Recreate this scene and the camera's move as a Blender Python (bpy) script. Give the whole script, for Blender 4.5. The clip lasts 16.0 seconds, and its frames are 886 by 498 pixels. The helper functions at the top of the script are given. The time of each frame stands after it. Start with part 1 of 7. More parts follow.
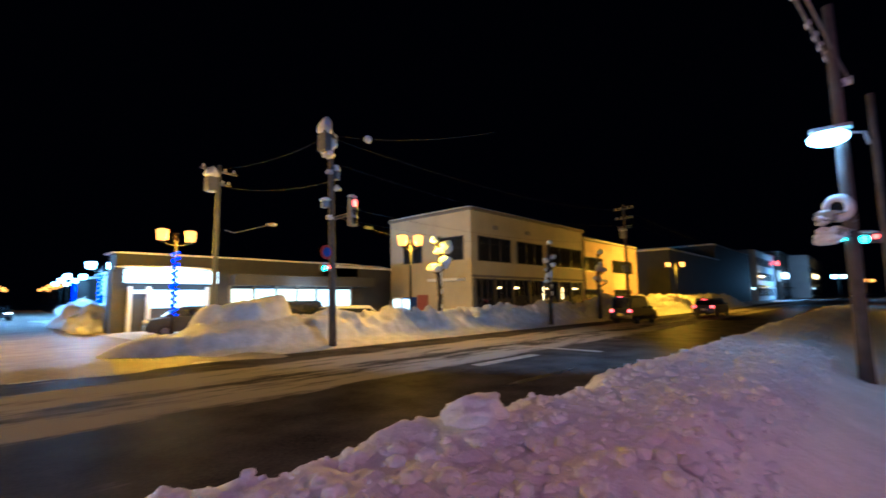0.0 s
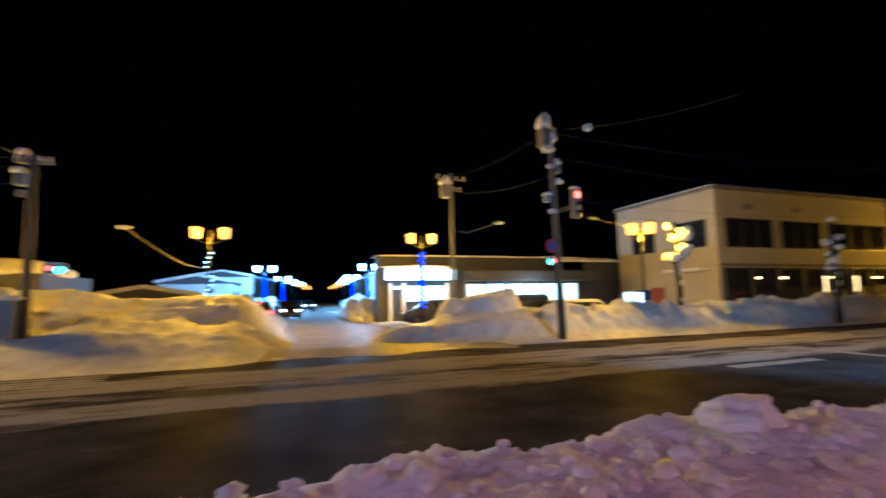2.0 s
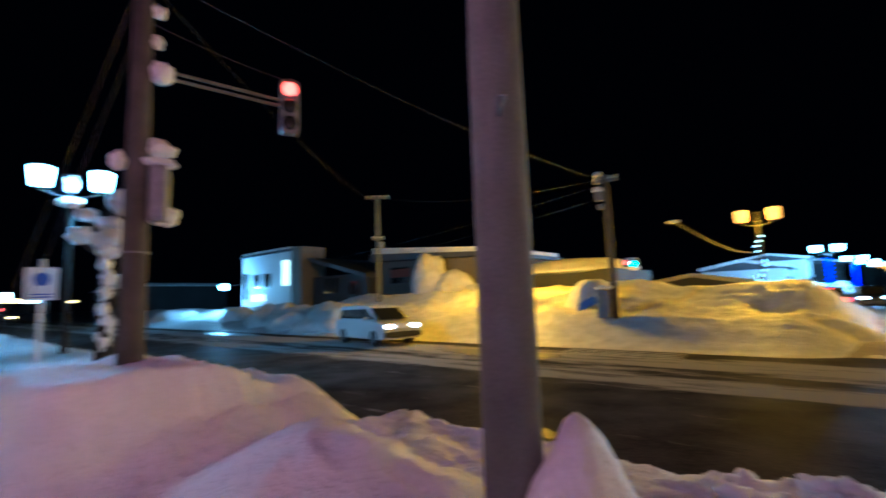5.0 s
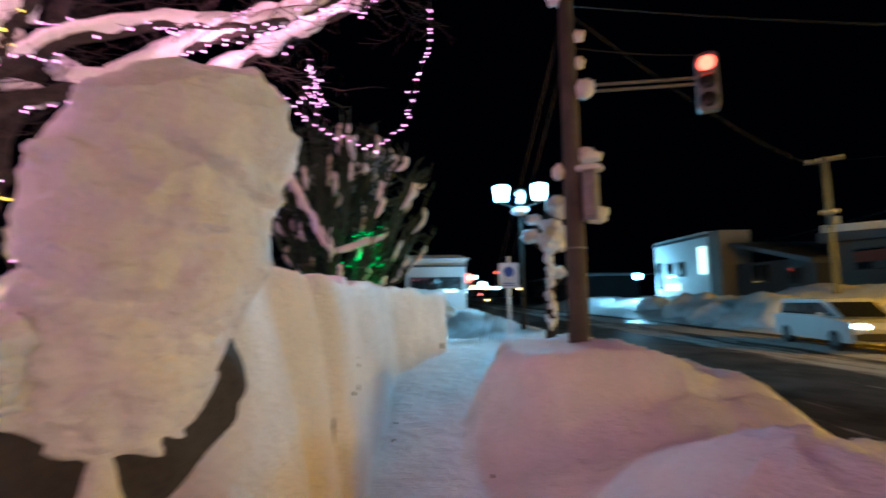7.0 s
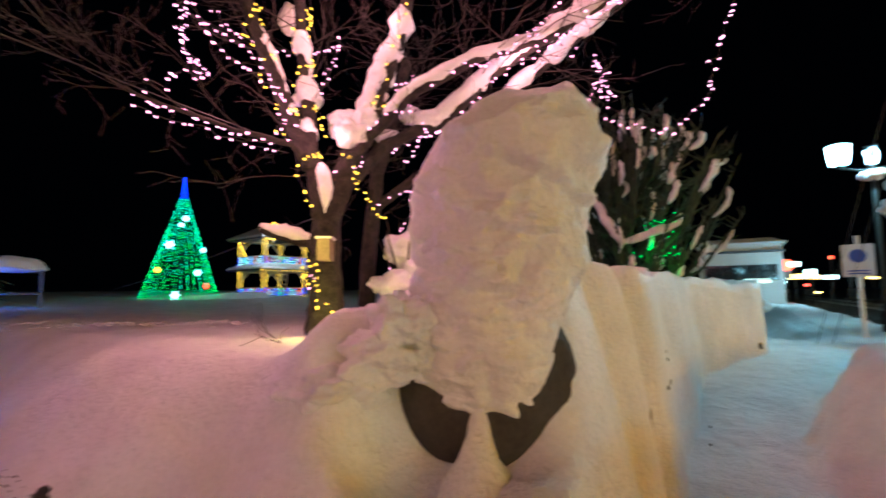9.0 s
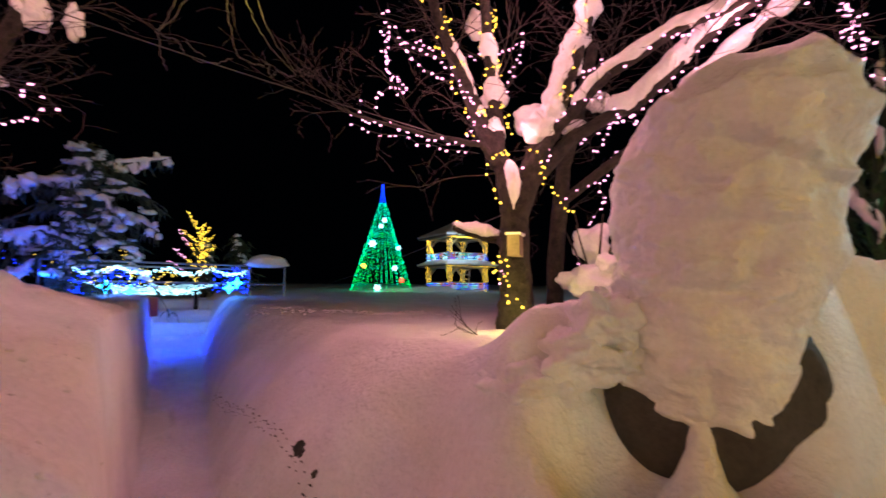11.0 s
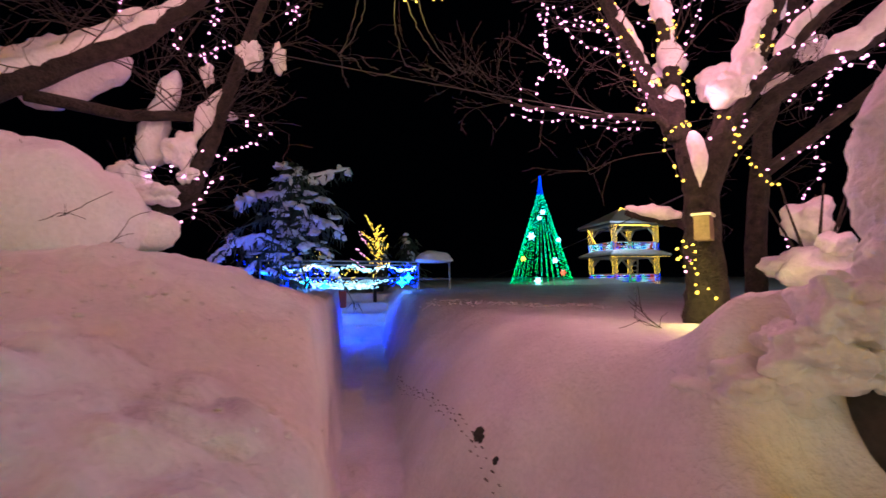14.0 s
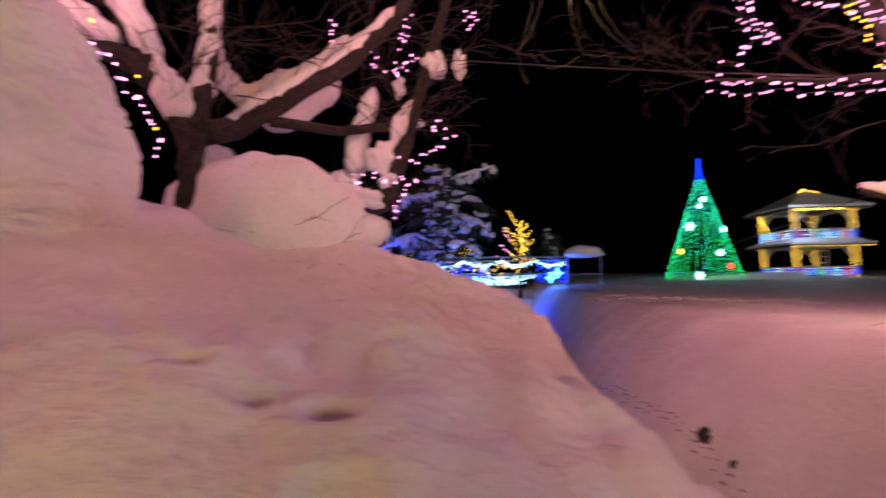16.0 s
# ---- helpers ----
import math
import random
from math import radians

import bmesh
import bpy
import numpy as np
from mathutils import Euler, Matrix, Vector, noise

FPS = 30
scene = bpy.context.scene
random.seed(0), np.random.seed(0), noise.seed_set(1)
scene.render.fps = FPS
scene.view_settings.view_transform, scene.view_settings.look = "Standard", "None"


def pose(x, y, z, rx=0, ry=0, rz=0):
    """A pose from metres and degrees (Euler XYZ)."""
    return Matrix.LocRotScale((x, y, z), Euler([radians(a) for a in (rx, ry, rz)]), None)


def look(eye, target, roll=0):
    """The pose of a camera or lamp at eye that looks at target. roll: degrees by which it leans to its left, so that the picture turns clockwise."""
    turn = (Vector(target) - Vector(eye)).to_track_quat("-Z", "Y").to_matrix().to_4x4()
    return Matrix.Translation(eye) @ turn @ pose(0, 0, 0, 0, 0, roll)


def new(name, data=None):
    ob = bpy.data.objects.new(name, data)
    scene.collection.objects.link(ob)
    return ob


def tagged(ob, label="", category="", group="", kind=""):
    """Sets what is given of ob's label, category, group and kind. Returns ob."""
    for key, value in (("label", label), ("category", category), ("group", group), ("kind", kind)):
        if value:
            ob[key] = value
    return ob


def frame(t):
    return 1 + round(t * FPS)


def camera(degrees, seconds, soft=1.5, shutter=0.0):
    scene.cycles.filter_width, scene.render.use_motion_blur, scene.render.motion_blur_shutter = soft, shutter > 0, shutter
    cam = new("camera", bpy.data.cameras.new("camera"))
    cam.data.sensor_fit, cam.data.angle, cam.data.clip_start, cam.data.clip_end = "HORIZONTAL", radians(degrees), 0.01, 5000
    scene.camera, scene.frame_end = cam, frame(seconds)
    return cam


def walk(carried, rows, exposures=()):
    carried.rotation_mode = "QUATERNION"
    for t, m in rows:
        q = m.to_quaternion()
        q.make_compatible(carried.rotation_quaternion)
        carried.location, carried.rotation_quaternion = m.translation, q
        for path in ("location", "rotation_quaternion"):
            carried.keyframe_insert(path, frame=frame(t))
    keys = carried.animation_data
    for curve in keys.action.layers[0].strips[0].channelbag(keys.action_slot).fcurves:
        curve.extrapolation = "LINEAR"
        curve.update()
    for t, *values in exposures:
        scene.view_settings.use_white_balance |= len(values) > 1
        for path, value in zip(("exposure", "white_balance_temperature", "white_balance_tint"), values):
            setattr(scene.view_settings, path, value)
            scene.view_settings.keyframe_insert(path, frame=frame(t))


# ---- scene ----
# camera and walk
cam = camera(87.7, 16.0, soft=1.5, shutter=0.9)
PATH = [
    (0, (-0.002, 0.589, 1.719), (1.463, 1.934, 1.933), -0.72),
    (0.5, (0.043, 0.637, 1.677), (1.360, 2.126, 1.894), -0.59),
    (1, (0.020, 0.645, 1.667), (1.180, 2.260, 1.883), -0.63),
    (1.5, (-0.059, 0.608, 1.672), (0.902, 2.349, 1.884), -0.91),
    (2, (-0.131, 0.553, 1.672), (0.554, 2.420, 1.877), -1.05),
    (2.5, (-0.165, 0.454, 1.689), (0.152, 2.419, 1.891), -0.73),
    (3, (-0.307, 0.479, 1.673), (-0.370, 2.468, 1.869), -0.75),
    (3.2, (-0.358, 0.479, 1.655), (-0.573, 2.457, 1.859), -1.11),
    (5.3, (-0.519, 0.076, 1.640), (-2.000, 1.404, 1.851), -1.69),
    (5.5, (-0.524, 0.031, 1.643), (-2.128, 1.206, 1.854), -1.49),
    (6, (-0.515, -0.028, 1.637), (-2.332, 0.779, 1.853), -1.13),
    (6.5, (-0.481, -0.070, 1.637), (-2.424, 0.354, 1.850), -1.02),
    (7, (-0.487, -0.130, 1.652), (-2.475, -0.077, 1.859), -0.75),
    (7.5, (-0.480, -0.198, 1.622), (-2.446, -0.509, 1.819), -0.07),
    (8, (-0.423, -0.247, 1.639), (-2.311, -0.880, 1.831), -0.17),
    (8.5, (-0.330, -0.273, 1.657), (-2.126, -1.134, 1.845), -0.38),
    (9, (-0.252, -0.299, 1.655), (-1.943, -1.351, 1.839), -0.58),
    (9.5, (-0.186, -0.321, 1.657), (-1.763, -1.538, 1.834), -0.72),
    (10, (-0.165, -0.342, 1.660), (-1.627, -1.696, 1.830), -0.90),
    (10.2, (-0.176, -0.358, 1.649), (-1.579, -1.774, 1.816), -0.57),
    (12.3, (-0.191, -0.420, 1.665), (-1.080, -2.205, 1.820), -0.37),
    (12.5, (-0.183, -0.426, 1.661), (-1.028, -2.233, 1.808), -0.72),
    (13, (-0.187, -0.452, 1.653), (-0.923, -2.306, 1.797), -0.62),
    (13.5, (-0.191, -0.462, 1.642), (-0.837, -2.349, 1.784), -0.59),
    (14, (-0.131, -0.486, 1.626), (-0.714, -2.394, 1.766), -0.36),
    (14.5, (-0.027, -0.475, 1.621), (-0.551, -2.400, 1.762), -0.38),
    (15, (0.074, -0.456, 1.607), (-0.361, -2.403, 1.750), -0.42),
    (15.5, (0.204, -0.462, 1.602), (-0.076, -2.437, 1.743), -0.63),
    (16, (0.392, -0.508, 1.595), (0.359, -2.504, 1.727), -0.74),
]
walk(cam, [(t, look(eye, target, roll)) for t, eye, target, roll in PATH],
     exposures=[(0, 0.76, 4800, 15), (2.0, 0.72, 4900, 13), (3.2, 0.55, 4650, 6), (5.3, 0.68, 4640, 1), (7.0, 0.62, 5400, -7), (8.0, 0.64, 5800, -13), (8.5, 0.63, 6050, -14), (9.0, 0.62, 6450, -12), (10.0, 0.56, 6700, -8), (12.5, 0.36, 6400, -12), (14.0, 0.35, 6050, -4), (15.0, 0.38, 6400, 1), (15.5, 0.44, 6800, 6), (16.0, 0.43, 6700, 10)])

# ---------------------------------------------------------------- night sky
world = bpy.data.worlds.new("night_sky")
scene.world = world
world.use_nodes = True
bg = world.node_tree.nodes["Background"]
bg.inputs["Color"].default_value = (0.28, 0.40, 1.0, 1)
bg.inputs["Strength"].default_value = 0.0004

SODIUM, LEDBLUE, PINK = (1.0, 0.445, 0.006), (0.36, 0.72, 1.0), (1.0, 0.33, 0.45)


def lamp(name, x, y, z, watts, colour, radius=0.15):
    data = bpy.data.lights.new(name, "POINT")
    data.energy, data.color, data.shadow_soft_size = watts, colour, radius
    ob = new(name, data)
    ob.location = (x, y, z)
    return ob


# watts of each lantern head; the lamps themselves hang inside the lanterns further down
SODIUM_W = {"side_street": 880, "near_sign": 880, "office": 800, "far": 4400}
LED_W = {"footpath": 340, "side_street": 2400, "far": 3200}
for x, y, z, w in ((-46.0, 20.0, 3.3, 900), (185, 18, 6.0, 2500), (11.6, 1.3, 4.5, 40)):
    lamp("led_light", x, y, z, w, LEDBLUE, 0.12)
# the shaded lamp on the footpath pole throws its light across the road
data = bpy.data.lights.new("road_lamp_light", "SPOT")
data.energy, data.color, data.shadow_soft_size, data.spot_size, data.spot_blend = 1100, LEDBLUE, 0.12, radians(84), 0.5
new("road_lamp_light", data).matrix_basis = look((11.8, 1.5, 4.72), (15.5, 16.0, 0.0))
# strings of bulbs in the two trees, plus an added pink fill at x=4.6
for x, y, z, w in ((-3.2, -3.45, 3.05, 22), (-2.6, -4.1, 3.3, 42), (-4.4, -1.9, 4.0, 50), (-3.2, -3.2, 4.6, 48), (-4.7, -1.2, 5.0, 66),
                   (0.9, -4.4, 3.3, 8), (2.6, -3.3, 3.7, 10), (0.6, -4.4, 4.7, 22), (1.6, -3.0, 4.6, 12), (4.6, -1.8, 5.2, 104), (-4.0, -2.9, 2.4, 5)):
    lamp("bulb_and_fill_light", x, y, z, w, PINK, 0.45)
for x, y, z, w in ((-3.05, -3.35, 2.1, 4), (-3.1, -3.3, 1.5, 7), (-1.1, -4.8, 4.45, 10)):
    lamp("warm_string_light", x, y, z, w, (1.0, 0.72, 0.18), 0.15)
# light tunnel across the park path
for x, y, z, w, c in ((-1.6, -13.3, 0.5, 34, (0.0, 0.022, 1.0)), (-1.75, -15.2, 1.1, 14, (0.0, 0.03, 1.0)), (-0.35, -13.6, 1.75, 8, (0.01, 0.10, 1.0)), (-2.9, -13.7, 1.75, 12, (0.02, 0.16, 1.0)), (0.9, -13.3, 1.75, 46, (0.01, 0.10, 1.0)), (1.5, -12.7, 2.8, 34, (0.0, 0.08, 1.0))):
    lamp("tunnel_light", x, y, z, w, c, 0.2)
lamp("far_sign_glow", -36.5, 3.4, 3.2, 260, LEDBLUE, 0.4)
lamp("shop_light", 9.0, 28.6, 3.2, 130, (0.75, 0.95, 1.0), 0.4)
lamp("shop_light", 17.0, 28.6, 2.2, 110, (0.9, 1.0, 0.85), 0.4)


# ---------------------------------------------------------------- materials
def material(name, colour, rough=0.6, metal=0.0, vary=0.12, scale=4.0, bump=0.2, fine=40.0, coat=0.0, depth=0.03):
    m = bpy.data.materials.new(name)
    m.use_nodes = True
    n, l = m.node_tree.nodes, m.node_tree.links
    p = n["Principled BSDF"]
    p.inputs["Roughness"].default_value, p.inputs["Metallic"].default_value, p.inputs["Coat Weight"].default_value = rough, metal, coat
    co = n.new("ShaderNodeTexCoord")
    big, small = n.new("ShaderNodeTexNoise"), n.new("ShaderNodeTexNoise")
    big.inputs["Scale"].default_value, small.inputs["Scale"].default_value = scale, fine
    big.inputs["Detail"].default_value, small.inputs["Detail"].default_value = 5, 3
    for t in (big, small):
        l.new(co.outputs["Object"], t.inputs["Vector"])
    ramp = n.new("ShaderNodeValToRGB")
    c = [max(0, v * (1 - vary * 2)) for v in colour], [min(1, v * (1 + vary)) for v in colour]
    ramp.color_ramp.elements[0].color, ramp.color_ramp.elements[1].color = (*c[0], 1), (*c[1], 1)
    ramp.color_ramp.elements[0].position, ramp.color_ramp.elements[1].position = 0.3, 0.7
    mix = n.new("ShaderNodeMath")
    mix.operation = "MULTIPLY_ADD"
    mix.inputs[1].default_value, mix.inputs[2].default_value = 0.35, 0.0
    l.new(small.outputs["Fac"], mix.inputs[0])
    add = n.new("ShaderNodeMath")
    add.operation = "MULTIPLY_ADD"
    add.inputs[1].default_value = 0.65
    l.new(big.outputs["Fac"], add.inputs[0])
    l.new(mix.outputs[0], add.inputs[2])
    l.new(add.outputs[0], ramp.inputs["Fac"])
    l.new(ramp.outputs["Color"], p.inputs["Base Color"])
    if bump:
        b = n.new("ShaderNodeBump")
        b.inputs["Strength"].default_value, b.inputs["Distance"].default_value = bump, depth
        l.new(add.outputs[0], b.inputs["Height"])
        l.new(b.outputs["Normal"], p.inputs["Normal"])
    return m


def glow(name, colour, strength):
    m = bpy.data.materials.new(name)
    m.use_nodes = True
    p = m.node_tree.nodes["Principled BSDF"]
    p.inputs["Base Color"].default_value = (*[0.5 * c for c in colour], 1)
    p.inputs["Emission Color"].default_value, p.inputs["Emission Strength"].default_value = (*colour, 1), strength
    return m


cord_grey = material("cord_grey", (0.055, 0.055, 0.055), 0.8, vary=0.1, scale=9.0)
wood_pale = material("wood_pale", (0.36, 0.33, 0.29), 0.7, vary=0.15, scale=6.0)
snow = material("snow", (0.84, 0.85, 0.88), 0.55, vary=0.09, scale=1.6, bump=0.9, fine=34, depth=0.045)
snow_old = material("ploughed_snow", (0.76, 0.75, 0.76), 0.6, vary=0.18, scale=2.2, bump=1.0, fine=22)
for m in (snow, snow_old):
    n, l = m.node_tree.nodes, m.node_tree.links
    crumbs = n.new("ShaderNodeTexNoise")
    crumbs.inputs["Scale"].default_value, crumbs.inputs["Detail"].default_value = 9.0, 5
    where = n.new("ShaderNodeTexCoord")
    l.new(where.outputs["Object"], crumbs.inputs["Vector"])
    relief = n.new("ShaderNodeBump")
    relief.inputs["Strength"].default_value, relief.inputs["Distance"].default_value = 0.55, 0.05
    l.new(crumbs.outputs["Fac"], relief.inputs["Height"])
    p = n["Principled BSDF"]
    l.new(p.inputs["Normal"].links[0].from_socket, relief.inputs["Normal"])
    l.new(relief.outputs["Normal"], p.inputs["Normal"])
# street slush; its brown also paints the shade in two snow-wall gouges
slush = material("slush_and_gouge_shade", (0.34, 0.29, 0.25), 0.6, vary=0.28, scale=0.9, bump=0.8, fine=9)
bark = material("bark", (0.034, 0.027, 0.022), 0.9, vary=0.5, scale=13, bump=1.0, fine=55, depth=0.09)
twig_mat = material("twig_bark", (0.03, 0.023, 0.021), 0.85, vary=0.3, scale=10, bump=0.3)
concrete = material("concrete", (0.165, 0.175, 0.15), 0.8, vary=0.18, scale=3, bump=0.4, fine=60)
concrete_dark = material("weathered_concrete", (0.10, 0.085, 0.075), 0.85, vary=0.25, scale=3, bump=0.4, fine=60)
steel = material("galvanised_steel", (0.20, 0.20, 0.21), 0.5, 0.6, vary=0.15, scale=9, bump=0.1)
steel_dark = material("brown_painted_steel", (0.007, 0.006, 0.005), 0.7, 0.0, vary=0.2, scale=8, bump=0.1)
cable_mat = material("cable", (0.03, 0.03, 0.03), 0.6, vary=0.1, bump=0.0)
housing = material("signal_housing", (0.22, 0.22, 0.23), 0.5, 0.2, vary=0.15, scale=8, bump=0.1)
rock = material("dark_stone", (0.055, 0.05, 0.047), 0.75, vary=0.3, scale=5, bump=0.7, fine=30)
wall_cream = material("cream_wall_tiles", (0.46, 0.41, 0.27), 0.7, vary=0.1, scale=0.6, bump=0.15, fine=12)
wall_white = material("white_wall_panels", (0.72, 0.73, 0.74), 0.6, vary=0.08, scale=0.5, bump=0.1, fine=8)
wall_dark = material("dark_wall_panels", (0.045, 0.046, 0.05), 0.7, vary=0.2, scale=0.5, bump=0.1, fine=8)
wall_beige = material("beige_siding", (0.17, 0.15, 0.13), 0.75, vary=0.15, scale=0.6, bump=0.2, fine=9)
roof_metal = material("painted_metal_roof", (0.10, 0.11, 0.13), 0.5, 0.3, vary=0.2, scale=0.8, bump=0.1)
trim_dark = material("dark_window_frame", (0.05, 0.05, 0.055), 0.4, 0.5, vary=0.15, scale=6, bump=0.05)
wall_ochre = material("ochre_wall_render", (0.62, 0.44, 0.12), 0.75, vary=0.12, scale=0.6, bump=0.2, fine=9)
wood = material("weathered_timber", (0.26, 0.19, 0.13), 0.75, vary=0.25, scale=5, bump=0.4, fine=50)
needles = material("conifer_needles", (0.035, 0.06, 0.035), 0.8, vary=0.4, scale=6, bump=0.5)
rubber = material("tyre_rubber", (0.03, 0.03, 0.03), 0.85, vary=0.2, scale=10, bump=0.3)
paint_white = material("white_car_paint", (0.72, 0.73, 0.75), 0.3, vary=0.05, scale=3, bump=0.0, coat=0.6)
paint_dark = material("dark_car_paint", (0.010, 0.011, 0.012), 0.3, 0.3, vary=0.15, scale=3, bump=0.0, coat=0.6)
paint_grey = material("grey_car_paint", (0.03, 0.034, 0.04), 0.3, 0.3, vary=0.15, scale=3, bump=0.0, coat=0.6)
plate_yellow = material("yellow_plate", (0.75, 0.6, 0.05), 0.5, vary=0.05, bump=0.0)
plate_white = material("white_plate", (0.75, 0.75, 0.72), 0.5, vary=0.05, bump=0.0)
sign_white = material("white_sign_face", (0.75, 0.76, 0.78), 0.4, vary=0.05, bump=0.0)
sign_blue = material("blue_sign_face", (0.03, 0.10, 0.45), 0.4, vary=0.05, bump=0.0)
sign_red = material("red_sign_face", (0.42, 0.03, 0.03), 0.4, vary=0.1, bump=0.0)
board_red = material("red_brown_board", (0.30, 0.08, 0.05), 0.6, vary=0.15, bump=0.1)
line_paint = material("worn_road_paint", (0.42, 0.41, 0.39), 0.6, vary=0.35, scale=3, bump=0.2)
glass = material("dark_window_glass", (0.02, 0.022, 0.025), 0.06, 0.0, vary=0.1, bump=0.0, coat=0.5)
lens_off = material("unlit_lens", (0.03, 0.03, 0.03), 0.25, vary=0.2, bump=0.0)

bulb_pink = glow("pink_bulbs", (1.0, 0.36, 0.72), 4.0)
bulb_warm = glow("warm_bulbs", (1.0, 0.60, 0.07), 3.4)
bulb_green = glow("green_bulbs", (0.006, 0.80, 0.14), 2.3)
bulb_teal = glow("teal_bulbs", (0.01, 0.78, 0.58), 2.2)
bulb_blue = glow("blue_bulbs", (0.003, 0.03, 1.0), 3.0)
bulb_ice = glow("ice_white_bulbs", (0.42, 0.80, 1.0), 3.4)
bulb_red = glow("red_bulbs", (1.0, 0.12, 0.06), 1.6)
bulb_azure = glow("azure_ornaments", (0.04, 0.40, 1.0), 9.0)
glow_sodium = glow("sodium_lantern_glass", (1.0, 0.36, 0.04), 2.2)
glow_led = glow("led_lantern_glass", (0.36, 0.78, 1.0), 14.0)
glow_red = glow("red_signal_lens", (1.0, 0.07, 0.04), 5.5)
glow_cyan = glow("green_signal_lens", (0.15, 1.0, 0.85), 6.0)
glow_tail = glow("tail_lamp", (1.0, 0.06, 0.05), 5.0)
glow_head = glow("head_lamp", (0.80, 0.95, 1.0), 10.0)
glow_shop = glow("shop_interior_light", (0.62, 0.93, 1.0), 1.6)
glow_shop_warm = glow("shop_window_light", (0.80, 1.0, 0.80), 1.1)
glow_window = glow("lit_window", (0.75, 1.0, 0.95), 1.5)
glow_far = glow("far_sign_light", (0.6, 0.9, 1.0), 6.0)
glow_far_warm = glow("far_warm_light", (1.0, 0.66, 0.22), 5.0)


def road_material():
    m = material("wet_asphalt", (0.085, 0.078, 0.075), 0.5, vary=0.4, scale=0.9, bump=0.5, fine=22)
    n, l = m.node_tree.nodes, m.node_tree.links
    p = n["Principled BSDF"]
    base = p.inputs["Base Color"].links[0].from_socket
    p.inputs["Specular IOR Level"].default_value = 0.035
    p.inputs["IOR"].default_value = 1.075
    co = n.new("ShaderNodeTexCoord")
    stretch = n.new("ShaderNodeMapping")
    stretch.inputs["Scale"].default_value = (0.22, 1.0, 1)
    l.new(co.outputs["Object"], stretch.inputs["Vector"])
    tracks = n.new("ShaderNodeTexNoise")
    tracks.inputs["Scale"].default_value, tracks.inputs["Detail"].default_value = 2.2, 10
    l.new(stretch.outputs["Vector"], tracks.inputs["Vector"])
    split = n.new("ShaderNodeSeparateXYZ")
    l.new(co.outputs["Object"], split.inputs[0])
    lanes = n.new("ShaderNodeValToRGB")     # packed snow left between the wheel tracks, across the road
    e = lanes.color_ramp.elements
    e[0].position, e[0].color, e[1].position, e[1].color = 0.0, (0.3,) * 3 + (1,), 1.0, (0.75,) * 3 + (1,)
    for at, v in ((0.12, 0.0), (0.37, 0.02), (0.42, 0.50), (0.50, 0.30), (0.55, 0.22), (0.60, 0.48), (0.71, 0.44), (0.75, 0.06), (0.86, 0.08), (0.91, 0.6)):
        k = lanes.color_ramp.elements.new(at)
        k.color = (v, v, v, 1)
    span = n.new("ShaderNodeMapRange")
    span.inputs["From Min"].default_value, span.inputs["From Max"].default_value = 4.0, 17.0
    l.new(split.outputs["Y"], span.inputs["Value"])
    l.new(span.outputs["Result"], lanes.inputs["Fac"])
    streaks = n.new("ShaderNodeTexNoise")
    streaks.inputs["Scale"].default_value, streaks.inputs["Detail"].default_value = 11.0, 6
    l.new(stretch.outputs["Vector"], streaks.inputs["Vector"])
    blend = n.new("ShaderNodeMath")
    blend.operation = "MULTIPLY_ADD"
    blend.inputs[1].default_value = 0.38
    l.new(streaks.outputs["Fac"], blend.inputs[0])
    shift = n.new("ShaderNodeMath")
    shift.operation = "SUBTRACT"
    shift.inputs[1].default_value = 0.19
    l.new(tracks.outputs["Fac"], shift.inputs[0])
    l.new(shift.outputs[0], blend.inputs[2])
    amount = n.new("ShaderNodeMath")
    amount.operation = "MULTIPLY_ADD"
    amount.inputs[1].default_value = 0.95
    l.new(lanes.outputs["Color"], amount.inputs[0])
    l.new(blend.outputs[0], amount.inputs[2])
    cut = n.new("ShaderNodeMapRange")
    cut.inputs["From Min"].default_value, cut.inputs["From Max"].default_value = 0.68, 0.90
    l.new(amount.outputs[0], cut.inputs["Value"])
    mix = n.new("ShaderNodeMix")
    mix.data_type = "RGBA"
    l.new(cut.outputs["Result"], mix.inputs["Factor"])
    l.new(base, mix.inputs["A"])
    mix.inputs["B"].default_value = (0.40, 0.38, 0.37, 1)
    l.new(mix.outputs["Result"], p.inputs["Base Color"])
    gloss = n.new("ShaderNodeMapRange")
    gloss.inputs["To Min"].default_value, gloss.inputs["To Max"].default_value = 0.50, 0.92
    l.new(cut.outputs["Result"], gloss.inputs["Value"])
    l.new(gloss.outputs["Result"], p.inputs["Roughness"])
    return m


asphalt = road_material()
meltwater = material("meltwater_on_asphalt", (0.03, 0.028, 0.027), 0.33, vary=0.2, scale=1.2, bump=0.2, fine=14, depth=0.015)


# ---------------------------------------------------------------- mesh helpers
def unit_ball(sub):
    b = bmesh.new()
    bmesh.ops.create_icosphere(b, subdivisions=sub, radius=1.0)
    v, f = [tuple(p.co) for p in b.verts], [[p.index for p in q.verts] for q in b.faces]
    b.free()
    return v, f


BALLS = {s: unit_ball(s) for s in (1, 2, 3, 4, 5)}


def unit_box(bevel):
    b = bmesh.new()
    bmesh.ops.create_cube(b, size=1.0)
    if bevel:
        bmesh.ops.bevel(b, geom=list(b.edges), offset=bevel, segments=1, affect="EDGES")
    v, f = [tuple(p.co) for p in b.verts], [[p.index for p in q.verts] for q in b.faces]
    b.free()
    return v, f


BOXES = {k: unit_box(k) for k in (0.0, 0.03, 0.08, 0.16)}


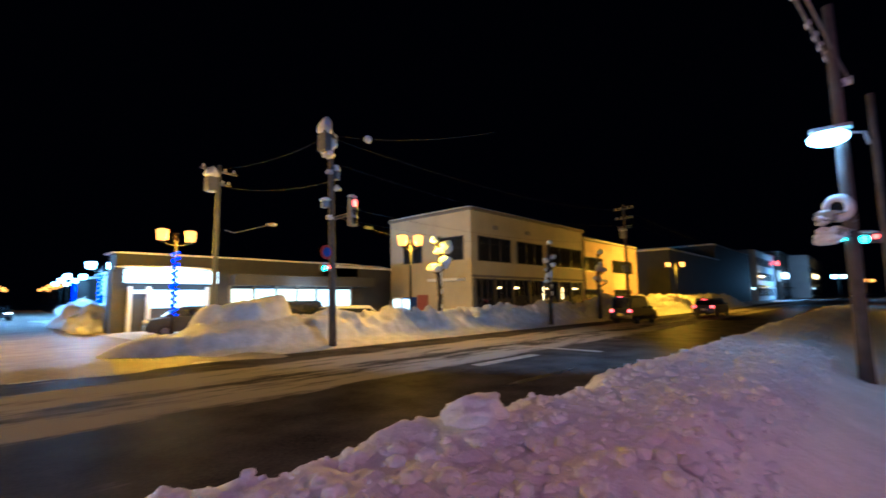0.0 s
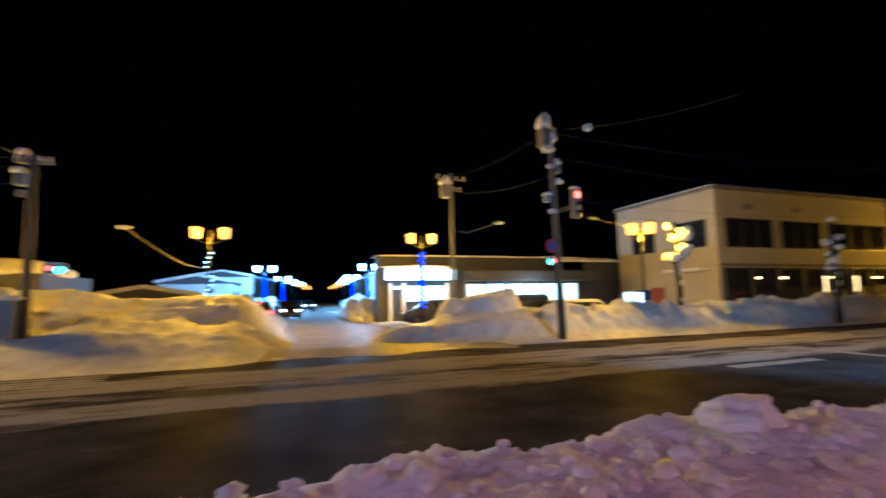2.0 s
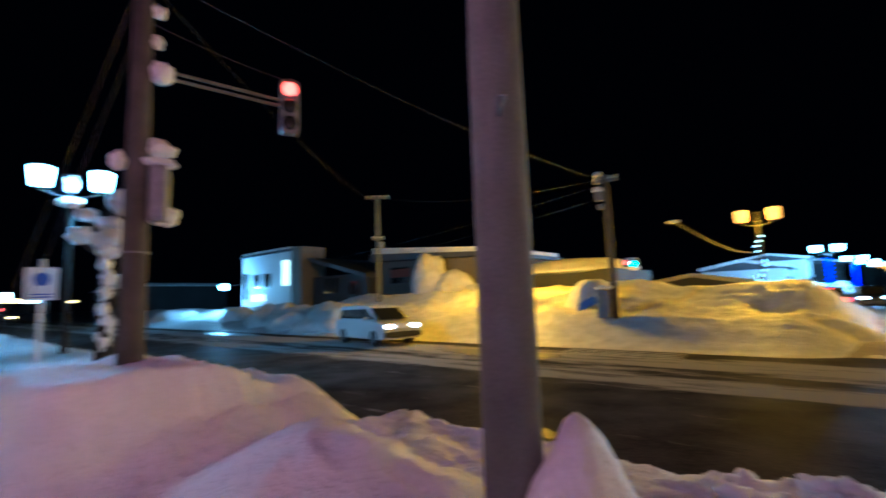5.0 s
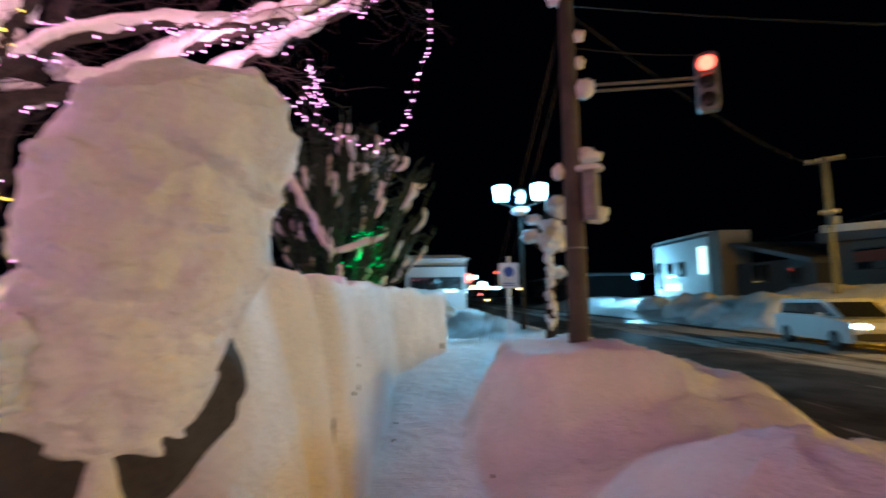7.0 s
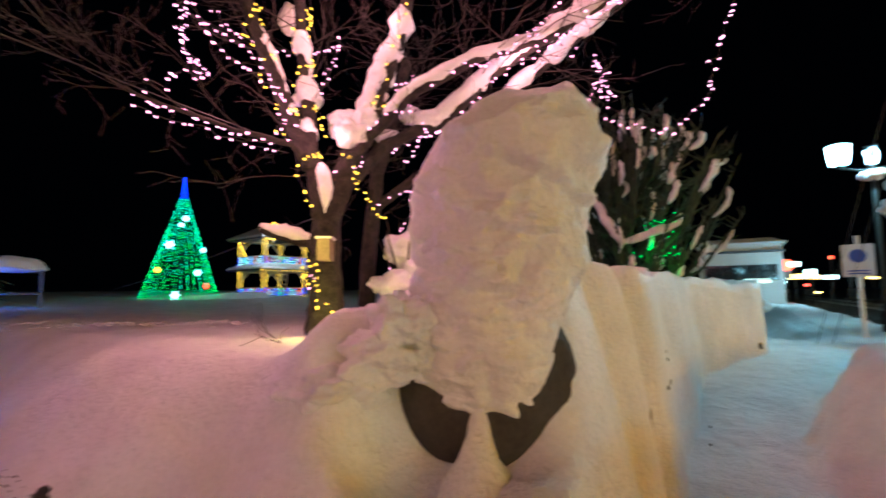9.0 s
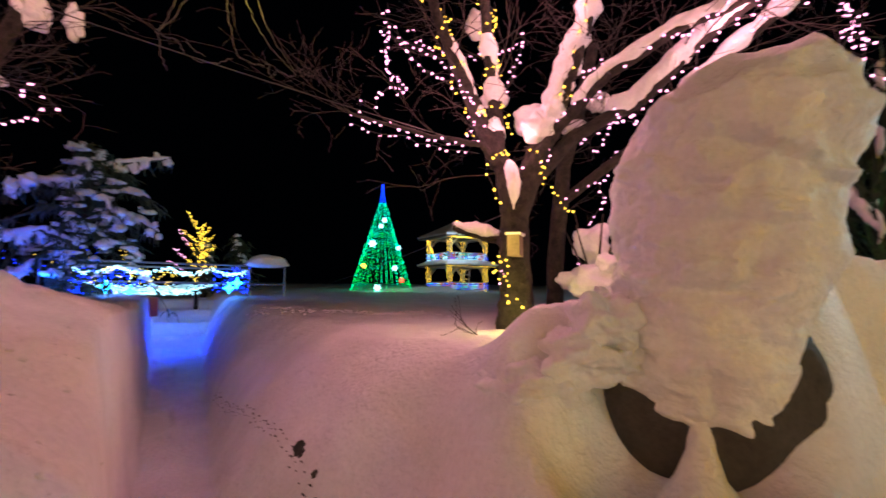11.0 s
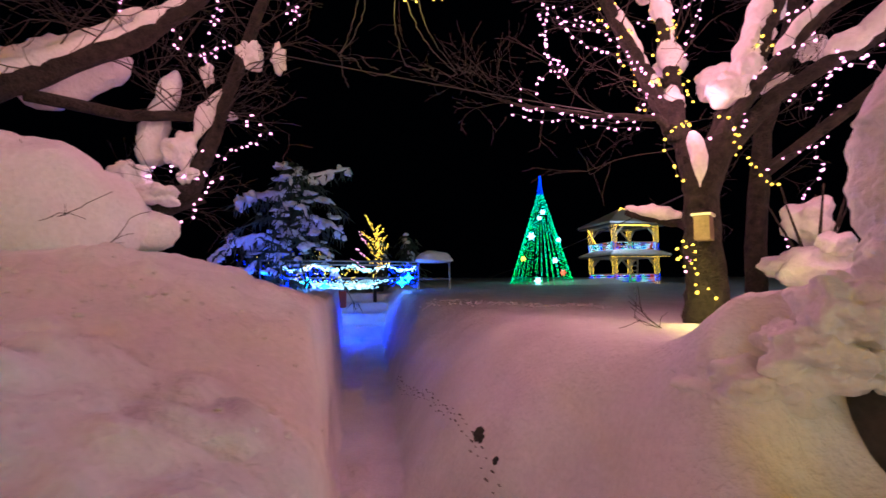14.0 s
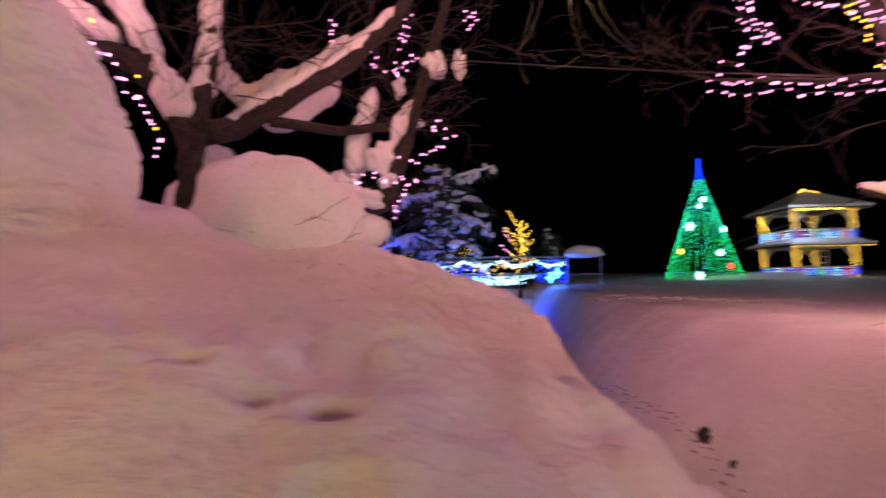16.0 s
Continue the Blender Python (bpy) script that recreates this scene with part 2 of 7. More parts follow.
class Build:
    """Vertices and faces of one part."""

    def __init__(self):
        self.v, self.f = [], []

    def add(self, v, f):
        k = len(self.v)
        self.v += v
        self.f += [[i + k for i in q] for q in f]
        return self

    def box(self, c, s, turn=0.0, bevel=0.03):
        cs, sn = math.cos(radians(turn)), math.sin(radians(turn))
        v, f = BOXES[bevel]
        pts = [(x * s[0], y * s[1], z * s[2]) for x, y, z in v]
        return self.add([(c[0] + x * cs - y * sn, c[1] + x * sn + y * cs, c[2] + z) for x, y, z in pts], f)

    def ball(self, c, r, sub=1):
        r = (r, r, r) if isinstance(r, (int, float)) else r
        v, f = BALLS[sub]
        return self.add([(c[0] + x * r[0], c[1] + y * r[1], c[2] + z * r[2]) for x, y, z in v], f)

    def lump(self, c, r, sub=3, rough=0.18, size=1.6, seed=0.0, flat=0.0):
        """A snow lump: an uneven ball, flattened below."""
        r = (r, r, r) if isinstance(r, (int, float)) else r
        v, f = BALLS[sub]
        out = []
        for x, y, z in v:
            k = 1 + rough * noise.noise((x * size + seed, y * size + seed * 1.7, z * size - seed)) * 1.6 + rough * 0.45 * noise.noise((x * size * 3 + seed, y * size * 3, z * size * 3))
            zz = z * (1 - flat) if z < 0 else z
            out.append((c[0] + x * k * r[0], c[1] + y * k * r[1], c[2] + zz * k * r[2]))
        return self.add(out, f)

    def tube(self, pts, radii, sides=8):
        pts = [Vector(p) for p in pts]
        radii = [radii] * len(pts) if isinstance(radii, (int, float)) else radii
        k, n = len(self.v), len(pts)
        side = None
        for i, p in enumerate(pts):
            d = (pts[min(i + 1, n - 1)] - pts[max(i - 1, 0)]).normalized()
            side = d.orthogonal().normalized() if side is None else (side - d * side.dot(d)).normalized()
            up = d.cross(side)
            for j in range(sides):
                a = math.tau * j / sides
                self.v.append(tuple(p + (side * math.cos(a) + up * math.sin(a)) * radii[i]))
        for i in range(n - 1):
            for j in range(sides):
                a, b = k + i * sides + j, k + i * sides + (j + 1) % sides
                self.f.append([a, b, b + sides, a + sides])
        self.f.append([k + j for j in range(sides)][::-1])
        self.f.append([k + (n - 1) * sides + j for j in range(sides)])
        return self

    def drift(self, pts, radii, seed=0.0, sides=16, rough=0.42):
        """A ridge of snow along a line: rounded ends, lumpy all round."""
        pts = [Vector(p) for p in pts]
        n = max(12, int(sum((b - a).length for a, b in zip(pts, pts[1:])) / 0.05))
        at = np.linspace(0, len(pts) - 1, n)
        run = [pts[min(int(s), len(pts) - 2)].lerp(pts[min(int(s), len(pts) - 2) + 1], s - min(int(s), len(pts) - 2)) for s in at]
        run = [run[0]] + [(run[i - 1] + run[i] * 2 + run[i + 1]) / 4 for i in range(1, n - 1)] + [run[-1]]
        fat = np.interp(np.linspace(0, 1, n), np.linspace(0, 1, len(radii)), radii)
        end = np.minimum(np.arange(n), np.arange(n)[::-1]) / 3.0
        fat = fat * np.sqrt(np.clip(1 - (1 - np.clip(end, 0.06, 1)) ** 2, 0, 1))
        k = len(self.v)
        self.tube(run, [float(f) for f in fat], sides)
        for i in range(n):
            for j in range(sides):
                p = Vector(self.v[k + i * sides + j])
                q = p * 4.5 + Vector((seed, seed * 1.3, -seed))
                m = 1 + rough * 1.5 * noise.noise(q) + rough * 0.7 * noise.noise(q * 2.7)
                self.v[k + i * sides + j] = tuple(run[i] + (p - run[i]) * m)
        return self

    def prism(self, outline, lo, hi, axis="y"):
        """An outline in the plane across axis, drawn out from lo to hi."""
        k, n = len(self.v), len(outline)
        put = {"y": lambda a, b, d: (a, d, b), "x": lambda a, b, d: (d, a, b), "z": lambda a, b, d: (a, b, d)}[axis]
        self.v += [put(a, b, d) for d in (lo, hi) for a, b in outline]
        self.f += [[k + i, k + (i + 1) % n, k + n + (i + 1) % n, k + n + i] for i in range(n)]
        self.f += [[k + i for i in range(n)][::-1], [k + n + i for i in range(n)]]
        return self

    def shift(self, d):
        self.v = [(x + d[0], y + d[1], z + d[2]) for x, y, z in self.v]
        return self

    def mesh(self, name, mat, smooth):
        me = bpy.data.meshes.new(name)
        me.from_pydata(self.v, [], self.f)
        me.materials.append(mat)
        if smooth:
            me.polygons.foreach_set("use_smooth", [True] * len(me.polygons))
        me.update()
        return me


def thing(name, at, turn, label, category, group="", kind=""):
    ob = new(name)
    ob.empty_display_size = 0.2
    ob.matrix_basis = pose(*at, 0, 0, turn)
    return tagged(ob, label, category, group, kind)


def part(name, b, mat, parent, label="", smooth=False, kind=""):
    ob = new(name, b.mesh(name, mat, smooth))
    ob.parent = parent
    return tagged(ob, label, kind=kind)


def single(name, b, mat, at, label, category, group="", kind="", smooth=False, turn=0.0):
    ob = new(name, b.mesh(name, mat, smooth))
    ob.matrix_basis = pose(*at, 0, 0, turn)
    return tagged(ob, label, category, group, kind)


def smoothstep(a, b, x):
    k = np.clip((x - a) / (b - a), 0, 1)
    return k * k * (3 - 2 * k)


def lattice(ix, iy, seed):
    h = np.sin(ix * 127.1 + iy * 311.7 + seed * 74.7) * 43758.5453
    return h - np.floor(h)


def grain(x, y, size, seed=0):
    """Smooth noise from -1 to 1 over the plan, with lumps of that size."""
    x, y = x / size, y / size
    ix, iy = np.floor(x), np.floor(y)
    u, v = x - ix, y - iy
    u, v = u * u * (3 - 2 * u), v * v * (3 - 2 * v)
    a, b = lattice(ix, iy, seed), lattice(ix + 1, iy, seed)
    c, d = lattice(ix, iy + 1, seed), lattice(ix + 1, iy + 1, seed)
    return 2 * (a + (b - a) * u + (c - a) * v + (a - b - c + d) * u * v) - 1


def sheet(name, xs, ys, height, mat, label, category, kind="structure"):
    x, y = np.meshgrid(xs, ys)
    z = height(x, y)
    me = bpy.data.meshes.new(name)
    nx, ny = len(xs), len(ys)
    me.vertices.add(nx * ny)
    me.vertices.foreach_set("co", np.stack([x, y, z], -1).ravel())
    i = (np.arange(ny - 1)[:, None] * nx + np.arange(nx - 1)[None]).ravel()
    quads = np.stack([i, i + 1, i + nx + 1, i + nx], 1).ravel()
    me.loops.add(len(quads))
    me.loops.foreach_set("vertex_index", quads)
    me.polygons.add(len(i))
    me.polygons.foreach_set("loop_start", np.arange(0, len(quads), 4))
    me.polygons.foreach_set("use_smooth", np.ones(len(i), bool))
    me.materials.append(mat)
    me.update()
    me.validate()
    return tagged(new(name, me), label, category, kind=kind)


def steps(*spans):
    """Grid lines from spans of (from, to, step)."""
    out = [np.arange(a, b, s) for a, b, s in spans]
    return np.concatenate(out + [np.array([spans[-1][1]])])


# ---------------------------------------------------------------- ground, road and snow
single("ground", Build().box((0, 0, -0.5), (1600, 1600, 0.5), bevel=0.0), snow, (0, 0, -0.05), "flat snow-covered ground reaching to the horizon", "ground", kind="structure")
single("road", Build().box((0, 10.1, -0.12), (700, 13.6, 0.04), bevel=0.0), asphalt, (0, 0, 0), "wet asphalt road with packed snow between wheel tracks", "road", kind="structure")


def near_height(x, y):
    # street side: a ploughed bank between the footpath and the road
    rise = smoothstep(0.42, 2.0, y)
    bank = 0.51 * rise
    bank += 0.46 * np.exp(-(((x + 2.75) / 0.95) ** 2 + ((y - 1.45) / 0.75) ** 2))         # mound by the pole
    bank += 0.58 * np.exp(-(((x + 1.40) / 0.20) ** 2 + ((y - 2.05) / 0.32) ** 2))         # snow against the pole
    block = smoothstep(-4.9, -5.7, x) * smoothstep(0.34, 1.0, y - 0.38 * smoothstep(-6.5, -9.0, x) + 0.18 * grain(x, y, 0.9, 43) + 0.09 * grain(x, y, 0.3, 47)) ** 0.8 * (1 - 0.6 * smoothstep(-8.2, -9.2, x)) * (0.90 + 0.10 * grain(x, y, 0.8, 44) + 0.12 * np.exp(-((x + 6.8) ** 2) / 1.5))
    bank = np.maximum(bank * (1 - 0.45 * smoothstep(-3.7, -4.4, x) * smoothstep(-5.4, -4.8, x)), block * (1 - 0.35 * smoothstep(2.2, 3.2, y)))
    lumps = 0.02 * grain(x, y, 0.9, 3) + 0.05 * grain(x, y, 0.55, 56) * smoothstep(-0.5, 1.0, x) + 0.03 * grain(x, y, 0.33, 5) + 0.05 * np.abs(grain(x, y, 0.17, 7)) + 0.035 * np.abs(grain(x, y, 0.085, 8)) + 0.025 * np.abs(grain(x, y, 0.4, 10)) * smoothstep(2.8, 3.4, y)
    bank = bank + lumps * rise * (0.9 + 0.2 * smoothstep(-1.5, 0.5, x)) + (0.05 * np.abs(grain(x, y, 0.27, 53)) + 0.035 * np.abs(grain(x, y, 0.13, 54))) * rise * smoothstep(-0.8, -1.6, x) * (0.35 + 0.65 * smoothstep(-0.1, 0.5, grain(x, y, 0.9, 55))) + 0.07 * grain(x, y, 0.6, 40) * rise * smoothstep(-0.8, -2.0, x) * smoothstep(3.4, 2.4, y)
    wide = 0.04 + 0.27 * smoothstep(-0.6, 1.4, x) * smoothstep(4.5, 3.0, x)
    bank = bank * (1 - smoothstep(3.30 + wide, 4.5 + 0.4 * wide, y + 0.25 * grain(x, y, 0.8, 9))) - 0.22 * smoothstep(3.9, 4.6, y)
    # park side
    south = -0.70 - y
    left = -0.22 + 0.085 * np.minimum(y + 3, 0)                       # left edge of the dug park path
    width = 0.69 - 0.085 * np.clip(-y - 3, 0, 1) + 0.065 * np.clip(-y - 4, 0, 12)
    field = 1.22 + 0.018 * np.clip(-y - 6, 0, 40) + 0.05 * grain(x, y, 2.3, 11) + 0.02 * grain(x, y, 0.6, 12)
    top = np.maximum(field * smoothstep(0.0, 1.2, south), 1.84 - 0.62 * smoothstep(1.0, 2.15, south) - 0.04 * smoothstep(-9.0, -11.5, x) - 1.7 * smoothstep(-12.6, -13.5, x + 0.35 * grain(x, y, 0.8, 46)) + 0.04 * grain(x, y, 0.9, 14))
    face = smoothstep(0.0, 0.55 - 0.29 * smoothstep(-3.3, -4.4, x), south + 0.10 * grain(x, y, 1.1, 13) + 0.012 * grain(x, y, 0.4, 41) + 0.004 * grain(x, y, 0.15, 42) + 1.25 * smoothstep(-8.6, -12.3, x) - 0.10 * np.exp(-(((x + 3.98) / 0.07) ** 2)) - 0.06 * np.exp(-(((x + 3.55) / 0.09) ** 2))) ** 0.7
    slope = smoothstep(0.0, 1.38 - 0.6 * smoothstep(-5, -9, y), left - width - x + 0.05 * grain(x, y, 0.7, 60) + 0.025 * grain(x, y, 0.25, 61)) ** (0.42 + 0.75 * smoothstep(-3.3, -2.1, y))
    west = top * np.clip(1 - np.sqrt((1 - face) ** 2 + (1 - slope) ** 2), 0, 1)
    hollow = np.exp(-((((x + 2.285) * 0.85 + (y + 1.325) * 0.53) / 0.58) ** 2 + (((x + 2.285) * -0.53 + (y + 1.325) * 0.85 + 0.07) / 0.70) ** 2) ** 2.2)
    west = west * (1 - hollow) + hollow * np.minimum(west, 0.54 + 0.18 * smoothstep(-1.9, -2.40, x))                          # scooped out before the stone
    west = np.maximum(west, 1.22 * np.exp(-(((x + 1.98) / 0.28) ** 2 + ((y + 2.02) / 0.22) ** 2) ** 1.5))
    west = np.maximum(west, 1.20 * np.exp(-(((x + 2.15) / 0.36) ** 2 + ((y + 2.12) / 0.34) ** 2) ** 1.5))
    near_stone = np.exp(-(((x + 2.3) / 0.75) ** 2 + ((y + 1.7) / 0.7) ** 2) ** 2)
    west = west + near_stone * (0.035 * grain(x, y, 0.19, 62) + 0.022 * np.abs(grain(x, y, 0.09, 63))) * np.clip(west, 0, 1)
    west = west + 0.03 * grain(x, y, 0.28, 21) * west * smoothstep(1.6, 0.2, south) + 0.02 * np.abs(grain(x, y, 0.5, 45)) * west
    crest = 1.34 + (np.interp(x, [-0.35, 0.0, 0.4, 1.0, 1.6, 2.3, 3.0], [1.40, 1.50, 1.68, 1.78, 1.85, 2.10, 2.20]) - 1.34) * smoothstep(-8.5, -5.0, y)
    k = np.clip(south / 3.5, 0, 1)
    shelf = np.interp(x, [-0.3, -0.12, 0.2, 0.5, 1.2, 2.0, 3.0], [1.02, 1.14, 1.30, 1.40, 1.48, 1.62, 1.8]) + 0.2 * smoothstep(0.2, -0.2, x) * smoothstep(1.5, 3.5, south)
    east = (shelf * (1 - np.exp(-np.clip(south + 0.12 + 0.05 * grain(x, y, 0.5, 52), 0, 9) / 0.16)) + (crest - shelf) * smoothstep(0.7, 3.4, south)) * smoothstep(-0.12, 0.08, x - left + 0.05 * grain(x, y, 0.5, 15)) + 0.05 * grain(x, y, 0.9, 16) * k
    east = east + (0.008 * grain(x, y, 0.16, 17) + 0.055 * np.abs(grain(x, y, 0.45, 22)) + 0.016 * np.abs(grain(x, 0.6 * y, 0.2, 23)) + 0.006 * grain(x, y, 0.09, 24)) * smoothstep(0.06, 0.16, k)
    crust = smoothstep(-0.25, 0.35, grain(x, y, 0.75, 48) + 0.4 * grain(x, y, 0.3, 49))
    east = east + (0.046 * np.abs(grain(x, y, 0.15, 50)) + 0.026 * np.abs(grain(x, y, 0.07, 51))) * crust * smoothstep(0.10, 0.2, k)
    park = np.where(x > left - width * 0.5, east, west) + 0.008 * grain(x, y, 0.2, 18)
    for px, py, dep in ((0.555, -1.225, 0.06), (0.525, -1.08, 0.07), (0.69, -1.25, 0.045), (0.82, -1.30, 0.03), (0.90, -1.33, 0.035), (0.95, -1.40, 0.03)):   # footprints
        park = park - dep * np.exp(-(((x - px) / 0.048) ** 2 + ((y - py) / 0.034) ** 2) ** 1.5) + 0.22 * dep * np.exp(-(((x - px) / 0.085) ** 2 + ((y - py) / 0.065) ** 2) ** 2)
    floor = 0.02 * grain(x, y, 0.5, 19) + 0.012 * grain(x, y, 0.15, 20)
    floor = floor + 0.5 * smoothstep(-5.0, -12.5, x) * smoothstep(-14.6, -13.3, x)                      # packed snow rises along the footpath
    floor = floor + sum(0.30 * smoothstep(0.0, -0.22, y + at) for at in (14.1, 15.2, 16.4, 17.6))     # steps cut at the end of the park path
    return np.where(y > 0.2, np.maximum(bank, floor - 0.4 * smoothstep(3.8, 4.4, y)), np.maximum(np.where(south > -1.0, park, 0), floor))


xs = steps((-60, -14, 0.6), (-14, -8, 0.06), (-8, -0.8, 0.038), (-0.8, 0.3, 0.026), (0.3, 1.1, 0.018), (1.1, 2.6, 0.03), (2.6, 9, 0.038), (9, 14, 0.042), (14, 16, 0.1), (16, 60, 0.6))
ys = steps((-60, -20, 0.8), (-20, -9, 0.09), (-9, -3.8, 0.05), (-3.8, -1.6, 0.030), (-1.6, -0.62, 0.018), (-0.62, 0.3, 0.045), (0.3, 4.86, 0.032))
sheet("snow_near_path", xs, ys, near_height, snow, "thick snow with dug footpaths and ploughed banks", "snow")


def far_height(x, y):
    n = 0.20 * grain(x, y, 2.6, 31) + (0.12 + 0.10 * smoothstep(2, 6, x)) * grain(x, y, 1.1, 32) + (0.10 + 0.42 * smoothstep(9, 12, x)) * np.abs(grain(x, y, 0.7, 33)) + (0.08 + 0.30 * smoothstep(9, 12, x)) * np.abs(grain(x, y, 0.34, 35))
    left = np.interp(y, [13.8, 14.8, 15.5, 17.0, 19.0, 20.6, 23.0, 26.0], [-0.2, -0.04, 0.16, 0.75, 1.05, 1.95, 1.85, 0.9])
    hut = 2.0 * np.exp(-(((x + 8.3) / 1.1) ** 2 + ((y - 18.6) / 0.9) ** 2) ** 2)
    mouth = smoothstep(0.6, -2.0, x - 0.05 * (y - 15))
    left = -0.2 + (np.where(hut > 0.1, np.maximum(left, hut), left) + 0.2) * mouth * (1 - 0.35 * smoothstep(-24, -32, x))
    right = -0.2 + np.interp(y, [14.8, 15.9, 16.6, 17.2, 17.9, 19.0, 21.0], [0.0, 0.15, 0.32, 0.8, 1.05, 0.9, 0.3]) * smoothstep(4.4, 6.4, x)
    pile = -0.2 + (1.75 + 0.22 * grain(x, y, 1.5, 34)) * np.exp(-(((x - 8.5 + 0.2 * grain(x, y, 0.8, 37)) / 2.15) ** 2 + ((y - 19.4) / 1.6) ** 2) ** 3.6)
    pile = np.maximum(pile, -0.2 + (0.85 + 0.15 * grain(x, y, 0.9, 38)) * np.exp(-(((x - 5.3) / 1.9) ** 2 + ((y - 18.0) / 0.95) ** 2) ** 1.5))
    pile = np.maximum(pile, -0.2 + (0.85 + 0.15 * grain(x, y, 0.9, 39)) * np.exp(-(((x + 1.0) / 1.5) ** 2 + ((y - 18.6) / 1.5) ** 2) ** 1.5))
    berm = -0.2 + 1.55 * smoothstep(31, 40, x) * np.exp(-((y - 18.5) / 2.2) ** 2)
    flat = -0.17 + 0.17 * smoothstep(14.4, 17.2, y + 0.7 * grain(x, y, 1.4, 36))          # trodden snow at the street mouth
    out = np.maximum.reduce([left, right, pile, berm, flat])
    return out + n * np.clip(out, 0.03, 1) + np.where(y < 13.9, -0.2, 0.0)


sheet("snow_far_side", steps((-70, -30, 0.5), (-30, 34, 0.11), (34, 90, 0.5)), steps((13.6, 20, 0.09), (20, 24, 0.14), (24, 60, 1.0)), far_height, snow_old, "snow ploughed into banks along the far kerb and side street", "snow")


def side_street():
    """Trodden slush between the houses, flaring where it meets the main road."""
    ys_ = np.concatenate([np.arange(14.2, 24, 0.25), np.arange(24, 60, 1.0), np.arange(60, 171, 5.0)])
    v, f, n = [], [], 49
    for y in ys_:
        mid, half = 2.3 + 0.088 * (y - 18), 3.6 + 3.2 * float(smoothstep(19.5, 14.2, y))
        for i in range(n):
            x = mid + half * (i / 24 - 1)
            edge = abs(i / 24 - 1)
            ruts = 0.025 * math.sin((i / 24 - 1) * 9.0) + 0.02 * noise.noise((x * 1.7, y * 0.5, 3.0))
            v.append((x, y, -0.145 + 0.19 * float(smoothstep(14.2, 17.2, y)) + ruts - 0.08 * float(smoothstep(0.86, 1.0, edge))))
    for j in range(len(ys_) - 1):
        f += [[j * n + i, j * n + i + 1, (j + 1) * n + i + 1, (j + 1) * n + i] for i in range(n - 1)]
    return single("side_street", Build().add(v, f), slush, (0, 0, 0), "side street covered in brown trodden slush", "street", kind="structure", smooth=True)


side_street()
# heaps thrown up along the side street
for k, (x, y, r, h) in enumerate(((5.9, 33.5, 0.9, 1.0), (6.6, 37, 1.4, 1.5), (7.2, 41, 1.8, 1.7), (8.3, 48, 2.0, 1.8), (-3.6, 31, 1.6, 1.3), (-3.2, 38, 2.0, 1.9), (-2.6, 46, 2.2, 2.0), (9.5, 58, 2.2, 1.9), (-1.2, 60, 2.2, 1.9))):
    single("snow_mound", Build().lump((0, 0, 0), (r, r * 1.3, h), 4, 0.24, 1.9, seed=k * 2.3, flat=0.9), snow, (x, y, -0.05), "heap of shovelled snow along the side street", "snow mound", "side street heaps", smooth=True)


# ---------------------------------------------------------------- street furniture
def utility_pole(x, y, base, top, lean, radius, mat, label, arms=(), boxes=(), bolts=()):
    """A tapered pole with cross-arms (height, half length, turn), boxes (height, side, size, snow) and step bolts."""
    ob = thing("utility_pole", (x, y, base), 0, label, "utility pole", "utility poles")
    h = top - base
    part("shaft", Build().tube([(lean * k, 0, h * k - (0.8 if k == 0 else 0)) for k in (0, 0.25, 0.5, 0.75, 1)], [radius * (1 - 0.32 * k) for k in (0, 0.25, 0.5, 0.75, 1)], 20), mat, ob, smooth=True)
    for z, half, turn in arms:
        a = part("crossarm", Build().box((lean * z / h, 0, z), (2 * half, 0.09, 0.09), turn), steel, ob)
        for s in (-0.85, -0.35, 0.35, 0.85):
            dx, dy = s * half * math.cos(radians(turn)), s * half * math.sin(radians(turn))
            part("insulator", Build().tube([(lean + dx, dy, z + 0.04), (lean + dx, dy, z + 0.10), (lean + dx, dy, z + 0.20)], [0.03, 0.06, 0.035], 8), plate_white, a)
    for z, turn, size, cap in boxes:
        dx, dy = math.cos(radians(turn)) * (radius + size[0] / 2), math.sin(radians(turn)) * (radius + size[0] / 2)
        c = part("equipment_box", Build().box((dx + lean * z / h, dy, z), size, turn, 0.08), housing, ob)
        if cap:
            part("snow_cap", Build().lump((dx + lean * z / h, dy, z + size[2] / 2 + cap * 0.3), (size[0] * 0.75, size[1] * 0.75, cap), 3, seed=z + x, flat=0.6), snow, c, smooth=True)
    for z, turn in bolts:
        c, s = math.cos(radians(turn)), math.sin(radians(turn))
        part("step_bolt", Build().tube([(c * radius * 0.7, s * radius * 0.7, z), (c * (radius + 0.13), s * (radius + 0.13), z), (c * (radius + 0.145), s * (radius + 0.145), z + 0.02)], [0.010, 0.010, 0.017], 8), steel, ob)
    return ob


def cable(name, a, b, sag, radius=0.0055, label="black overhead cable strung between poles", mat=None):
    pts = [tuple(Vector(a).lerp(Vector(b), k / 14) - Vector((0, 0, sag * 4 * (k / 14) * (1 - k / 14)))) for k in range(15)]
    return single(name, Build().tube(pts, radius, 5), mat or cable_mat, (0, 0, 0), label, "cable", "overhead cables")


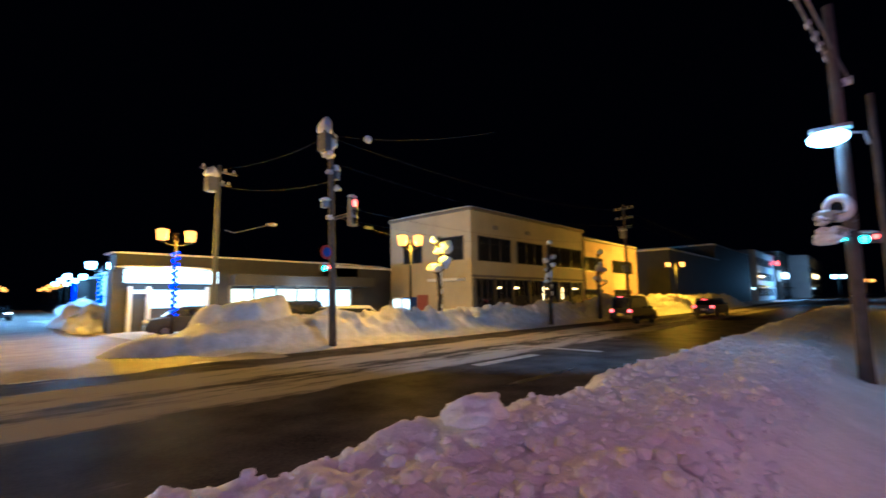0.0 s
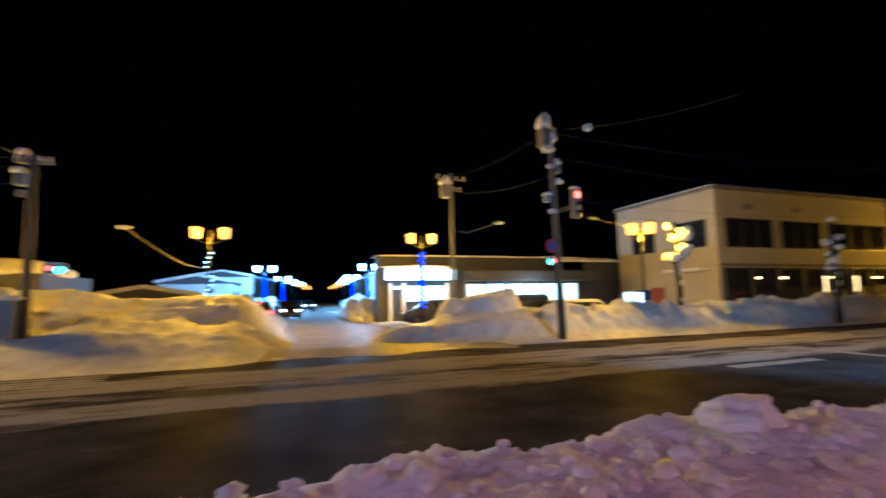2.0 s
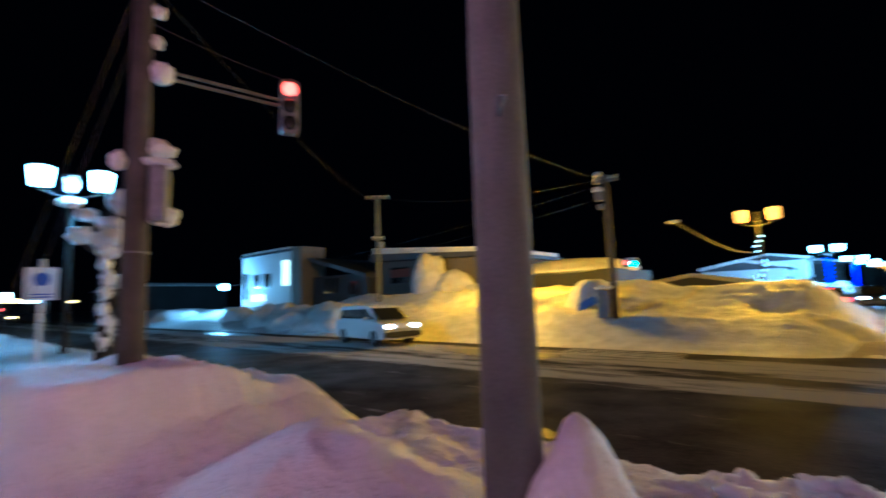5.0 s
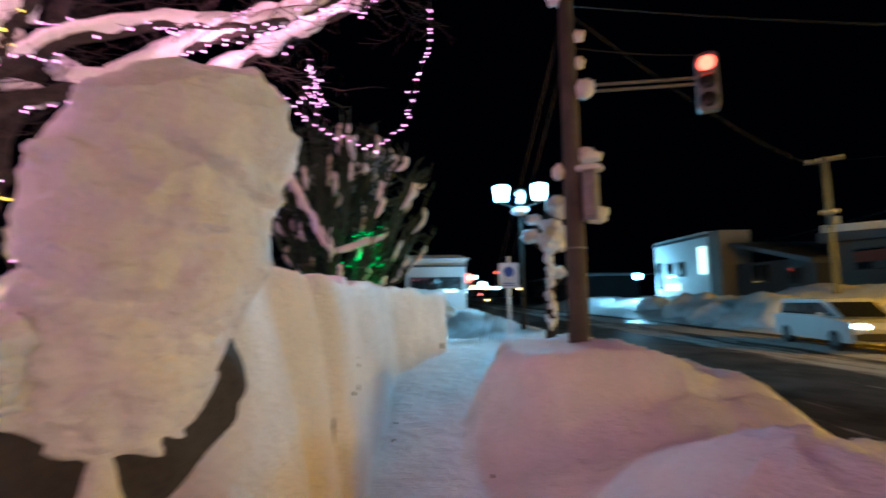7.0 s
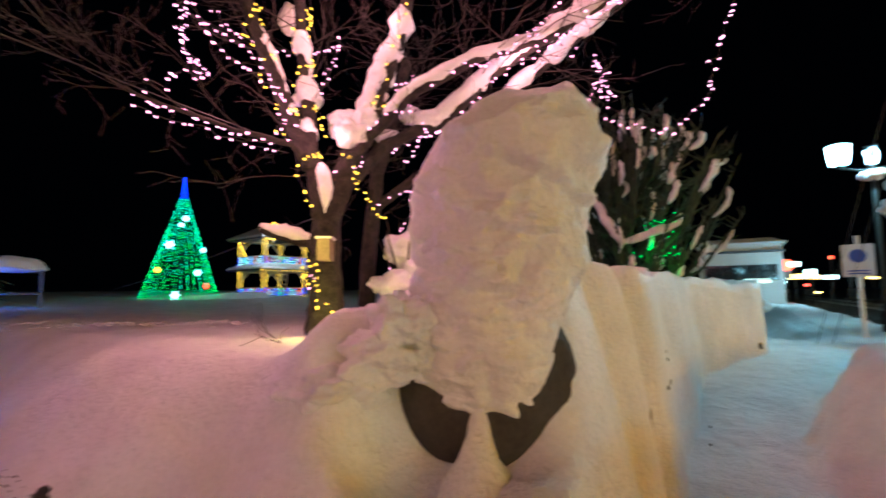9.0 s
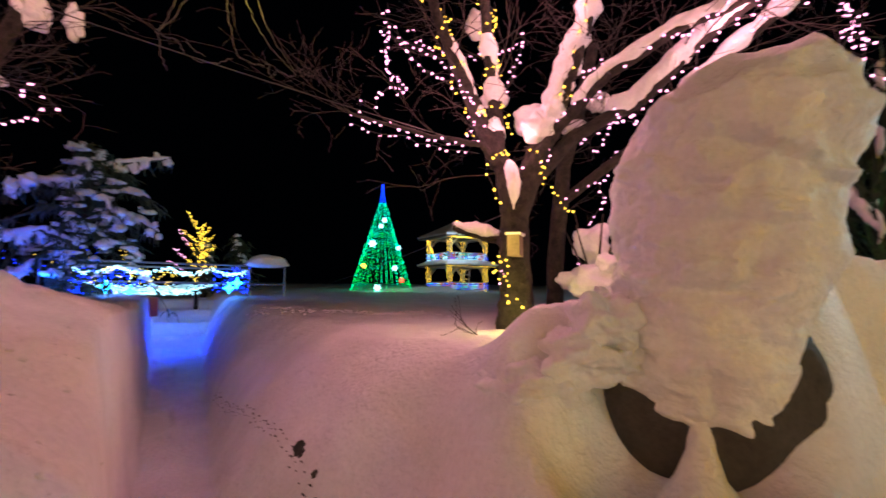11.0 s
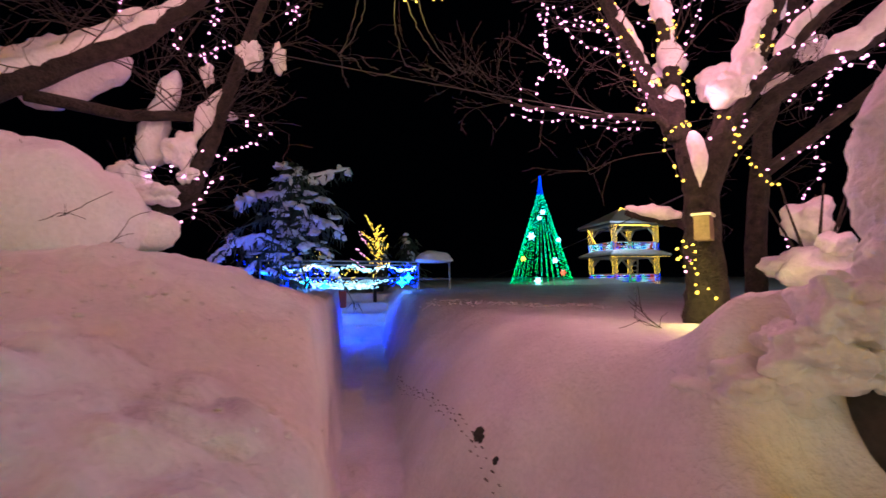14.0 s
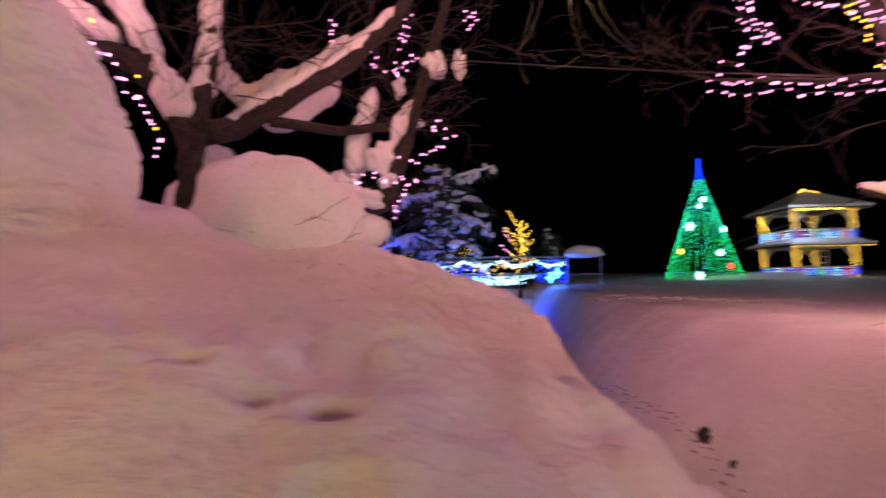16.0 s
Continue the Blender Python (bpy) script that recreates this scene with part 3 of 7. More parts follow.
def lantern_post(x, y, base, top, turn, glass_mat, label, wrap=None, snow_cap=False, spread=0.62, big=1.35, watts=0, colour=SODIUM):
    """A post with two lantern heads on a cross-bar and an ornamental grille between them."""
    ob = thing("street_lamp", (x, y, base), turn, label, "street lamp", "lantern posts")
    h = top - base
    part("post", Build().tube([(0, 0, -0.6), (0, 0, 0.5), (0, 0, 0.55), (0, 0, h - 0.1)], [0.09, 0.09, 0.065, 0.055], 14), steel_dark, ob, smooth=True)
    part("crossbar", Build().tube([(-spread, 0, h - 0.18), (-spread * 0.5, 0, h - 0.30), (0, 0, h - 0.34), (spread * 0.5, 0, h - 0.30), (spread, 0, h - 0.18)], 0.028, 8), steel_dark, ob)
    grille = part("grille", Build().box((0, 0, h + 0.28), (0.26, 0.03, 0.03)), steel_dark, ob)
    part("bar", Build().box((0, 0, h - 0.12), (0.26, 0.03, 0.03)), steel_dark, grille)
    for k in (-0.1, -0.033, 0.033, 0.1):
        part("bar", Build().tube([(k, 0, h - 0.14), (k, 0, h + 0.30)], 0.010, 6), steel_dark, grille)
    for s in (-1, 1):
        head = part("lantern", Build().tube([(s * spread, 0, h - 0.20), (s * spread, 0, h - 0.12)], [0.05, 0.09], 12), steel_dark, ob)
        # big swells the glass, which stands in for glare round the lamp
        part("lantern_glass", Build().tube([(s * spread, 0, h - 0.12), (s * spread, 0, h - 0.08), (s * spread, 0, h + 0.08), (s * spread, 0, h + 0.12 + 0.2 * big), (s * spread, 0, h + 0.16 + 0.2 * big)], [0.09 * big, 0.15 * big, 0.17 * big, 0.19 * big, 0.12 * big], 14), glass_mat, head, smooth=True).visible_shadow = False
        if watts:
            at = ob.matrix_basis @ Vector((s * spread, 0, h + 0.0))
            lamp("lantern_light", at.x, at.y, at.z, watts, colour, 0.06)
        part("lantern_cap", Build().tube([(s * spread, 0, h + 0.16 + 0.2 * big), (s * spread, 0, h + 0.20 + 0.2 * big), (s * spread, 0, h + 0.25 + 0.2 * big)], [0.17 * big, 0.10 * big, 0.02], 14), steel_dark, head)
    if snow_cap:
        part("snow_clump", Build().lump((0.0, 0, h + 0.02), (0.13, 0.12, 0.24), 4, seed=2, rough=0.35).lump((-0.02, 0, h - 0.46), (0.25, 0.18, 0.16), 4, seed=4, rough=0.3), snow_old, ob, smooth=True)
    if wrap:
        b = Build()
        for k in range(wrap[1]):
            z, a = 0.9 + (h - 1.5) * k / wrap[1], k * 0.9
            b.ball((0.14 * math.cos(a), 0.14 * math.sin(a), z), 0.042 * big, 1)
        part("bulb_chain", b, wrap[0], ob, kind="stuff")
    return ob


# near pole beside the footpath
utility_pole(-1.67, 1.94, 0.7, 9.5, 0.0, 0.135, concrete, "tall weathered concrete utility pole standing in a snowbank", arms=((8.2, 0.9, 20),),
             bolts=((1.75, -52), (2.0, 128), (2.65, -52), (2.9, 128), (3.5, -52)))
# far side
s1 = utility_pole(10.41, 16.0, 0.7, 8.5, -0.22, 0.15, concrete_dark, "snow-caked utility pole carrying traffic signals", arms=((7.6, 0.55, 30),),
                  boxes=((7.2, 190, (0.35, 0.45, 0.75), 0.5), (6.0, 10, (0.2, 0.3, 0.35), 0.2), (4.75, 170, (0.25, 0.3, 0.25), 0.12)))
utility_pole(8.62, 23.0, 0.3, 8.2, 0.02, 0.13, concrete, "concrete utility pole with a snow-capped transformer", arms=((7.6, 0.9, 10), (7.0, 0.6, 10)),
             boxes=((6.9, 185, (0.45, 0.45, 0.7), 0.35),))
utility_pole(-6.75, 17.0, 0.5, 6.0, -0.05, 0.14, concrete_dark, "short dark utility pole in a snowbank", arms=((5.3, 0.45, 0),),
             boxes=((5.35, 200, (0.2, 0.25, 0.25), 0.16), (4.75, 190, (0.25, 0.3, 0.35), 0.16), (4.35, 190, (0.18, 0.2, 0.2), 0)))
utility_pole(-22.95, 20.0, 0.6, 8.5, 0.0, 0.15, concrete, "grey concrete utility pole with a short cross-arm", arms=((7.7, 0.75, 40), (5.0, 0.35, 40)), boxes=((4.6, 0, (0.25, 0.3, 0.4), 0),))
utility_pole(38.4, 15.2, 0.6, 9.4, 0.0, 0.15, concrete_dark, "tall dark utility pole crowded with arms and boxes", arms=((8.4, 0.9, 80), (7.6, 0.8, 80), (6.8, 0.6, 80)), boxes=((6.2, 180, (0.4, 0.45, 0.6), 0.2), (3.4, 180, (0.35, 0.4, 0.6), 0)))
pu = utility_pole(12.0, 0.75, 0.5, 7.6, -0.05, 0.13, concrete_dark, "brown concrete pole carrying road signs and a white lamp", bolts=((2.6, 200), (2.1, 20)))
utility_pole(16.4, 0.15, 0.4, 7.0, 0.0, 0.11, concrete_dark, "slim dark pole with a pedestrian signal")


def signal_head(name, at, turn, lit, label, cap=True):
    """A vertical three-lens traffic signal; lit: index from the top."""
    ob = thing(name, at, turn, label, "traffic signal", "traffic signals")
    part("housing", Build().box((0, 0, 0), (0.36, 0.22, 1.10), bevel=0.08), housing, ob)
    for k in range(3):
        z = 0.35 - 0.35 * k
        part("lens", Build().tube([(0, -0.11, z), (0, -0.135, z), (0, -0.15, z)], [0.14, 0.14, 0.07], 20), (glow_red, lens_off, glow_cyan)[k] if k == lit else lens_off, ob, smooth=True)
        hood = [(0.155 * math.cos(a), -0.11, z + 0.155 * math.sin(a)) for a in np.linspace(radians(-10), radians(190), 12)]
        part("hood", Build().tube(hood, 0.012, 5).tube([(p[0], p[1] - 0.13, p[2]) for p in hood[2:-2]], 0.008, 5), housing, ob)
    if cap:
        part("snow_cap", Build().lump((0, 0, 0.60), (0.2, 0.16, 0.09), 3, seed=at[0], flat=0.7), snow, ob, smooth=True)
    return ob


def pole_arm(pole, a, b):
    o = pole.matrix_basis.translation
    for d in (0.0, 0.10):
        part("signal_arm", Build().tube([tuple(Vector(p) - o + Vector((0, 0, d))) for p in (a, b)], 0.028, 8), steel, pole)


for dx, dy, z, r in ((-0.22, -0.10, 7.45, (0.22, 0.20, 0.15)), (-0.05, -0.16, 7.9, (0.14, 0.13, 0.2)), (0.20, -0.12, 6.15, (0.14, 0.13, 0.10)), (-0.10, -0.05, 4.95, (0.12, 0.12, 0.09)), (-0.18, -0.12, 6.75, (0.13, 0.13, 0.09))):
    part("snow_clump", Build().lump((dx - 0.15, dy, z - 0.7), r, 4, 0.42, 1.8, seed=z), snow_old, s1, smooth=True)
# signal on the far pole
signal_head("traffic_signal", (10.62, 15.1, 5.10), 18, 0, "grey vertical traffic signal showing red, snow on top")
pole_arm(s1, (10.3, 15.95, 4.85), (10.62, 15.2, 5.0))
for x, y, z, t, lab in ((9.85, 15.8, 2.95, 15, "pedestrian signal box showing cyan on a pole"), (-6.15, 16.9, 2.66, 0, "pedestrian signal box showing cyan beside a dark pole"), (16.3, 0.55, 3.15, -65, "pedestrian signal box showing green on a slim pole")):
    ob = thing("pedestrian_signal", (x, y, z), t, lab, "pedestrian signal", "pedestrian signals")
    ob.scale = (0.62, 0.62, 0.62)
    flip = -1 if x < 0 else 1
    part("housing", Build().box((0.12, 0, 0), (0.85, 0.2, 0.42), bevel=0.08), housing, ob)
    part("lens", Build().tube([(0.12 - 0.2 * flip, -0.10, -0.05), (0.12 - 0.2 * flip, -0.13, -0.05)], 0.17, 18), glow_cyan, ob)
    part("lens", Build().tube([(0.12 + 0.2 * flip, -0.10, 0.05), (0.12 + 0.2 * flip, -0.13, 0.05)], 0.10, 18), glow_red, ob)
    part("snow_cap", Build().lump((0.1, 0, 0.24), (0.4, 0.14, 0.09), 3, seed=x, flat=0.7), snow, ob, smooth=True)
ob = thing("round_road_sign", (9.95, 15.82, 3.55), 10, "round red and dark road sign on a pole", "road sign")
part("disc", Build().tube([(0, -0.02, 0), (0, 0.0, 0)], 0.28, 24), sign_red, ob)
part("inner_disc", Build().tube([(0, -0.035, 0), (0, -0.021, 0)], 0.19, 24), sign_blue, ob)
# pole by the footpath with the big red signal
pt = utility_pole(-7.43, 2.08, 0.6, 6.35, 0.0, 0.165, concrete_dark, "dark concrete pole with a signal arm and snowy signs", arms=(),
                  boxes=((2.55, 60, (0.2, 0.30, 0.75), 0.10),))
for dx, dy, dz, r in ((0.05, 0.22, 4.62, (0.13, 0.15, 0.17)), (-0.03, -0.14, 6.25, (0.13, 0.15, 0.2)), (0.05, 0.17, 5.5, (0.07, 0.09, 0.10)), (0.05, 0.17, 5.05, (0.06, 0.08, 0.10)), (0.05, 0.30, 2.62, (0.13, 0.18, 0.14)), (0.0, -0.22, 3.3, (0.1, 0.1, 0.12)), (0.05, 0.24, 3.55, (0.13, 0.2, 0.12))):
    part("snow_clump", Build().lump((dx, dy, dz - 0.35), r, 3, rough=0.3, seed=dz), snow, pt, smooth=True)
part("reflector_band", Build().tube([(0, 0, 1.75), (0, 0, 1.775)], 0.166, 20), steel, pt)
signal_head("traffic_signal", (-7.30, 4.23, 4.93), 62, 0, "grey vertical traffic signal glowing red on an arm", cap=False).scale = (0.84, 0.84, 0.84)
pole_arm(pt, (-7.40, 2.2, 4.83), (-7.33, 4.05, 4.93))
# sodium lanterns
lantern_post(-3.05, 25.0, 0.2, 4.75, 0, glow_sodium, "brown lantern post with two orange lamps", wrap=(bulb_ice, 14), watts=SODIUM_W["side_street"])
lantern_post(7.57, 25.0, 0.2, 4.75, 0, glow_sodium, "brown lantern post wrapped in blue bulbs", wrap=(bulb_blue, 70), watts=SODIUM_W["side_street"])
lantern_post(-12.53, 18.8, 0.6, 3.75, 20, glow_sodium, "brown lantern post with two orange lamps in snow", spread=0.42, watts=SODIUM_W["near_sign"])
lantern_post(16.45, 18.0, 0.4, 4.6, -40, glow_sodium, "brown lantern post with orange lamps before a building", spread=0.42, watts=SODIUM_W["office"])
lantern_post(60.0, 17.6, 0.4, 5.3, -60, glow_sodium, "distant brown lantern post with orange lamps", spread=0.8, watts=SODIUM_W["far"] / 2)
for x, y, top, m in ((250, 17.0, 8.6, glow_sodium), (95, 3.9, 4.2, glow_led), (118, 0.5, 3.9, glow_sodium)):
    lantern_post(x, y, 0.0, top, -60, m, "distant lantern post far along the road", spread=0.6, big=1.5, watts=0)
# white lanterns
lantern_post(-15.69, 2.9, 0.5, 4.95, 78, glow_led, "lantern post with two blue-white lamps, heaped with snow", snow_cap=True, spread=0.63, big=1.38, watts=LED_W["footpath"], colour=LEDBLUE)
for k, (x, y) in enumerate(((-1.12, 55.4), (9.76, 51.5), (1.22, 80.4), (11.5, 74.5), (4.97, 110), (14.2, 104), (8.5, 140), (16.5, 135), (3.0, 95), (12.8, 88), (6.6, 125), (15.2, 118), (10, 158), (17.6, 152))):
    lantern_post(x, y, 0.0, 4.85, 5, glow_led if k < 6 or k in (8, 9) else glow_sodium, "lantern post with white lamps along the side street", wrap=(bulb_blue, 60) if k < 4 else None, spread=0.8, big=1.9, watts=(0, LED_W["side_street"] / 2, LED_W["far"] / 2)[0 if k > 3 else 1 + k // 2], colour=LEDBLUE)
# white lamp and mirror on the pole along the footpath
ob = thing("street_lamp", (11.9, 0.85, 4.8), 0, "blue-white street lamp fixed to a pole", "street lamp", "pole lamps")
part("head", Build().box((-0.02, 0.05, 0.20), (0.34, 0.66, 0.08), bevel=0.08), housing, ob)
part("lamp_glass", Build().lump((-0.05, 0.10, 0.02), (0.22, 0.33, 0.17), 3, 0.0), glow_led, ob, smooth=True)
part("bracket", Build().tube([(0.1, -0.10, 0.12), (0.1, -0.45, 0.05), (0.1, -0.5, -0.2)], 0.03, 8), steel, ob)
ob = thing("traffic_mirror", (11.82, 0.92, 3.35), 70, "round road mirror caked with snow on a pole", "traffic mirror")
part("rim", Build().tube([(0.19 * math.cos(a), -0.04, 0.04 + 0.20 * math.sin(a)) for a in np.linspace(0, math.tau, 25)], 0.085, 8), snow_old, ob, smooth=True)
part("mirror", Build().tube([(0, -0.03, 0.04), (0, 0.0, 0.04)], 0.19, 20), glass, ob)
for z, y, r in ((3.24, 1.10, (0.10, 0.16, 0.13)), (2.88, 1.02, (0.12, 0.30, 0.17))):
    ob = thing("pedestrian_signal", (11.82, y, z), 70, "pedestrian signal turned away, buried in clotted snow", "pedestrian signal", "pedestrian signals")
    part("housing", Build().box((0, 0, 0), (0.34, 0.16, 0.20), bevel=0.08), housing, ob)
    part("visor", Build().prism([(-0.34, 0.05), (-0.14, 0.11), (-0.14, 0.02)], -0.08, 0.08), housing, ob)
    part("snow_clump", Build().lump((0.05, 0, -0.02), (r[1], r[0], r[2]), 4, 0.28, 1.7, seed=z), snow_old, ob, smooth=True)
part("side_lens", Build().box((-0.12, -0.09, -0.11), (0.10, 0.03, 0.05)), glow_cyan, ob, "cyan lens seen from the side")
ob = part("signal_frame", Build().tube([(-0.62, 0.60, 2.00), (-0.30, 0.10, 0.28), (-0.22, -0.02, -0.02)], [0.030, 0.026, 0.024], 8), steel, pu, "pair of icy slanted steel bars")
ob.location = (0.25, -0.10, 5.4)
part("bar", Build().tube([(-0.62, 0.46, 2.08), (-0.30, 0.00, 0.42), (-0.20, -0.12, 0.06)], [0.030, 0.026, 0.024], 8), steel, ob)
for k, (y, z) in enumerate(((0.42, 1.38), (0.33, 1.10), (0.27, 0.88), (0.20, 0.66))):
    part("ice_clot", Build().lump((-0.45 + 0.05 * k, y, z), (0.03, 0.045, 0.10), 3, 0.35, seed=k), snow_old, ob, smooth=True)
part("end_plate", Build().box((-0.20, -0.08, 0.06), (0.05, 0.15, 0.16)), plate_white, ob)
part("snow_cap", Build().lump((-0.62, 0.56, 2.08), (0.12, 0.18, 0.11), 3, 0.3, seed=3), snow, ob, smooth=True)
# arm lamps
for a, b, c in (((9.0, 22.9, 5.1), (9.6, 22.4, 5.05), (10.45, 21.2, 5.32)), ((-3.3, 25.0, 3.2), (-4.6, 23.6, 3.7), (-5.85, 22.2, 4.68))):
    ob = thing("arm_lamp", c, 0, "unlit street lamp on a thin curved arm", "street lamp", "arm lamps")
    o = Vector(c)
    part("arm", Build().tube([tuple(Vector(p) - o) for p in (a, tuple((Vector(a) + Vector(b)) / 2 - Vector((0, 0, 0.12))), b, c)], 0.025, 6), steel, ob)
    part("head", Build().lump((0, 0, 0), (0.28, 0.14, 0.09), 3, 0.05), plate_white, ob, smooth=True)
# parking sign
ob = thing("parking_sign", (-13.8, 2.12, 0.8), 80, "white sign board on a white post in snow", "road sign")
part("post", Build().tube([(0, 0, -0.5), (0, 0, 2.0)], 0.045, 10), sign_white, ob)
board = part("board", Build().box((0, -0.05, 1.45), (0.55, 0.03, 0.72)), sign_white, ob)
part("symbol", Build().tube([(0, -0.072, 1.55), (0, -0.068, 1.55)], 0.15, 20), sign_blue, board, "round blue symbol")
for z in (1.22, 1.16):
    part("text_bar", Build().box((0, -0.069, z), (0.36, 0.004, 0.03), bevel=0.0), sign_blue, board)

# overhead cables
for a, b, s in (((-22.9, 20, 8.3), (-6.8, 17, 5.9), 0.5), ((-6.8, 17, 5.7), (-30, 21, 4.8), 0.2), ((-6.8, 17, 5.2), (-30, 21, 4.3), 0.3), ((10.2, 16, 8.2), (38.4, 15.2, 8.9), 0.7),
                ((10.2, 16, 7.2), (38.4, 15.2, 7.6), 0.8), ((10.2, 16, 5.5), (38.4, 15.2, 6.4), 0.7), ((10.3, 16, 5.0), (38.4, 15.2, 5.6), 0.6), ((8.6, 23, 8.0), (10.2, 16, 8.3), 0.3), ((8.6, 23, 7.2), (10.2, 16, 6.4), 0.3), ((-6.8, 17, 5.8), (-7.43, 2.08, 6.3), 0.3),
                ((38.4, 15.2, 9.0), (90, 14, 9.0), 1.0), ((38.4, 15.2, 8.2), (90, 14, 8.2), 1.0), ((-7.43, 2.08, 6.2), (-22.95, 20, 8.0), 0.5), ((-7.43, 2.08, 5.6), (-7.3, 4.2, 5.4), 0.05)):
    cable("overhead_cable", a, b, s)
ob = cable("overhead_cable", (10.2, 16, 8.3), (13.0, 10.0, 7.6), 0.25)
part("junction_box", Build().lump((10.9, 14.5, 7.93), (0.16, 0.13, 0.16), 3, 0.15), snow, ob, "snow-covered junction box", smooth=True)
ob = cable("overhead_cable", (10.3, 16, 5.05), (27.6, 23.2, 5.6), 0.35)
part("cable_marker", Build().box((13.0, 17.1, 4.97), (0.4, 0.06, 0.12)), plate_yellow, ob, "small yellow marker")


# ---------------------------------------------------------------- buildings
def window(parent, x0, x1, z0, z1, y, side="y", panes=2, pane_mat=None, out=-1):
    """A framed window on the wall plane y (or x), facing out."""
    put = (lambda a, d, z: (a, d, z)) if side == "y" else (lambda a, d, z: (d, a, z))
    size = (lambda a, d, z: (a, d, z)) if side == "y" else (lambda a, d, z: (d, a, z))
    cx, cz, w, h = (x0 + x1) / 2, (z0 + z1) / 2, x1 - x0, z1 - z0
    f = part("window_frame", Build().box(put(cx, y + out * 0.03, z1 + 0.03), size(w + 0.12, 0.1, 0.06), bevel=0.0).box(put(cx, y + out * 0.05, z0 - 0.03), size(w + 0.16, 0.16, 0.06), bevel=0.0)
             .box(put(x0 - 0.03, y + out * 0.03, cz), size(0.06, 0.1, h), bevel=0.0).box(put(x1 + 0.03, y + out * 0.03, cz), size(0.06, 0.1, h), bevel=0.0), trim_dark, parent)
    for k in range(panes):
        a, b = x0 + w * k / panes, x0 + w * (k + 1) / panes
        part("pane", Build().box(put((a + b) / 2, y + out * 0.012, cz), size(b - a - 0.05, 0.02, h), bevel=0.0), pane_mat or glass, f)
        if k:
            part("mullion", Build().box(put(a, y + out * 0.03, cz), size(0.05, 0.08, h), bevel=0.0), trim_dark, f)


def roof_snow(parent, x0, x1, y0, y1, z, thick, seed=0):
    xs_, ys_ = np.linspace(x0 - 0.25, x1 + 0.25, 60), np.linspace(y0 - 0.25, y1 + 0.25, 24)
    b = Build()
    X, Y = np.meshgrid(xs_, ys_)
    edge = np.minimum.reduce([X - xs_[0], xs_[-1] - X, Y - ys_[0], ys_[-1] - Y])
    Z = z + thick * (0.25 + 0.75 * smoothstep(0, 0.9, edge)) * (1 + 0.15 * grain(X, Y, 3.0, seed))
    top = [(float(X[j, i]), float(Y[j, i]), float(Z[j, i])) for j in range(24) for i in range(60)]
    low = [(p[0], p[1], z - 0.05) for p in top]
    f = [[j * 60 + i, j * 60 + i + 1, j * 60 + i + 61, j * 60 + i + 60] for j in range(23) for i in range(59)]
    n = len(top)
    rim = [i for i in range(60)] + [j * 60 + 59 for j in range(1, 24)] + [23 * 60 + i for i in range(58, -1, -1)] + [j * 60 for j in range(22, 0, -1)]
    f += [[rim[k], n + rim[k], n + rim[(k + 1) % len(rim)], rim[(k + 1) % len(rim)]] for k in range(len(rim))]
    part("roof_snow", b.add(top + low, f), snow, parent, "thick snow on the flat roof", smooth=True)


# two-storey office with ribbon windows
ob = thing("office_building", (27.6, 23.0, 0), 0, "cream two-storey office block with ribbon windows and snowy roof", "building")
part("wall", Build().box((9.55, 4.7, 4.3), (19.1, 9.4, 8.6), bevel=0.0), wall_cream, ob)
part("wall", Build().box((28.3, 5.2, 4.05), (18.4, 8.4, 8.1), bevel=0.0), wall_ochre, ob, "ochre side block")
part("parapet", Build().box((9.55, 4.7, 8.72), (19.4, 9.7, 0.24), bevel=0.0), wall_beige, ob)
part("parapet", Build().box((28.4, 5.2, 8.2), (18.5, 8.7, 0.2), bevel=0.0), wall_beige, ob)
roof_snow(ob, 0.2, 18.9, 0.2, 9.2, 8.84, 0.38, 3)
roof_snow(ob, 19.2, 37.4, 1.0, 9.4, 8.3, 0.45, 4)
for a, b_ in ((0.9, 5.3), (6.4, 10.6), (11.6, 18.6)):
    window(ob, a, b_, 4.7, 6.6, 0, panes=3)
for a, b_ in ((20.2, 26.2), (29.2, 35.6)):
    window(ob, a, b_, 4.7, 6.2, 1.0, panes=3)
for a, b_ in ((21.0, 26.0), (29.5, 35.0)):
    window(ob, a, b_, 1.6, 2.5, 1.0, panes=3)
window(ob, 0.8, 3.2, 4.8, 6.6, 0, side="x", panes=2)
window(ob, 5.4, 7.6, 4.8, 6.6, 0, side="x", panes=2)
part("ledge", Build().box((9.6, -0.08, 3.45), (19.2, 0.16, 0.18)), wall_beige, ob)
for k in range(7):
    window(ob, 0.40 + 2.6 * k, 2.78 + 2.6 * k, 0.3, 3.2, -0.02, panes=3, pane_mat=glass)
    part("column", Build().box((0.25 + 2.6 * k, -0.12, 1.65), (0.16, 0.24, 3.3), bevel=0.0), trim_dark, ob)
# glowing bars stand in for yellow lights reflected in the ground-floor glass
for x, w in ((3.6, 0.45), (6.0, 0.7), (10.6, 0.18), (11.4, 0.9), (14.2, 0.18), (16.8, 0.8)):
    part("reflection_bar", Build().box((x, -0.06, 2.55 if w > 0.3 else 2.1), (w, 0.02, 0.14 if w > 0.3 else 1.2), bevel=0.0), glow_far_warm, ob)
part("wall_vent", Build().box((3.2, -0.05, 7.5), (0.7, 0.1, 0.35)), housing, ob)
part("wall_vent", Build().box((8.2, -0.05, 7.5), (0.7, 0.1, 0.35)), housing, ob)
part("downpipe", Build().tube([(19.2, -0.1, 0.5), (19.2, -0.1, 8.5)], 0.07, 8), trim_dark, ob)
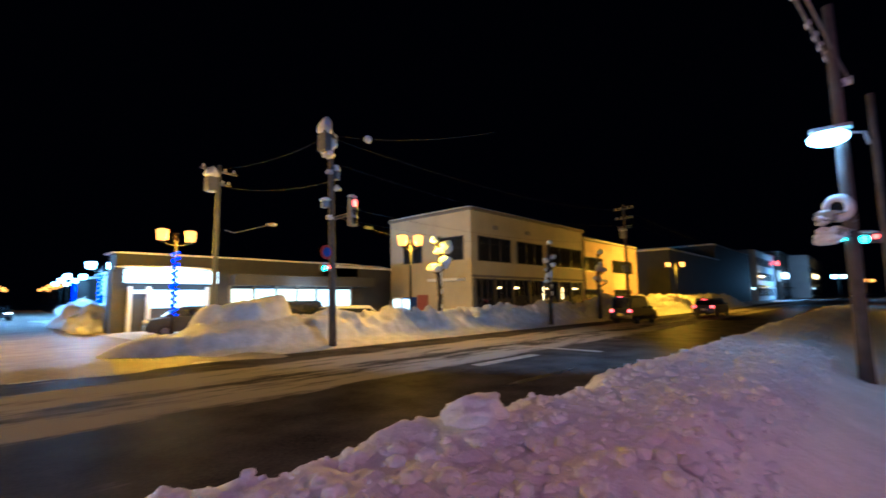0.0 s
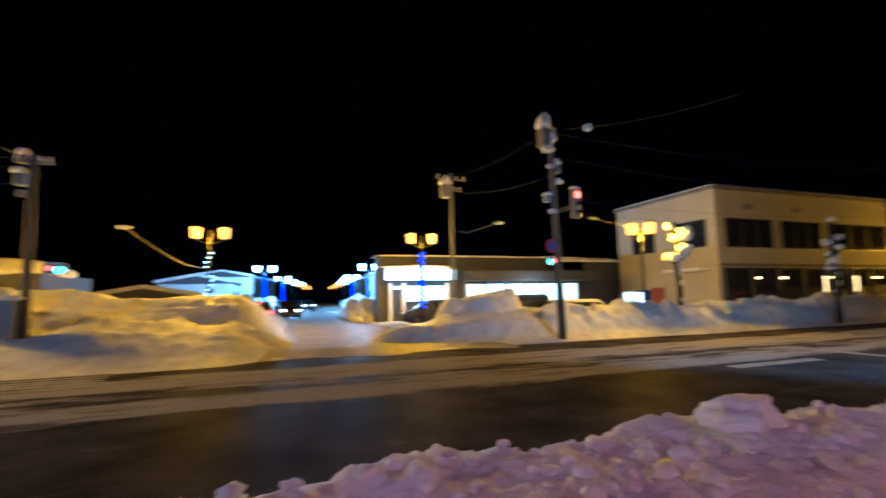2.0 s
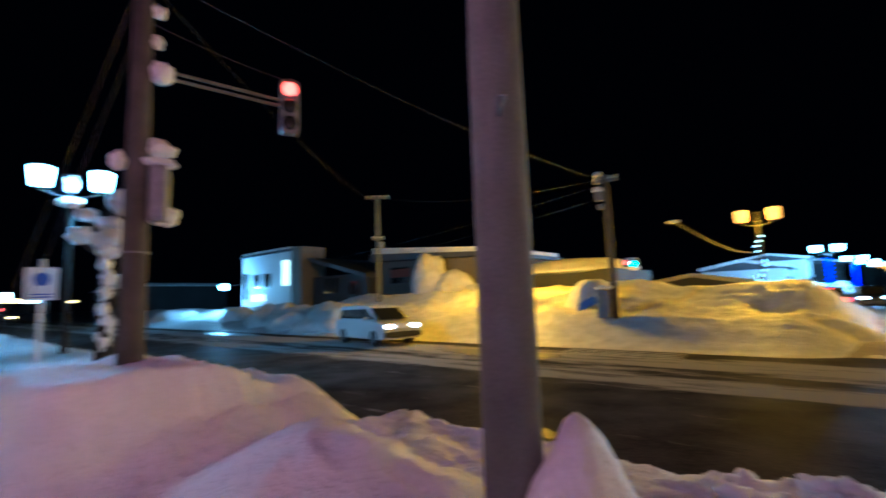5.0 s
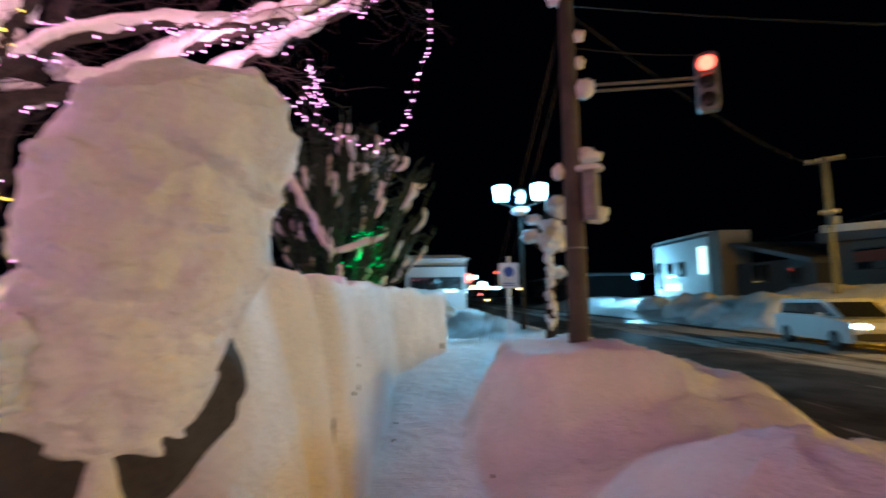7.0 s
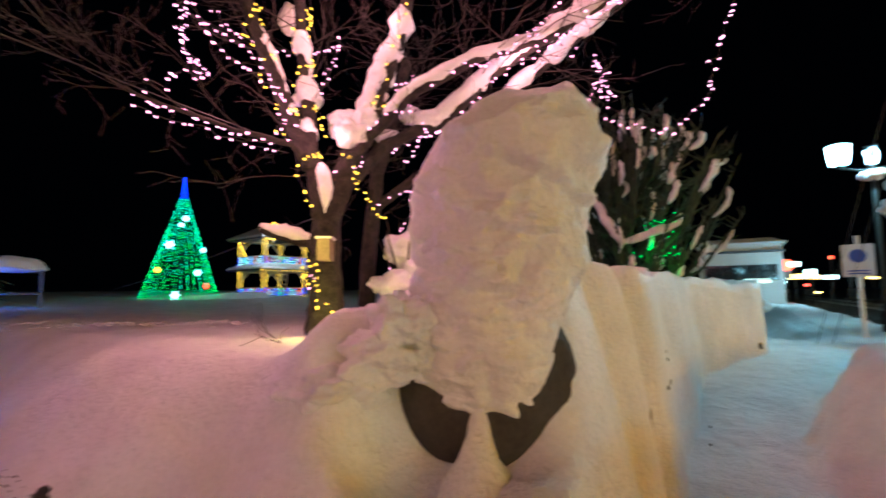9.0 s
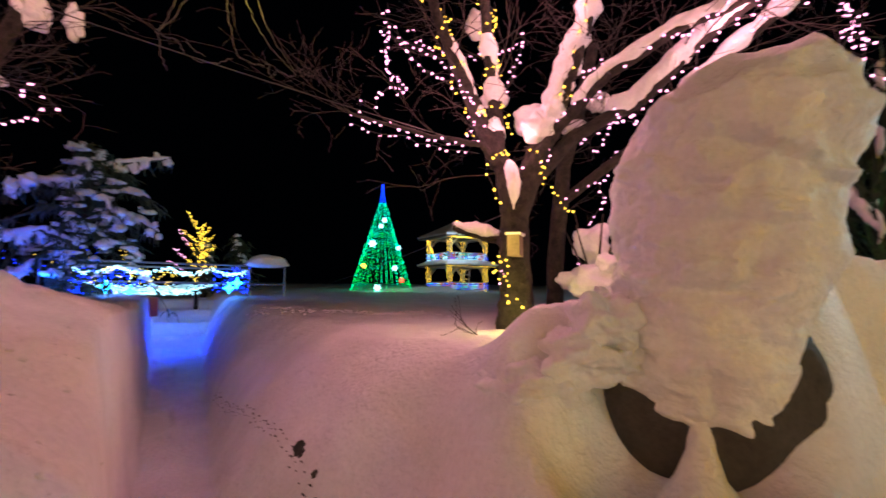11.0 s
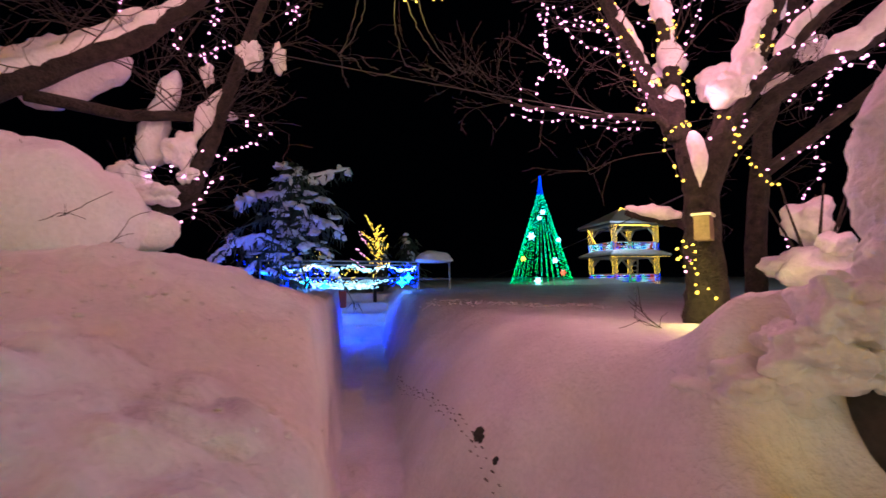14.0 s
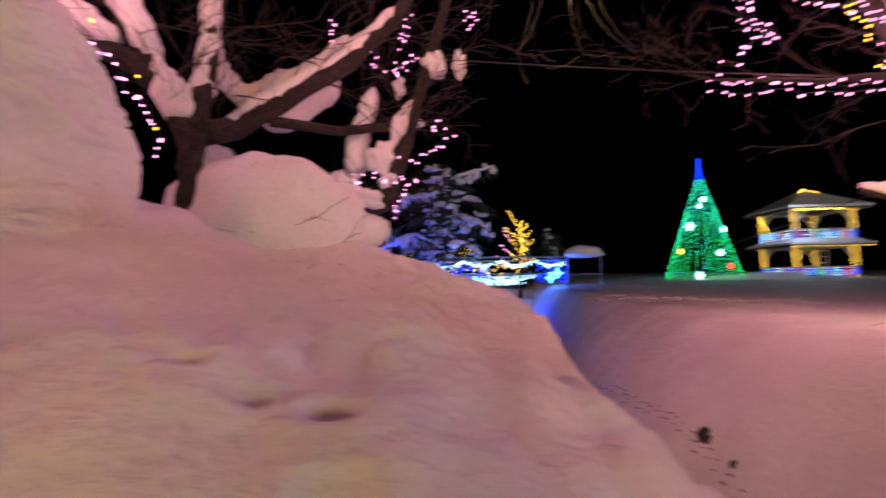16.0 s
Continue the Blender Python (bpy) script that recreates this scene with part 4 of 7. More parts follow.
part("canopy", Build().box((-0.5, 2.2, 3.2), (1.0, 3.2, 0.2)), wall_white, ob)
for k, y in enumerate((6.4, 7.6)):
    ob = thing("vending_machine", (27.1, 23 + y, 0.0), 0, "lit white and blue vending machine against a wall", "vending machine", "vending machines")
    part("body", Build().box((0, 0, 0.95), (0.7, 1.05, 1.85)), plate_white if k else sign_blue, ob)
    part("display", Build().box((-0.36, 0, 1.25), (0.02, 0.9, 0.95), bevel=0.0), glow_window, ob)
    part("hatch", Build().box((-0.36, 0, 0.35), (0.03, 0.7, 0.25)), trim_dark, ob)
single("notice_board", Build().box((0, 0, 1.2), (0.1, 1.2, 1.5)), board_red, (27.45, 28.2, 0.1), "red-brown notice board against a cream wall", "notice board")

# shop across the side street
ob = thing("corner_shop", (6.6, 30.0, 0), 0, "single-storey shop with a glowing sign band and snowy roof", "building")
part("wall", Build().box((8.35, 2.6, 1.75), (16.1, 4.4, 3.5), bevel=0.0), wall_dark, ob)
part("end_wall", Build().box((-0.05, 1.0, 1.75), (0.7, 1.2, 3.5), bevel=0.0), wall_dark, ob)
part("upper_wall", Build().box((9.0, 3.8, 4.0), (17.4, 1.6, 1.3), bevel=0.0), wall_dark, ob)
roof_snow(ob, 0.3, 17.7, 3.0, 4.6, 4.66, 0.16, 7)
part("awning", Build().box((11.2, -0.15, 3.05), (11.0, 1.0, 0.7)), wall_dark, ob)
part("sign_band", Build().box((2.4, -0.25, 3.15), (4.8, 0.25, 0.75)), glow_shop, ob, "glowing white sign band")
part("sign_snow", Build().lump((2.4, -0.2, 3.6), (2.6, 0.35, 0.16), 3, 0.2, flat=0.8), snow, ob, smooth=True)
part("shop_window", Build().box((2.8, 0.3, 1.9), (2.8, 0.2, 1.0), bevel=0.0), glow_shop, ob)
for k in range(6):
    part("shop_window", Build().box((6.6 + 1.55 * k, 0.36, 1.85), (1.4, 0.06, 1.3), bevel=0.0), (glow_shop_warm, glow_shop)[k % 3 == 1], ob)
for k in range(7):
    part("pillar", Build().box((5.8 + 1.55 * k, 0.3, 1.35), (0.14, 0.16, 2.7), bevel=0.0), wall_beige, ob)
for x in (0.4, 1.3, 4.4):
    part("pillar", Build().box((x, 0.2, 1.3), (0.16, 0.3, 2.6), bevel=0.0), wall_white, ob)
part("wall_lamp", Build().box((0.9, -0.2, 2.3), (0.8, 0.2, 0.14)), glow_far, ob)
ob = thing("warehouse", (22.4, 33.0, 0), 0, "dark flat-fronted warehouse with a snowy roof", "building")
part("wall", Build().box((2.1, 5, 2.2), (7.0, 10, 4.4), bevel=0.0), wall_dark, ob)
roof_snow(ob, -1.4, 5.6, 0, 10, 4.4, 0.4, 8)

# buildings on the other side of the side street
ob = thing("garage_building", (-27.2, 24.0, 0), 0, "low beige building half buried under sliding roof snow", "building")
part("wall", Build().box((5, 4, 2.4), (10.2, 8, 4.8), bevel=0.0), wall_beige, ob)
part("roof", Build().prism([(-0.5, 4.6), (10.8, 4.2), (10.8, 4.45), (-0.5, 5.2)], -0.6, 8.6), roof_metal, ob)
part("roof_snow", Build().prism([(-0.3, 5.15), (10.6, 4.4), (10.6, 4.75), (4, 5.3), (-0.3, 5.65)], -0.5, 8.5), snow, ob)
window(ob, 1.2, 3.0, 2.9, 4.0, 0, panes=2)
part("name_board", Build().box((2.2, -0.06, 3.6), (2.0, 0.08, 0.6)), board_red, ob)
part("snow_slide", Build().lump((6.1, -1.0, 2.3), (1.25, 1.2, 2.2), 4, 0.16, 1.4, seed=5).lump((8.0, -1.0, 1.5), (1.9, 1.2, 1.6), 4, 0.2, 1.6, seed=6).lump((10.4, -1.0, 1.1), (2.0, 1.1, 1.35), 4, 0.2, 1.6, seed=7), snow_old, ob, smooth=True)
part("gutter", Build().tube([(-0.4, -0.55, 4.6), (10.7, -0.55, 4.2)], 0.06, 8), trim_dark, ob)
ob = thing("long_shed", (-16.5, 25.5, 0), 0, "long dark shed with a rounded snow-covered roof", "building")
part("wall", Build().box((3.0, 3, 1.5), (7.6, 6, 3.0), bevel=0.0), wall_dark, ob)
part("roof_snow", Build().lump((3.0, 2.8, 3.0), (4.3, 3.4, 0.9), 4, 0.08, flat=0.7), snow_old, ob, smooth=True)
ob = thing("clinic_building", (-45.3, 22.0, 0), 0, "white two-storey building with a lit stair window", "building")
part("wall", Build().box((4.4, 1.6, 3.1), (8.8, 3.2, 6.2), bevel=0.0), wall_white, ob)
part("tower", Build().box((9.5, 1.2, 3.25), (1.5, 2.4, 6.5), bevel=0.0), wall_beige, ob)
part("lit_window", Build().box((7.9, -0.03, 4.35), (1.0, 0.06, 2.2), bevel=0.0), glow_window, ob, "tall lit stair window")
part("lit_sign", Build().box((3.2, -0.12, 2.25), (2.2, 0.2, 0.6)), glow_window, ob, "lit white sign over the door")
for x in (2.2, 4.2):
    window(ob, x, x + 1.0, 3.2, 4.4, 0, panes=2)
window(ob, 0.5, 1.2, 2.2, 4.6, 0, panes=1)
part("roof_edge", Build().box((4.3, 1.6, 6.3), (8.8, 3.6, 0.2), bevel=0.0), roof_metal, ob)
part("snow_cap", Build().box((4.3, 1.6, 6.5), (8.6, 3.4, 0.25), bevel=0.03), snow, ob)
ob = thing("annex_building", (-33.6, 23.0, 0), 0, "dark house wing with a sloping roof", "building")
part("wall", Build().box((2.5, 3, 1.9), (7.0, 6, 3.8), bevel=0.0), wall_dark, ob)
part("roof", Build().prism([(-1.2, 5.2), (6.2, 3.4), (6.2, 3.7), (-1.2, 5.5)], -0.4, 6.4), roof_metal, ob)
window(ob, 0.5, 2.2, 2.4, 3.6, 0, panes=2)
window(ob, 3.8, 4.8, 2.2, 3.2, 0, panes=2)
ob = thing("street_lamp", (-46.3, 20.6, 3.2), 0, "bright white wall lamp above a forecourt", "street lamp", "pole lamps")
part("head", Build().lump((0, 0, 0.25), (0.7, 0.3, 0.35), 3, 0.0), glow_led, ob, smooth=True)
part("arm", Build().tube([(0, 0, 0.3), (0.9, 1.3, 0.5)], 0.05, 8), steel_dark, ob)
for x, y, w, h, d, mat, lab, lit in ((96, 24, 33, 9.2, 16, wall_dark, "long windowless dark hall", 0), (132, 24.5, 38, 12.6, 16, wall_dark, "tall windowless dark hall", 0), (176, 24, 34, 14.5, 14, wall_white, "pale commercial block with lit signs", 1), (202, 25, 16, 15.5, 14, wall_dark, "narrow dark commercial block", 0),
                                     (229, 24, 36, 17.5, 14, wall_beige, "beige commercial block with warm lights", 2), (265, 17.5, 62, 17.0, 14, wall_white, "pale commercial block far along the road", 3), (-95, 24, 30, 5.0, 12, wall_dark, "low dark far building", 0)):
    ob = thing("commercial_building", (x, y, 0), 0, lab + " with a snowy roof", "building", "far buildings")
    part("wall", Build().box((0, d / 2, h / 2), (w, d, h), bevel=0.0), mat, ob)
    roof_snow(ob, -w / 2, w / 2, 0, d, h, 0.5, x)
    if lit or x < 0:
        for k in range(int(w / 5)):
            for z in (1.4, 6.0, 10.4):
                if z + 2.4 < h:
                    window(ob, -w / 2 + 1 + 5 * k, -w / 2 + 4.2 + 5 * k, z, z + 2.2, 0, panes=2)
    if lit:
        part("sign_board", Build().box((-w / 2 - 0.2, 1.5, 8.5), (0.3, 2.4, 4.2), bevel=0.0), plate_white, ob)
        part("canopy", Build().box((-w * 0.2, -0.8, 4.2), (w * 0.5, 1.6, 0.3), bevel=0.0), plate_yellow if lit == 1 else wall_dark, ob)
for x, y, z, w, h, m, lab in ((195, 23.2, 12.4, 6.0, 1.4, glow_tail, "red sign on a far commercial block"), (214, 23.2, 8.6, 13.0, 2.0, glow_far, "white lit sign on a far block"), (253, 16.6, 9.0, 12.0, 1.7, glow_far_warm, "warm lit sign on a far block"), (163, 23.4, 7.0, 5.0, 0.5, glow_far_warm, "thin warm strip light on a far block"),
                              (171, 23.4, 4.2, 6.0, 0.4, glow_far_warm, "lit entrance of a far block"), (240, 16.9, 4.0, 6.0, 0.6, glow_window, "lit ground floor window of a far block"), (152, 24.0, 3.4, 3.0, 0.6, glow_window, "lit doorway of a far hall")):
    ob = thing("far_light_sign", (x, y, z), 0, lab, "sign light", "distant lights")
    part("panel", Build().box((0, 0, 0), (w, 0.5, h), bevel=0.16), m, ob)
    part("mount", Build().box((0, 0.4, 0), (0.3, 0.5, h * 0.6), bevel=0.0), steel_dark, ob)
ob = thing("depot_building", (-40.4, -1.3, 0), 0, "pale flat-roofed building down the footpath", "building")
part("wall", Build().box((-3, 1.6, 2.45), (6, 5.2, 4.9), bevel=0.0), wall_white, ob)
roof_snow(ob, -6, 0, -1.0, 4.2, 4.9, 0.4, 9)
window(ob, -0.6, 3.8, 2.3, 3.3, 0, side="x", panes=4, out=1)
part("eave", Build().box((0.3, 1.6, 4.3), (0.6, 5.4, 0.15), bevel=0.0), roof_metal, ob)
part("lit_window", Build().box((0.03, 2.6, 2.2), (0.04, 1.6, 0.3), bevel=0.0), glow_window, ob)

# houses along the side street
for x, y, w, h, d, mat in ((-10.5, 46, 9, 2.0, 9, wall_dark), (-8.8, 62, 8, 3.8, 9, wall_white), (-8.2, 84, 9, 5.6, 9, wall_white), (19.5, 58, 11, 4.2, 9, wall_dark), (20, 74, 9, 5.6, 9, wall_white), (21, 95, 9, 5.6, 9, wall_dark), (-4.5, 105, 9, 5.6, 9, wall_dark)):
    ob = thing("street_house", (x, y, 0), 0, "snow-roofed house along the side street", "house", "side street houses")
    part("wall", Build().box((0, d / 2, h / 2), (w, d, h), bevel=0.0), mat, ob)
    part("roof", Build().prism([(-w / 2 - 0.4, h - 0.1), (w / 2 + 0.4, h - 0.1), (0, h + 0.8)], -0.3, d + 0.3), roof_metal, ob)
    part("roof_snow", Build().prism([(-w / 2 - 0.4, h + 0.05), (w / 2 + 0.4, h + 0.05), (w / 2 + 0.3, h + 0.35), (0, h + 1.15), (-w / 2 - 0.3, h + 0.35)], -0.2, d + 0.2), snow, ob)
    s = 1 if x < 5 else -1
    for k in range(2):
        window(ob, 1.5 + 3.5 * k, 3.2 + 3.5 * k, 1.4, 2.8, s * w / 2, side="x", panes=2, pane_mat=glow_window if k == 0 else None, out=s)
    window(ob, -1.5, 1.5, 1.2, 2.6, 0, panes=2, pane_mat=glow_far if mat is wall_white else None)

# stays of the signal pole
for a, b in (((-7.43, 2.08, 6.3), (-12.6, 1.05, 0.2)), ((-7.43, 2.08, 5.6), (-12.9, 1.35, 0.2))):
    cable("guy_wire", a, b, 0.02, 0.006, "thin stay wire running down from a pole")

# lights at the far end of the footpath
for x, y, z, w, h, m, lab in ((-42.07, 3.64, 3.38, 1.3, 0.6, glow_far, "white lit sign far down the road"), (-43.99, 4.50, 1.87, 0.5, 0.3, glow_tail, "small red light far down the road"), (-43.92, 5.12, 1.32, 0.7, 0.25, glow_far_warm, "warm light low beside the road"), (-59.14, 11.18, 2.56, 1.6, 0.35, glow_far_warm, "warm lit sign far down the road"), (-49.74, 6.84, 4.16, 0.4, 0.4, glow_red, "round red light far down the road"), (-45.11, 3.24, 2.12, 0.6, 0.35, glow_far, "white light far down the road")):
    ob = thing("distant_sign", (x, y, z), 0, lab, "sign light", "distant lights")
    part("panel", Build().box((0, 0, 0), (0.12, 0.55 * w, 0.55 * h), bevel=0.16), m, ob)
    part("mount", Build().tube([(-0.1, 0, -z), (-0.1, 0, 0)], 0.05, 6), steel_dark, ob)


# ---------------------------------------------------------------- cars
def car(at, turn, paint, label, length=4.2, width=1.7, height=1.65, lights="", boxy=0.5, snowy=False):
    """A car facing +x: body, glasshouse, wheels, lamps, plate, mirrors."""
    ob = thing("car", at, turn, label, "car", "cars")
    L, h = length / 2, height
    body = [(-L, 0.35), (-L + 0.02, 0.80), (-L + 0.10, 0.98), (L * 0.42, 1.0), (L * 0.93, 0.86), (L, 0.68), (L, 0.38), (L * 0.95, 0.26), (-L * 0.95, 0.26)]
    b = Build()
    half = width / 2
    b.prism(body, -half + 0.06, half - 0.06)
    b.prism([(x * 0.99, z * 0.97 + 0.015) for x, z in body], -half, half)
    shell = part("body", b, paint, ob)
    back = -L + 0.12 + 0.35 * (1 - boxy)
    cabin = [(-L + 0.08, 0.97), (back + 0.05, h - 0.10), (back + 0.20, h), (L * 0.22, h), (L * 0.34, h - 0.08), (L * 0.66, 0.97)]
    part("roof", Build().prism([(x, z) for x, z in cabin], -half + 0.17, half - 0.17), paint, shell)
    win = [(-L + 0.22, 1.02), (back + 0.16, h - 0.16), (L * 0.24, h - 0.12), (L * 0.56, 1.02)]
    part("side_window", Build().prism(win, half - 0.175, half - 0.155), glass, shell)
    part("side_window", Build().prism(win, -half + 0.155, -half + 0.175), glass, shell)
    part("rear_window", Build().tube([(-L + 0.085, -half + 0.3, 1.10), (-L + 0.085, half - 0.3, 1.10)], 0.01, 4).prism([(-L + 0.07, 1.02), (-L + 0.05, 1.02), (back + 0.01, h - 0.16), (back + 0.04, h - 0.16)], -half + 0.25, half - 0.25), glass, shell)
    part("windscreen", Build().prism([(L * 0.65, 1.0), (L * 0.67, 1.0), (L * 0.37, h - 0.10), (L * 0.35, h - 0.10)], -half + 0.24, half - 0.24), glass, shell)
    part("bumper", Build().box((L, 0, 0.45), (0.12, width - 0.1, 0.22), bevel=0.16), trim_dark, shell)
    part("bumper", Build().box((-L, 0, 0.45), (0.12, width - 0.1, 0.22), bevel=0.16), trim_dark, shell)
    for s in (-1, 1):
        part("mirror", Build().box((L * 0.42, s * (half + 0.08), 1.05), (0.12, 0.18, 0.14), bevel=0.16), paint, shell)
        part("headlight", Build().lump((L - 0.10, s * (half - 0.28), 0.74), (0.14, 0.24, 0.10), 2, 0.0), glow_head if "h" in lights else plate_white, ob, smooth=True)
        part("tail_light", Build().box((-L - 0.005, s * (half - 0.16), 0.86), (0.07, 0.22, 0.20), bevel=0.16), glow_tail if "t" in lights else sign_red, ob)
        for x in (-L * 0.62, L * 0.62):
            wheel = part("wheel", Build().tube([(x, s * (half - 0.20), 0.31), (x, s * (half - 0.005), 0.31), (x, s * (half + 0.01), 0.31)], [0.31, 0.31, 0.27], 22), rubber, ob)
            part("rim", Build().tube([(x, s * (half - 0.04), 0.31), (x, s * (half + 0.018), 0.31)], [0.2, 0.17], 18), steel, wheel)
    part("number_plate", Build().box((-L - 0.065, 0, 0.62), (0.02, 0.34, 0.17)), plate_yellow if "y" in lights else plate_white, ob)
    if "t" in lights:
        part("brake_lamp", Build().box((back - 0.02, 0, h - 0.07), (0.05, 0.3, 0.05), bevel=0.0), glow_tail, ob)
    if snowy:
        part("roof_snow", Build().lump((-0.4, 0, h), (L * 0.55, half - 0.25, 0.12), 3, 0.15, flat=0.8), snow, ob, smooth=True)
    return ob


car((32.6, 12.7, -0.1), -6, paint_dark, "dark boxy car waiting with red tail lamps lit", 3.6, 1.6, 1.85, "ty", 1.0)
car((46.5, 11.0, -0.1), -4, paint_grey, "grey hatchback with red tail lamps on the road", 4.3, 1.75, 1.55, "t", 0.4)
car((-15.4, 13.1, -0.1), -12, paint_white, "white minivan with headlights on, on wet road", 4.3, 1.7, 1.54, "h", 0.55)
car((13.1, 24.6, 0.0), 160, paint_dark, "black car parked before the lit shop", 4.2, 1.7, 1.7, "", 0.7)
car((14.6, 21.8, 0.0), 168, paint_white, "pale car parked behind a snowbank", 4.5, 1.7, 1.4, "", 0.0, snowy=False)
car((9.0, 26.6, 0.0), 170, paint_grey, "dark car parked beyond a snow pile", 4.2, 1.7, 1.5, "", 0.2)
car((0.9, 41.0, 0.05), -84, paint_dark, "dark car with bright headlights coming down the side street", 4.2, 1.7, 1.5, "h", 0.4)
car((-1.2, 33.0, 0.05), 96, paint_grey, "grey car driving away with red tail lamps", 4.2, 1.7, 1.5, "t", 0.4)
car((4.2, 66.0, 0.05), -90, paint_dark, "distant car with bright headlights in the side street", 4.2, 1.7, 1.5, "ht", 0.4)
for x, y, w, c in ((-34, 3.6, 0.5, glow_far), (-38, 6.0, 0.6, glow_far), (-52, 2.2, 0.9, glow_far), (-60, 4.0, 1.6, glow_far), (-70, 8.0, 1.2, glow_far_warm), (-75, 3.0, 2.0, glow_far), (-80, 11, 1.5, glow_far), (-64, 6.4, 0.8, glow_window), (-58, 5.2, 1.2, glow_far_warm)):
    ob = thing("far_shop_sign", (x, y, 1.6 + 0.012 * abs(x)), 0, "small glowing shop sign far down the road", "sign", "far signs")
    part("face", Build().box((0.1, 0, 0.5), (0.2, w, 0.35 + 0.1 * w), bevel=0.03), c, ob)
    part("post", Build().tube([(0, 0, -3.2), (0, 0, 0.4)], 0.06, 6), steel_dark, ob)
ob = thing("traffic_signal", (-44.0, 3.35, 3.1), 90, "distant traffic signal showing red", "traffic signal", "traffic signals")
part("housing", Build().box((0, 0, 0), (0.5, 0.3, 1.4)), housing, ob)
part("lens", Build().tube([(0, -0.16, 0.3), (0, -0.22, 0.3)], 0.42, 18), glow_red, ob)
part("pole", Build().tube([(0, 0.3, -3.1), (0, 0.3, 0.8)], 0.09, 10), steel_dark, ob)
for x, y, r, h, m in ((-31, 17.5, 2.2, 1.9, snow_old), (-37.5, 18, 1.6, 1.6, snow), (-27, 17.0, 2.6, 1.4, snow_old), (-52, 18.5, 3, 1.6, snow), (-23.0, 17.5, 3.2, 1.7, snow_old), (-40, -0.5, 3.0, 1.5, snow_old), (-33, 0.2, 2.0, 1.2, snow)):
    single("snow_mound", Build().lump((0, 0, 0), (r, r * 0.8, h), 4, 0.22, 1.8, seed=x, flat=0.9), m, (x, y, -0.1), "cone-shaped heap of ploughed snow by the road", "snow mound", "ploughed mounds", smooth=True)

ob = thing("roadside_cabinet", (-7.05, 16.75, 0.75), 5, "grey metal cabinet beside a dark pole in snow", "cabinet")
part("body", Build().box((0, 0, 0.5), (0.42, 0.35, 1.0)), housing, ob)
part("door", Build().box((0, -0.185, 0.5), (0.36, 0.02, 0.85)), steel, ob)
part("snow_cap", Build().lump((0, 0, 1.05), (0.3, 0.25, 0.14), 3, 0.2, seed=4, flat=0.7), snow, ob, smooth=True)
single("buried_signboard", Build().prism([(-0.35, -0.2), (0.1, -0.05), (0.45, 0.15), (0.35, 0.4), (0.0, 0.28), (-0.3, 0.1)], -0.03, 0.03), sign_blue, (-8.0, 17.35, 1.15), "dark blue board buried in a snowbank", "signboard")

# crossing and lane paint
for k in range(7):
    single("crossing_stripe", Build().box((0, 0, 0), (3.4, 0.17, 0.008), bevel=0.0), line_paint, (-5.4 - 0.05 * k, 13.0 + 0.36 * k, -0.094), "worn white crossing stripe", "road marking", "crossing stripes", kind="structure")
for x, y, l, w, t in ((11.5, 8.6, 3.0, 0.35, 0), (15.0, 8.9, 0.35, 3.2, 0), (12, 15.4, 6, 0.14, 0), (2.5, 15.2, 2.6, 0.14, 0), (5.0, 4.9, 2.0, 0.2, 0)):
    single("lane_marking", Build().box((0, 0, 0), (l, w, 0.008), t, bevel=0.0), plate_yellow if w == 0.2 else line_paint, (x, y, -0.094), "worn painted road marking", "road marking", "road markings", kind="structure")

# meltwater standing in the wheel tracks
def puddle(x, y, long, wide, seed):
    rim = []
    for k in range(72):
        a = math.tau * k / 72
        r = 1 + 0.35 * noise.noise((math.cos(a) * 1.5 + seed, math.sin(a) * 1.5, seed)) + 0.22 * noise.noise((math.cos(a) * 5 + seed, math.sin(a) * 5, 2.0))
        rim.append((math.cos(a) * long * r, math.sin(a) * wide * r))
    return single("puddle", Build().prism(rim, -0.006, 0.0, "z"), meltwater, (x, y, -0.093), "shallow meltwater standing on dark asphalt", "puddle", "puddles", kind="structure")


for k, (x, y, long, wide) in enumerate(((-8.6, 12.3, 2.4, 0.60), (-5.0, 13.5, 1.2, 0.22), (-3.7, 5.5, 0.6, 0.2), (-13.5, 15.0, 1.6, 0.30), (-22.0, 14.6, 2.2, 0.4), (-29, 13.2, 3.0, 0.7), (9.5, 6.3, 1.4, 0.12))):
    puddle(x, y, long, wide, k * 3.7)

# chunk of ploughed snow on the near bank
single("snow_chunk", Build().lump((0, 0, 0), (0.33, 0.24, 0.15), 4, 0.28, 1.9, seed=23, flat=0.2), snow, (3.33, 3.28, 0.69), "block of hard snow on top of the bank", "snow block", smooth=True)
random.seed(5)
b = Build()
for k in range(1500):
    x, y = random.uniform(-1.2, 13.5), random.uniform(1.2, 3.6)
    r = random.choice((0.015, 0.02, 0.02, 0.03, 0.045, 0.06))
    z = float(near_height(np.array([x]), np.array([y]))[0])
    b.lump((x, y, z + r * 0.3), (r * random.uniform(0.8, 1.5), r, r * 0.8), 2, 0.4, 1.5, seed=k)
single("snow_crumbs", b, snow, (0, 0, 0), "crumbs of ploughed snow scattered on the bank", "snow", kind="stuff", smooth=True)

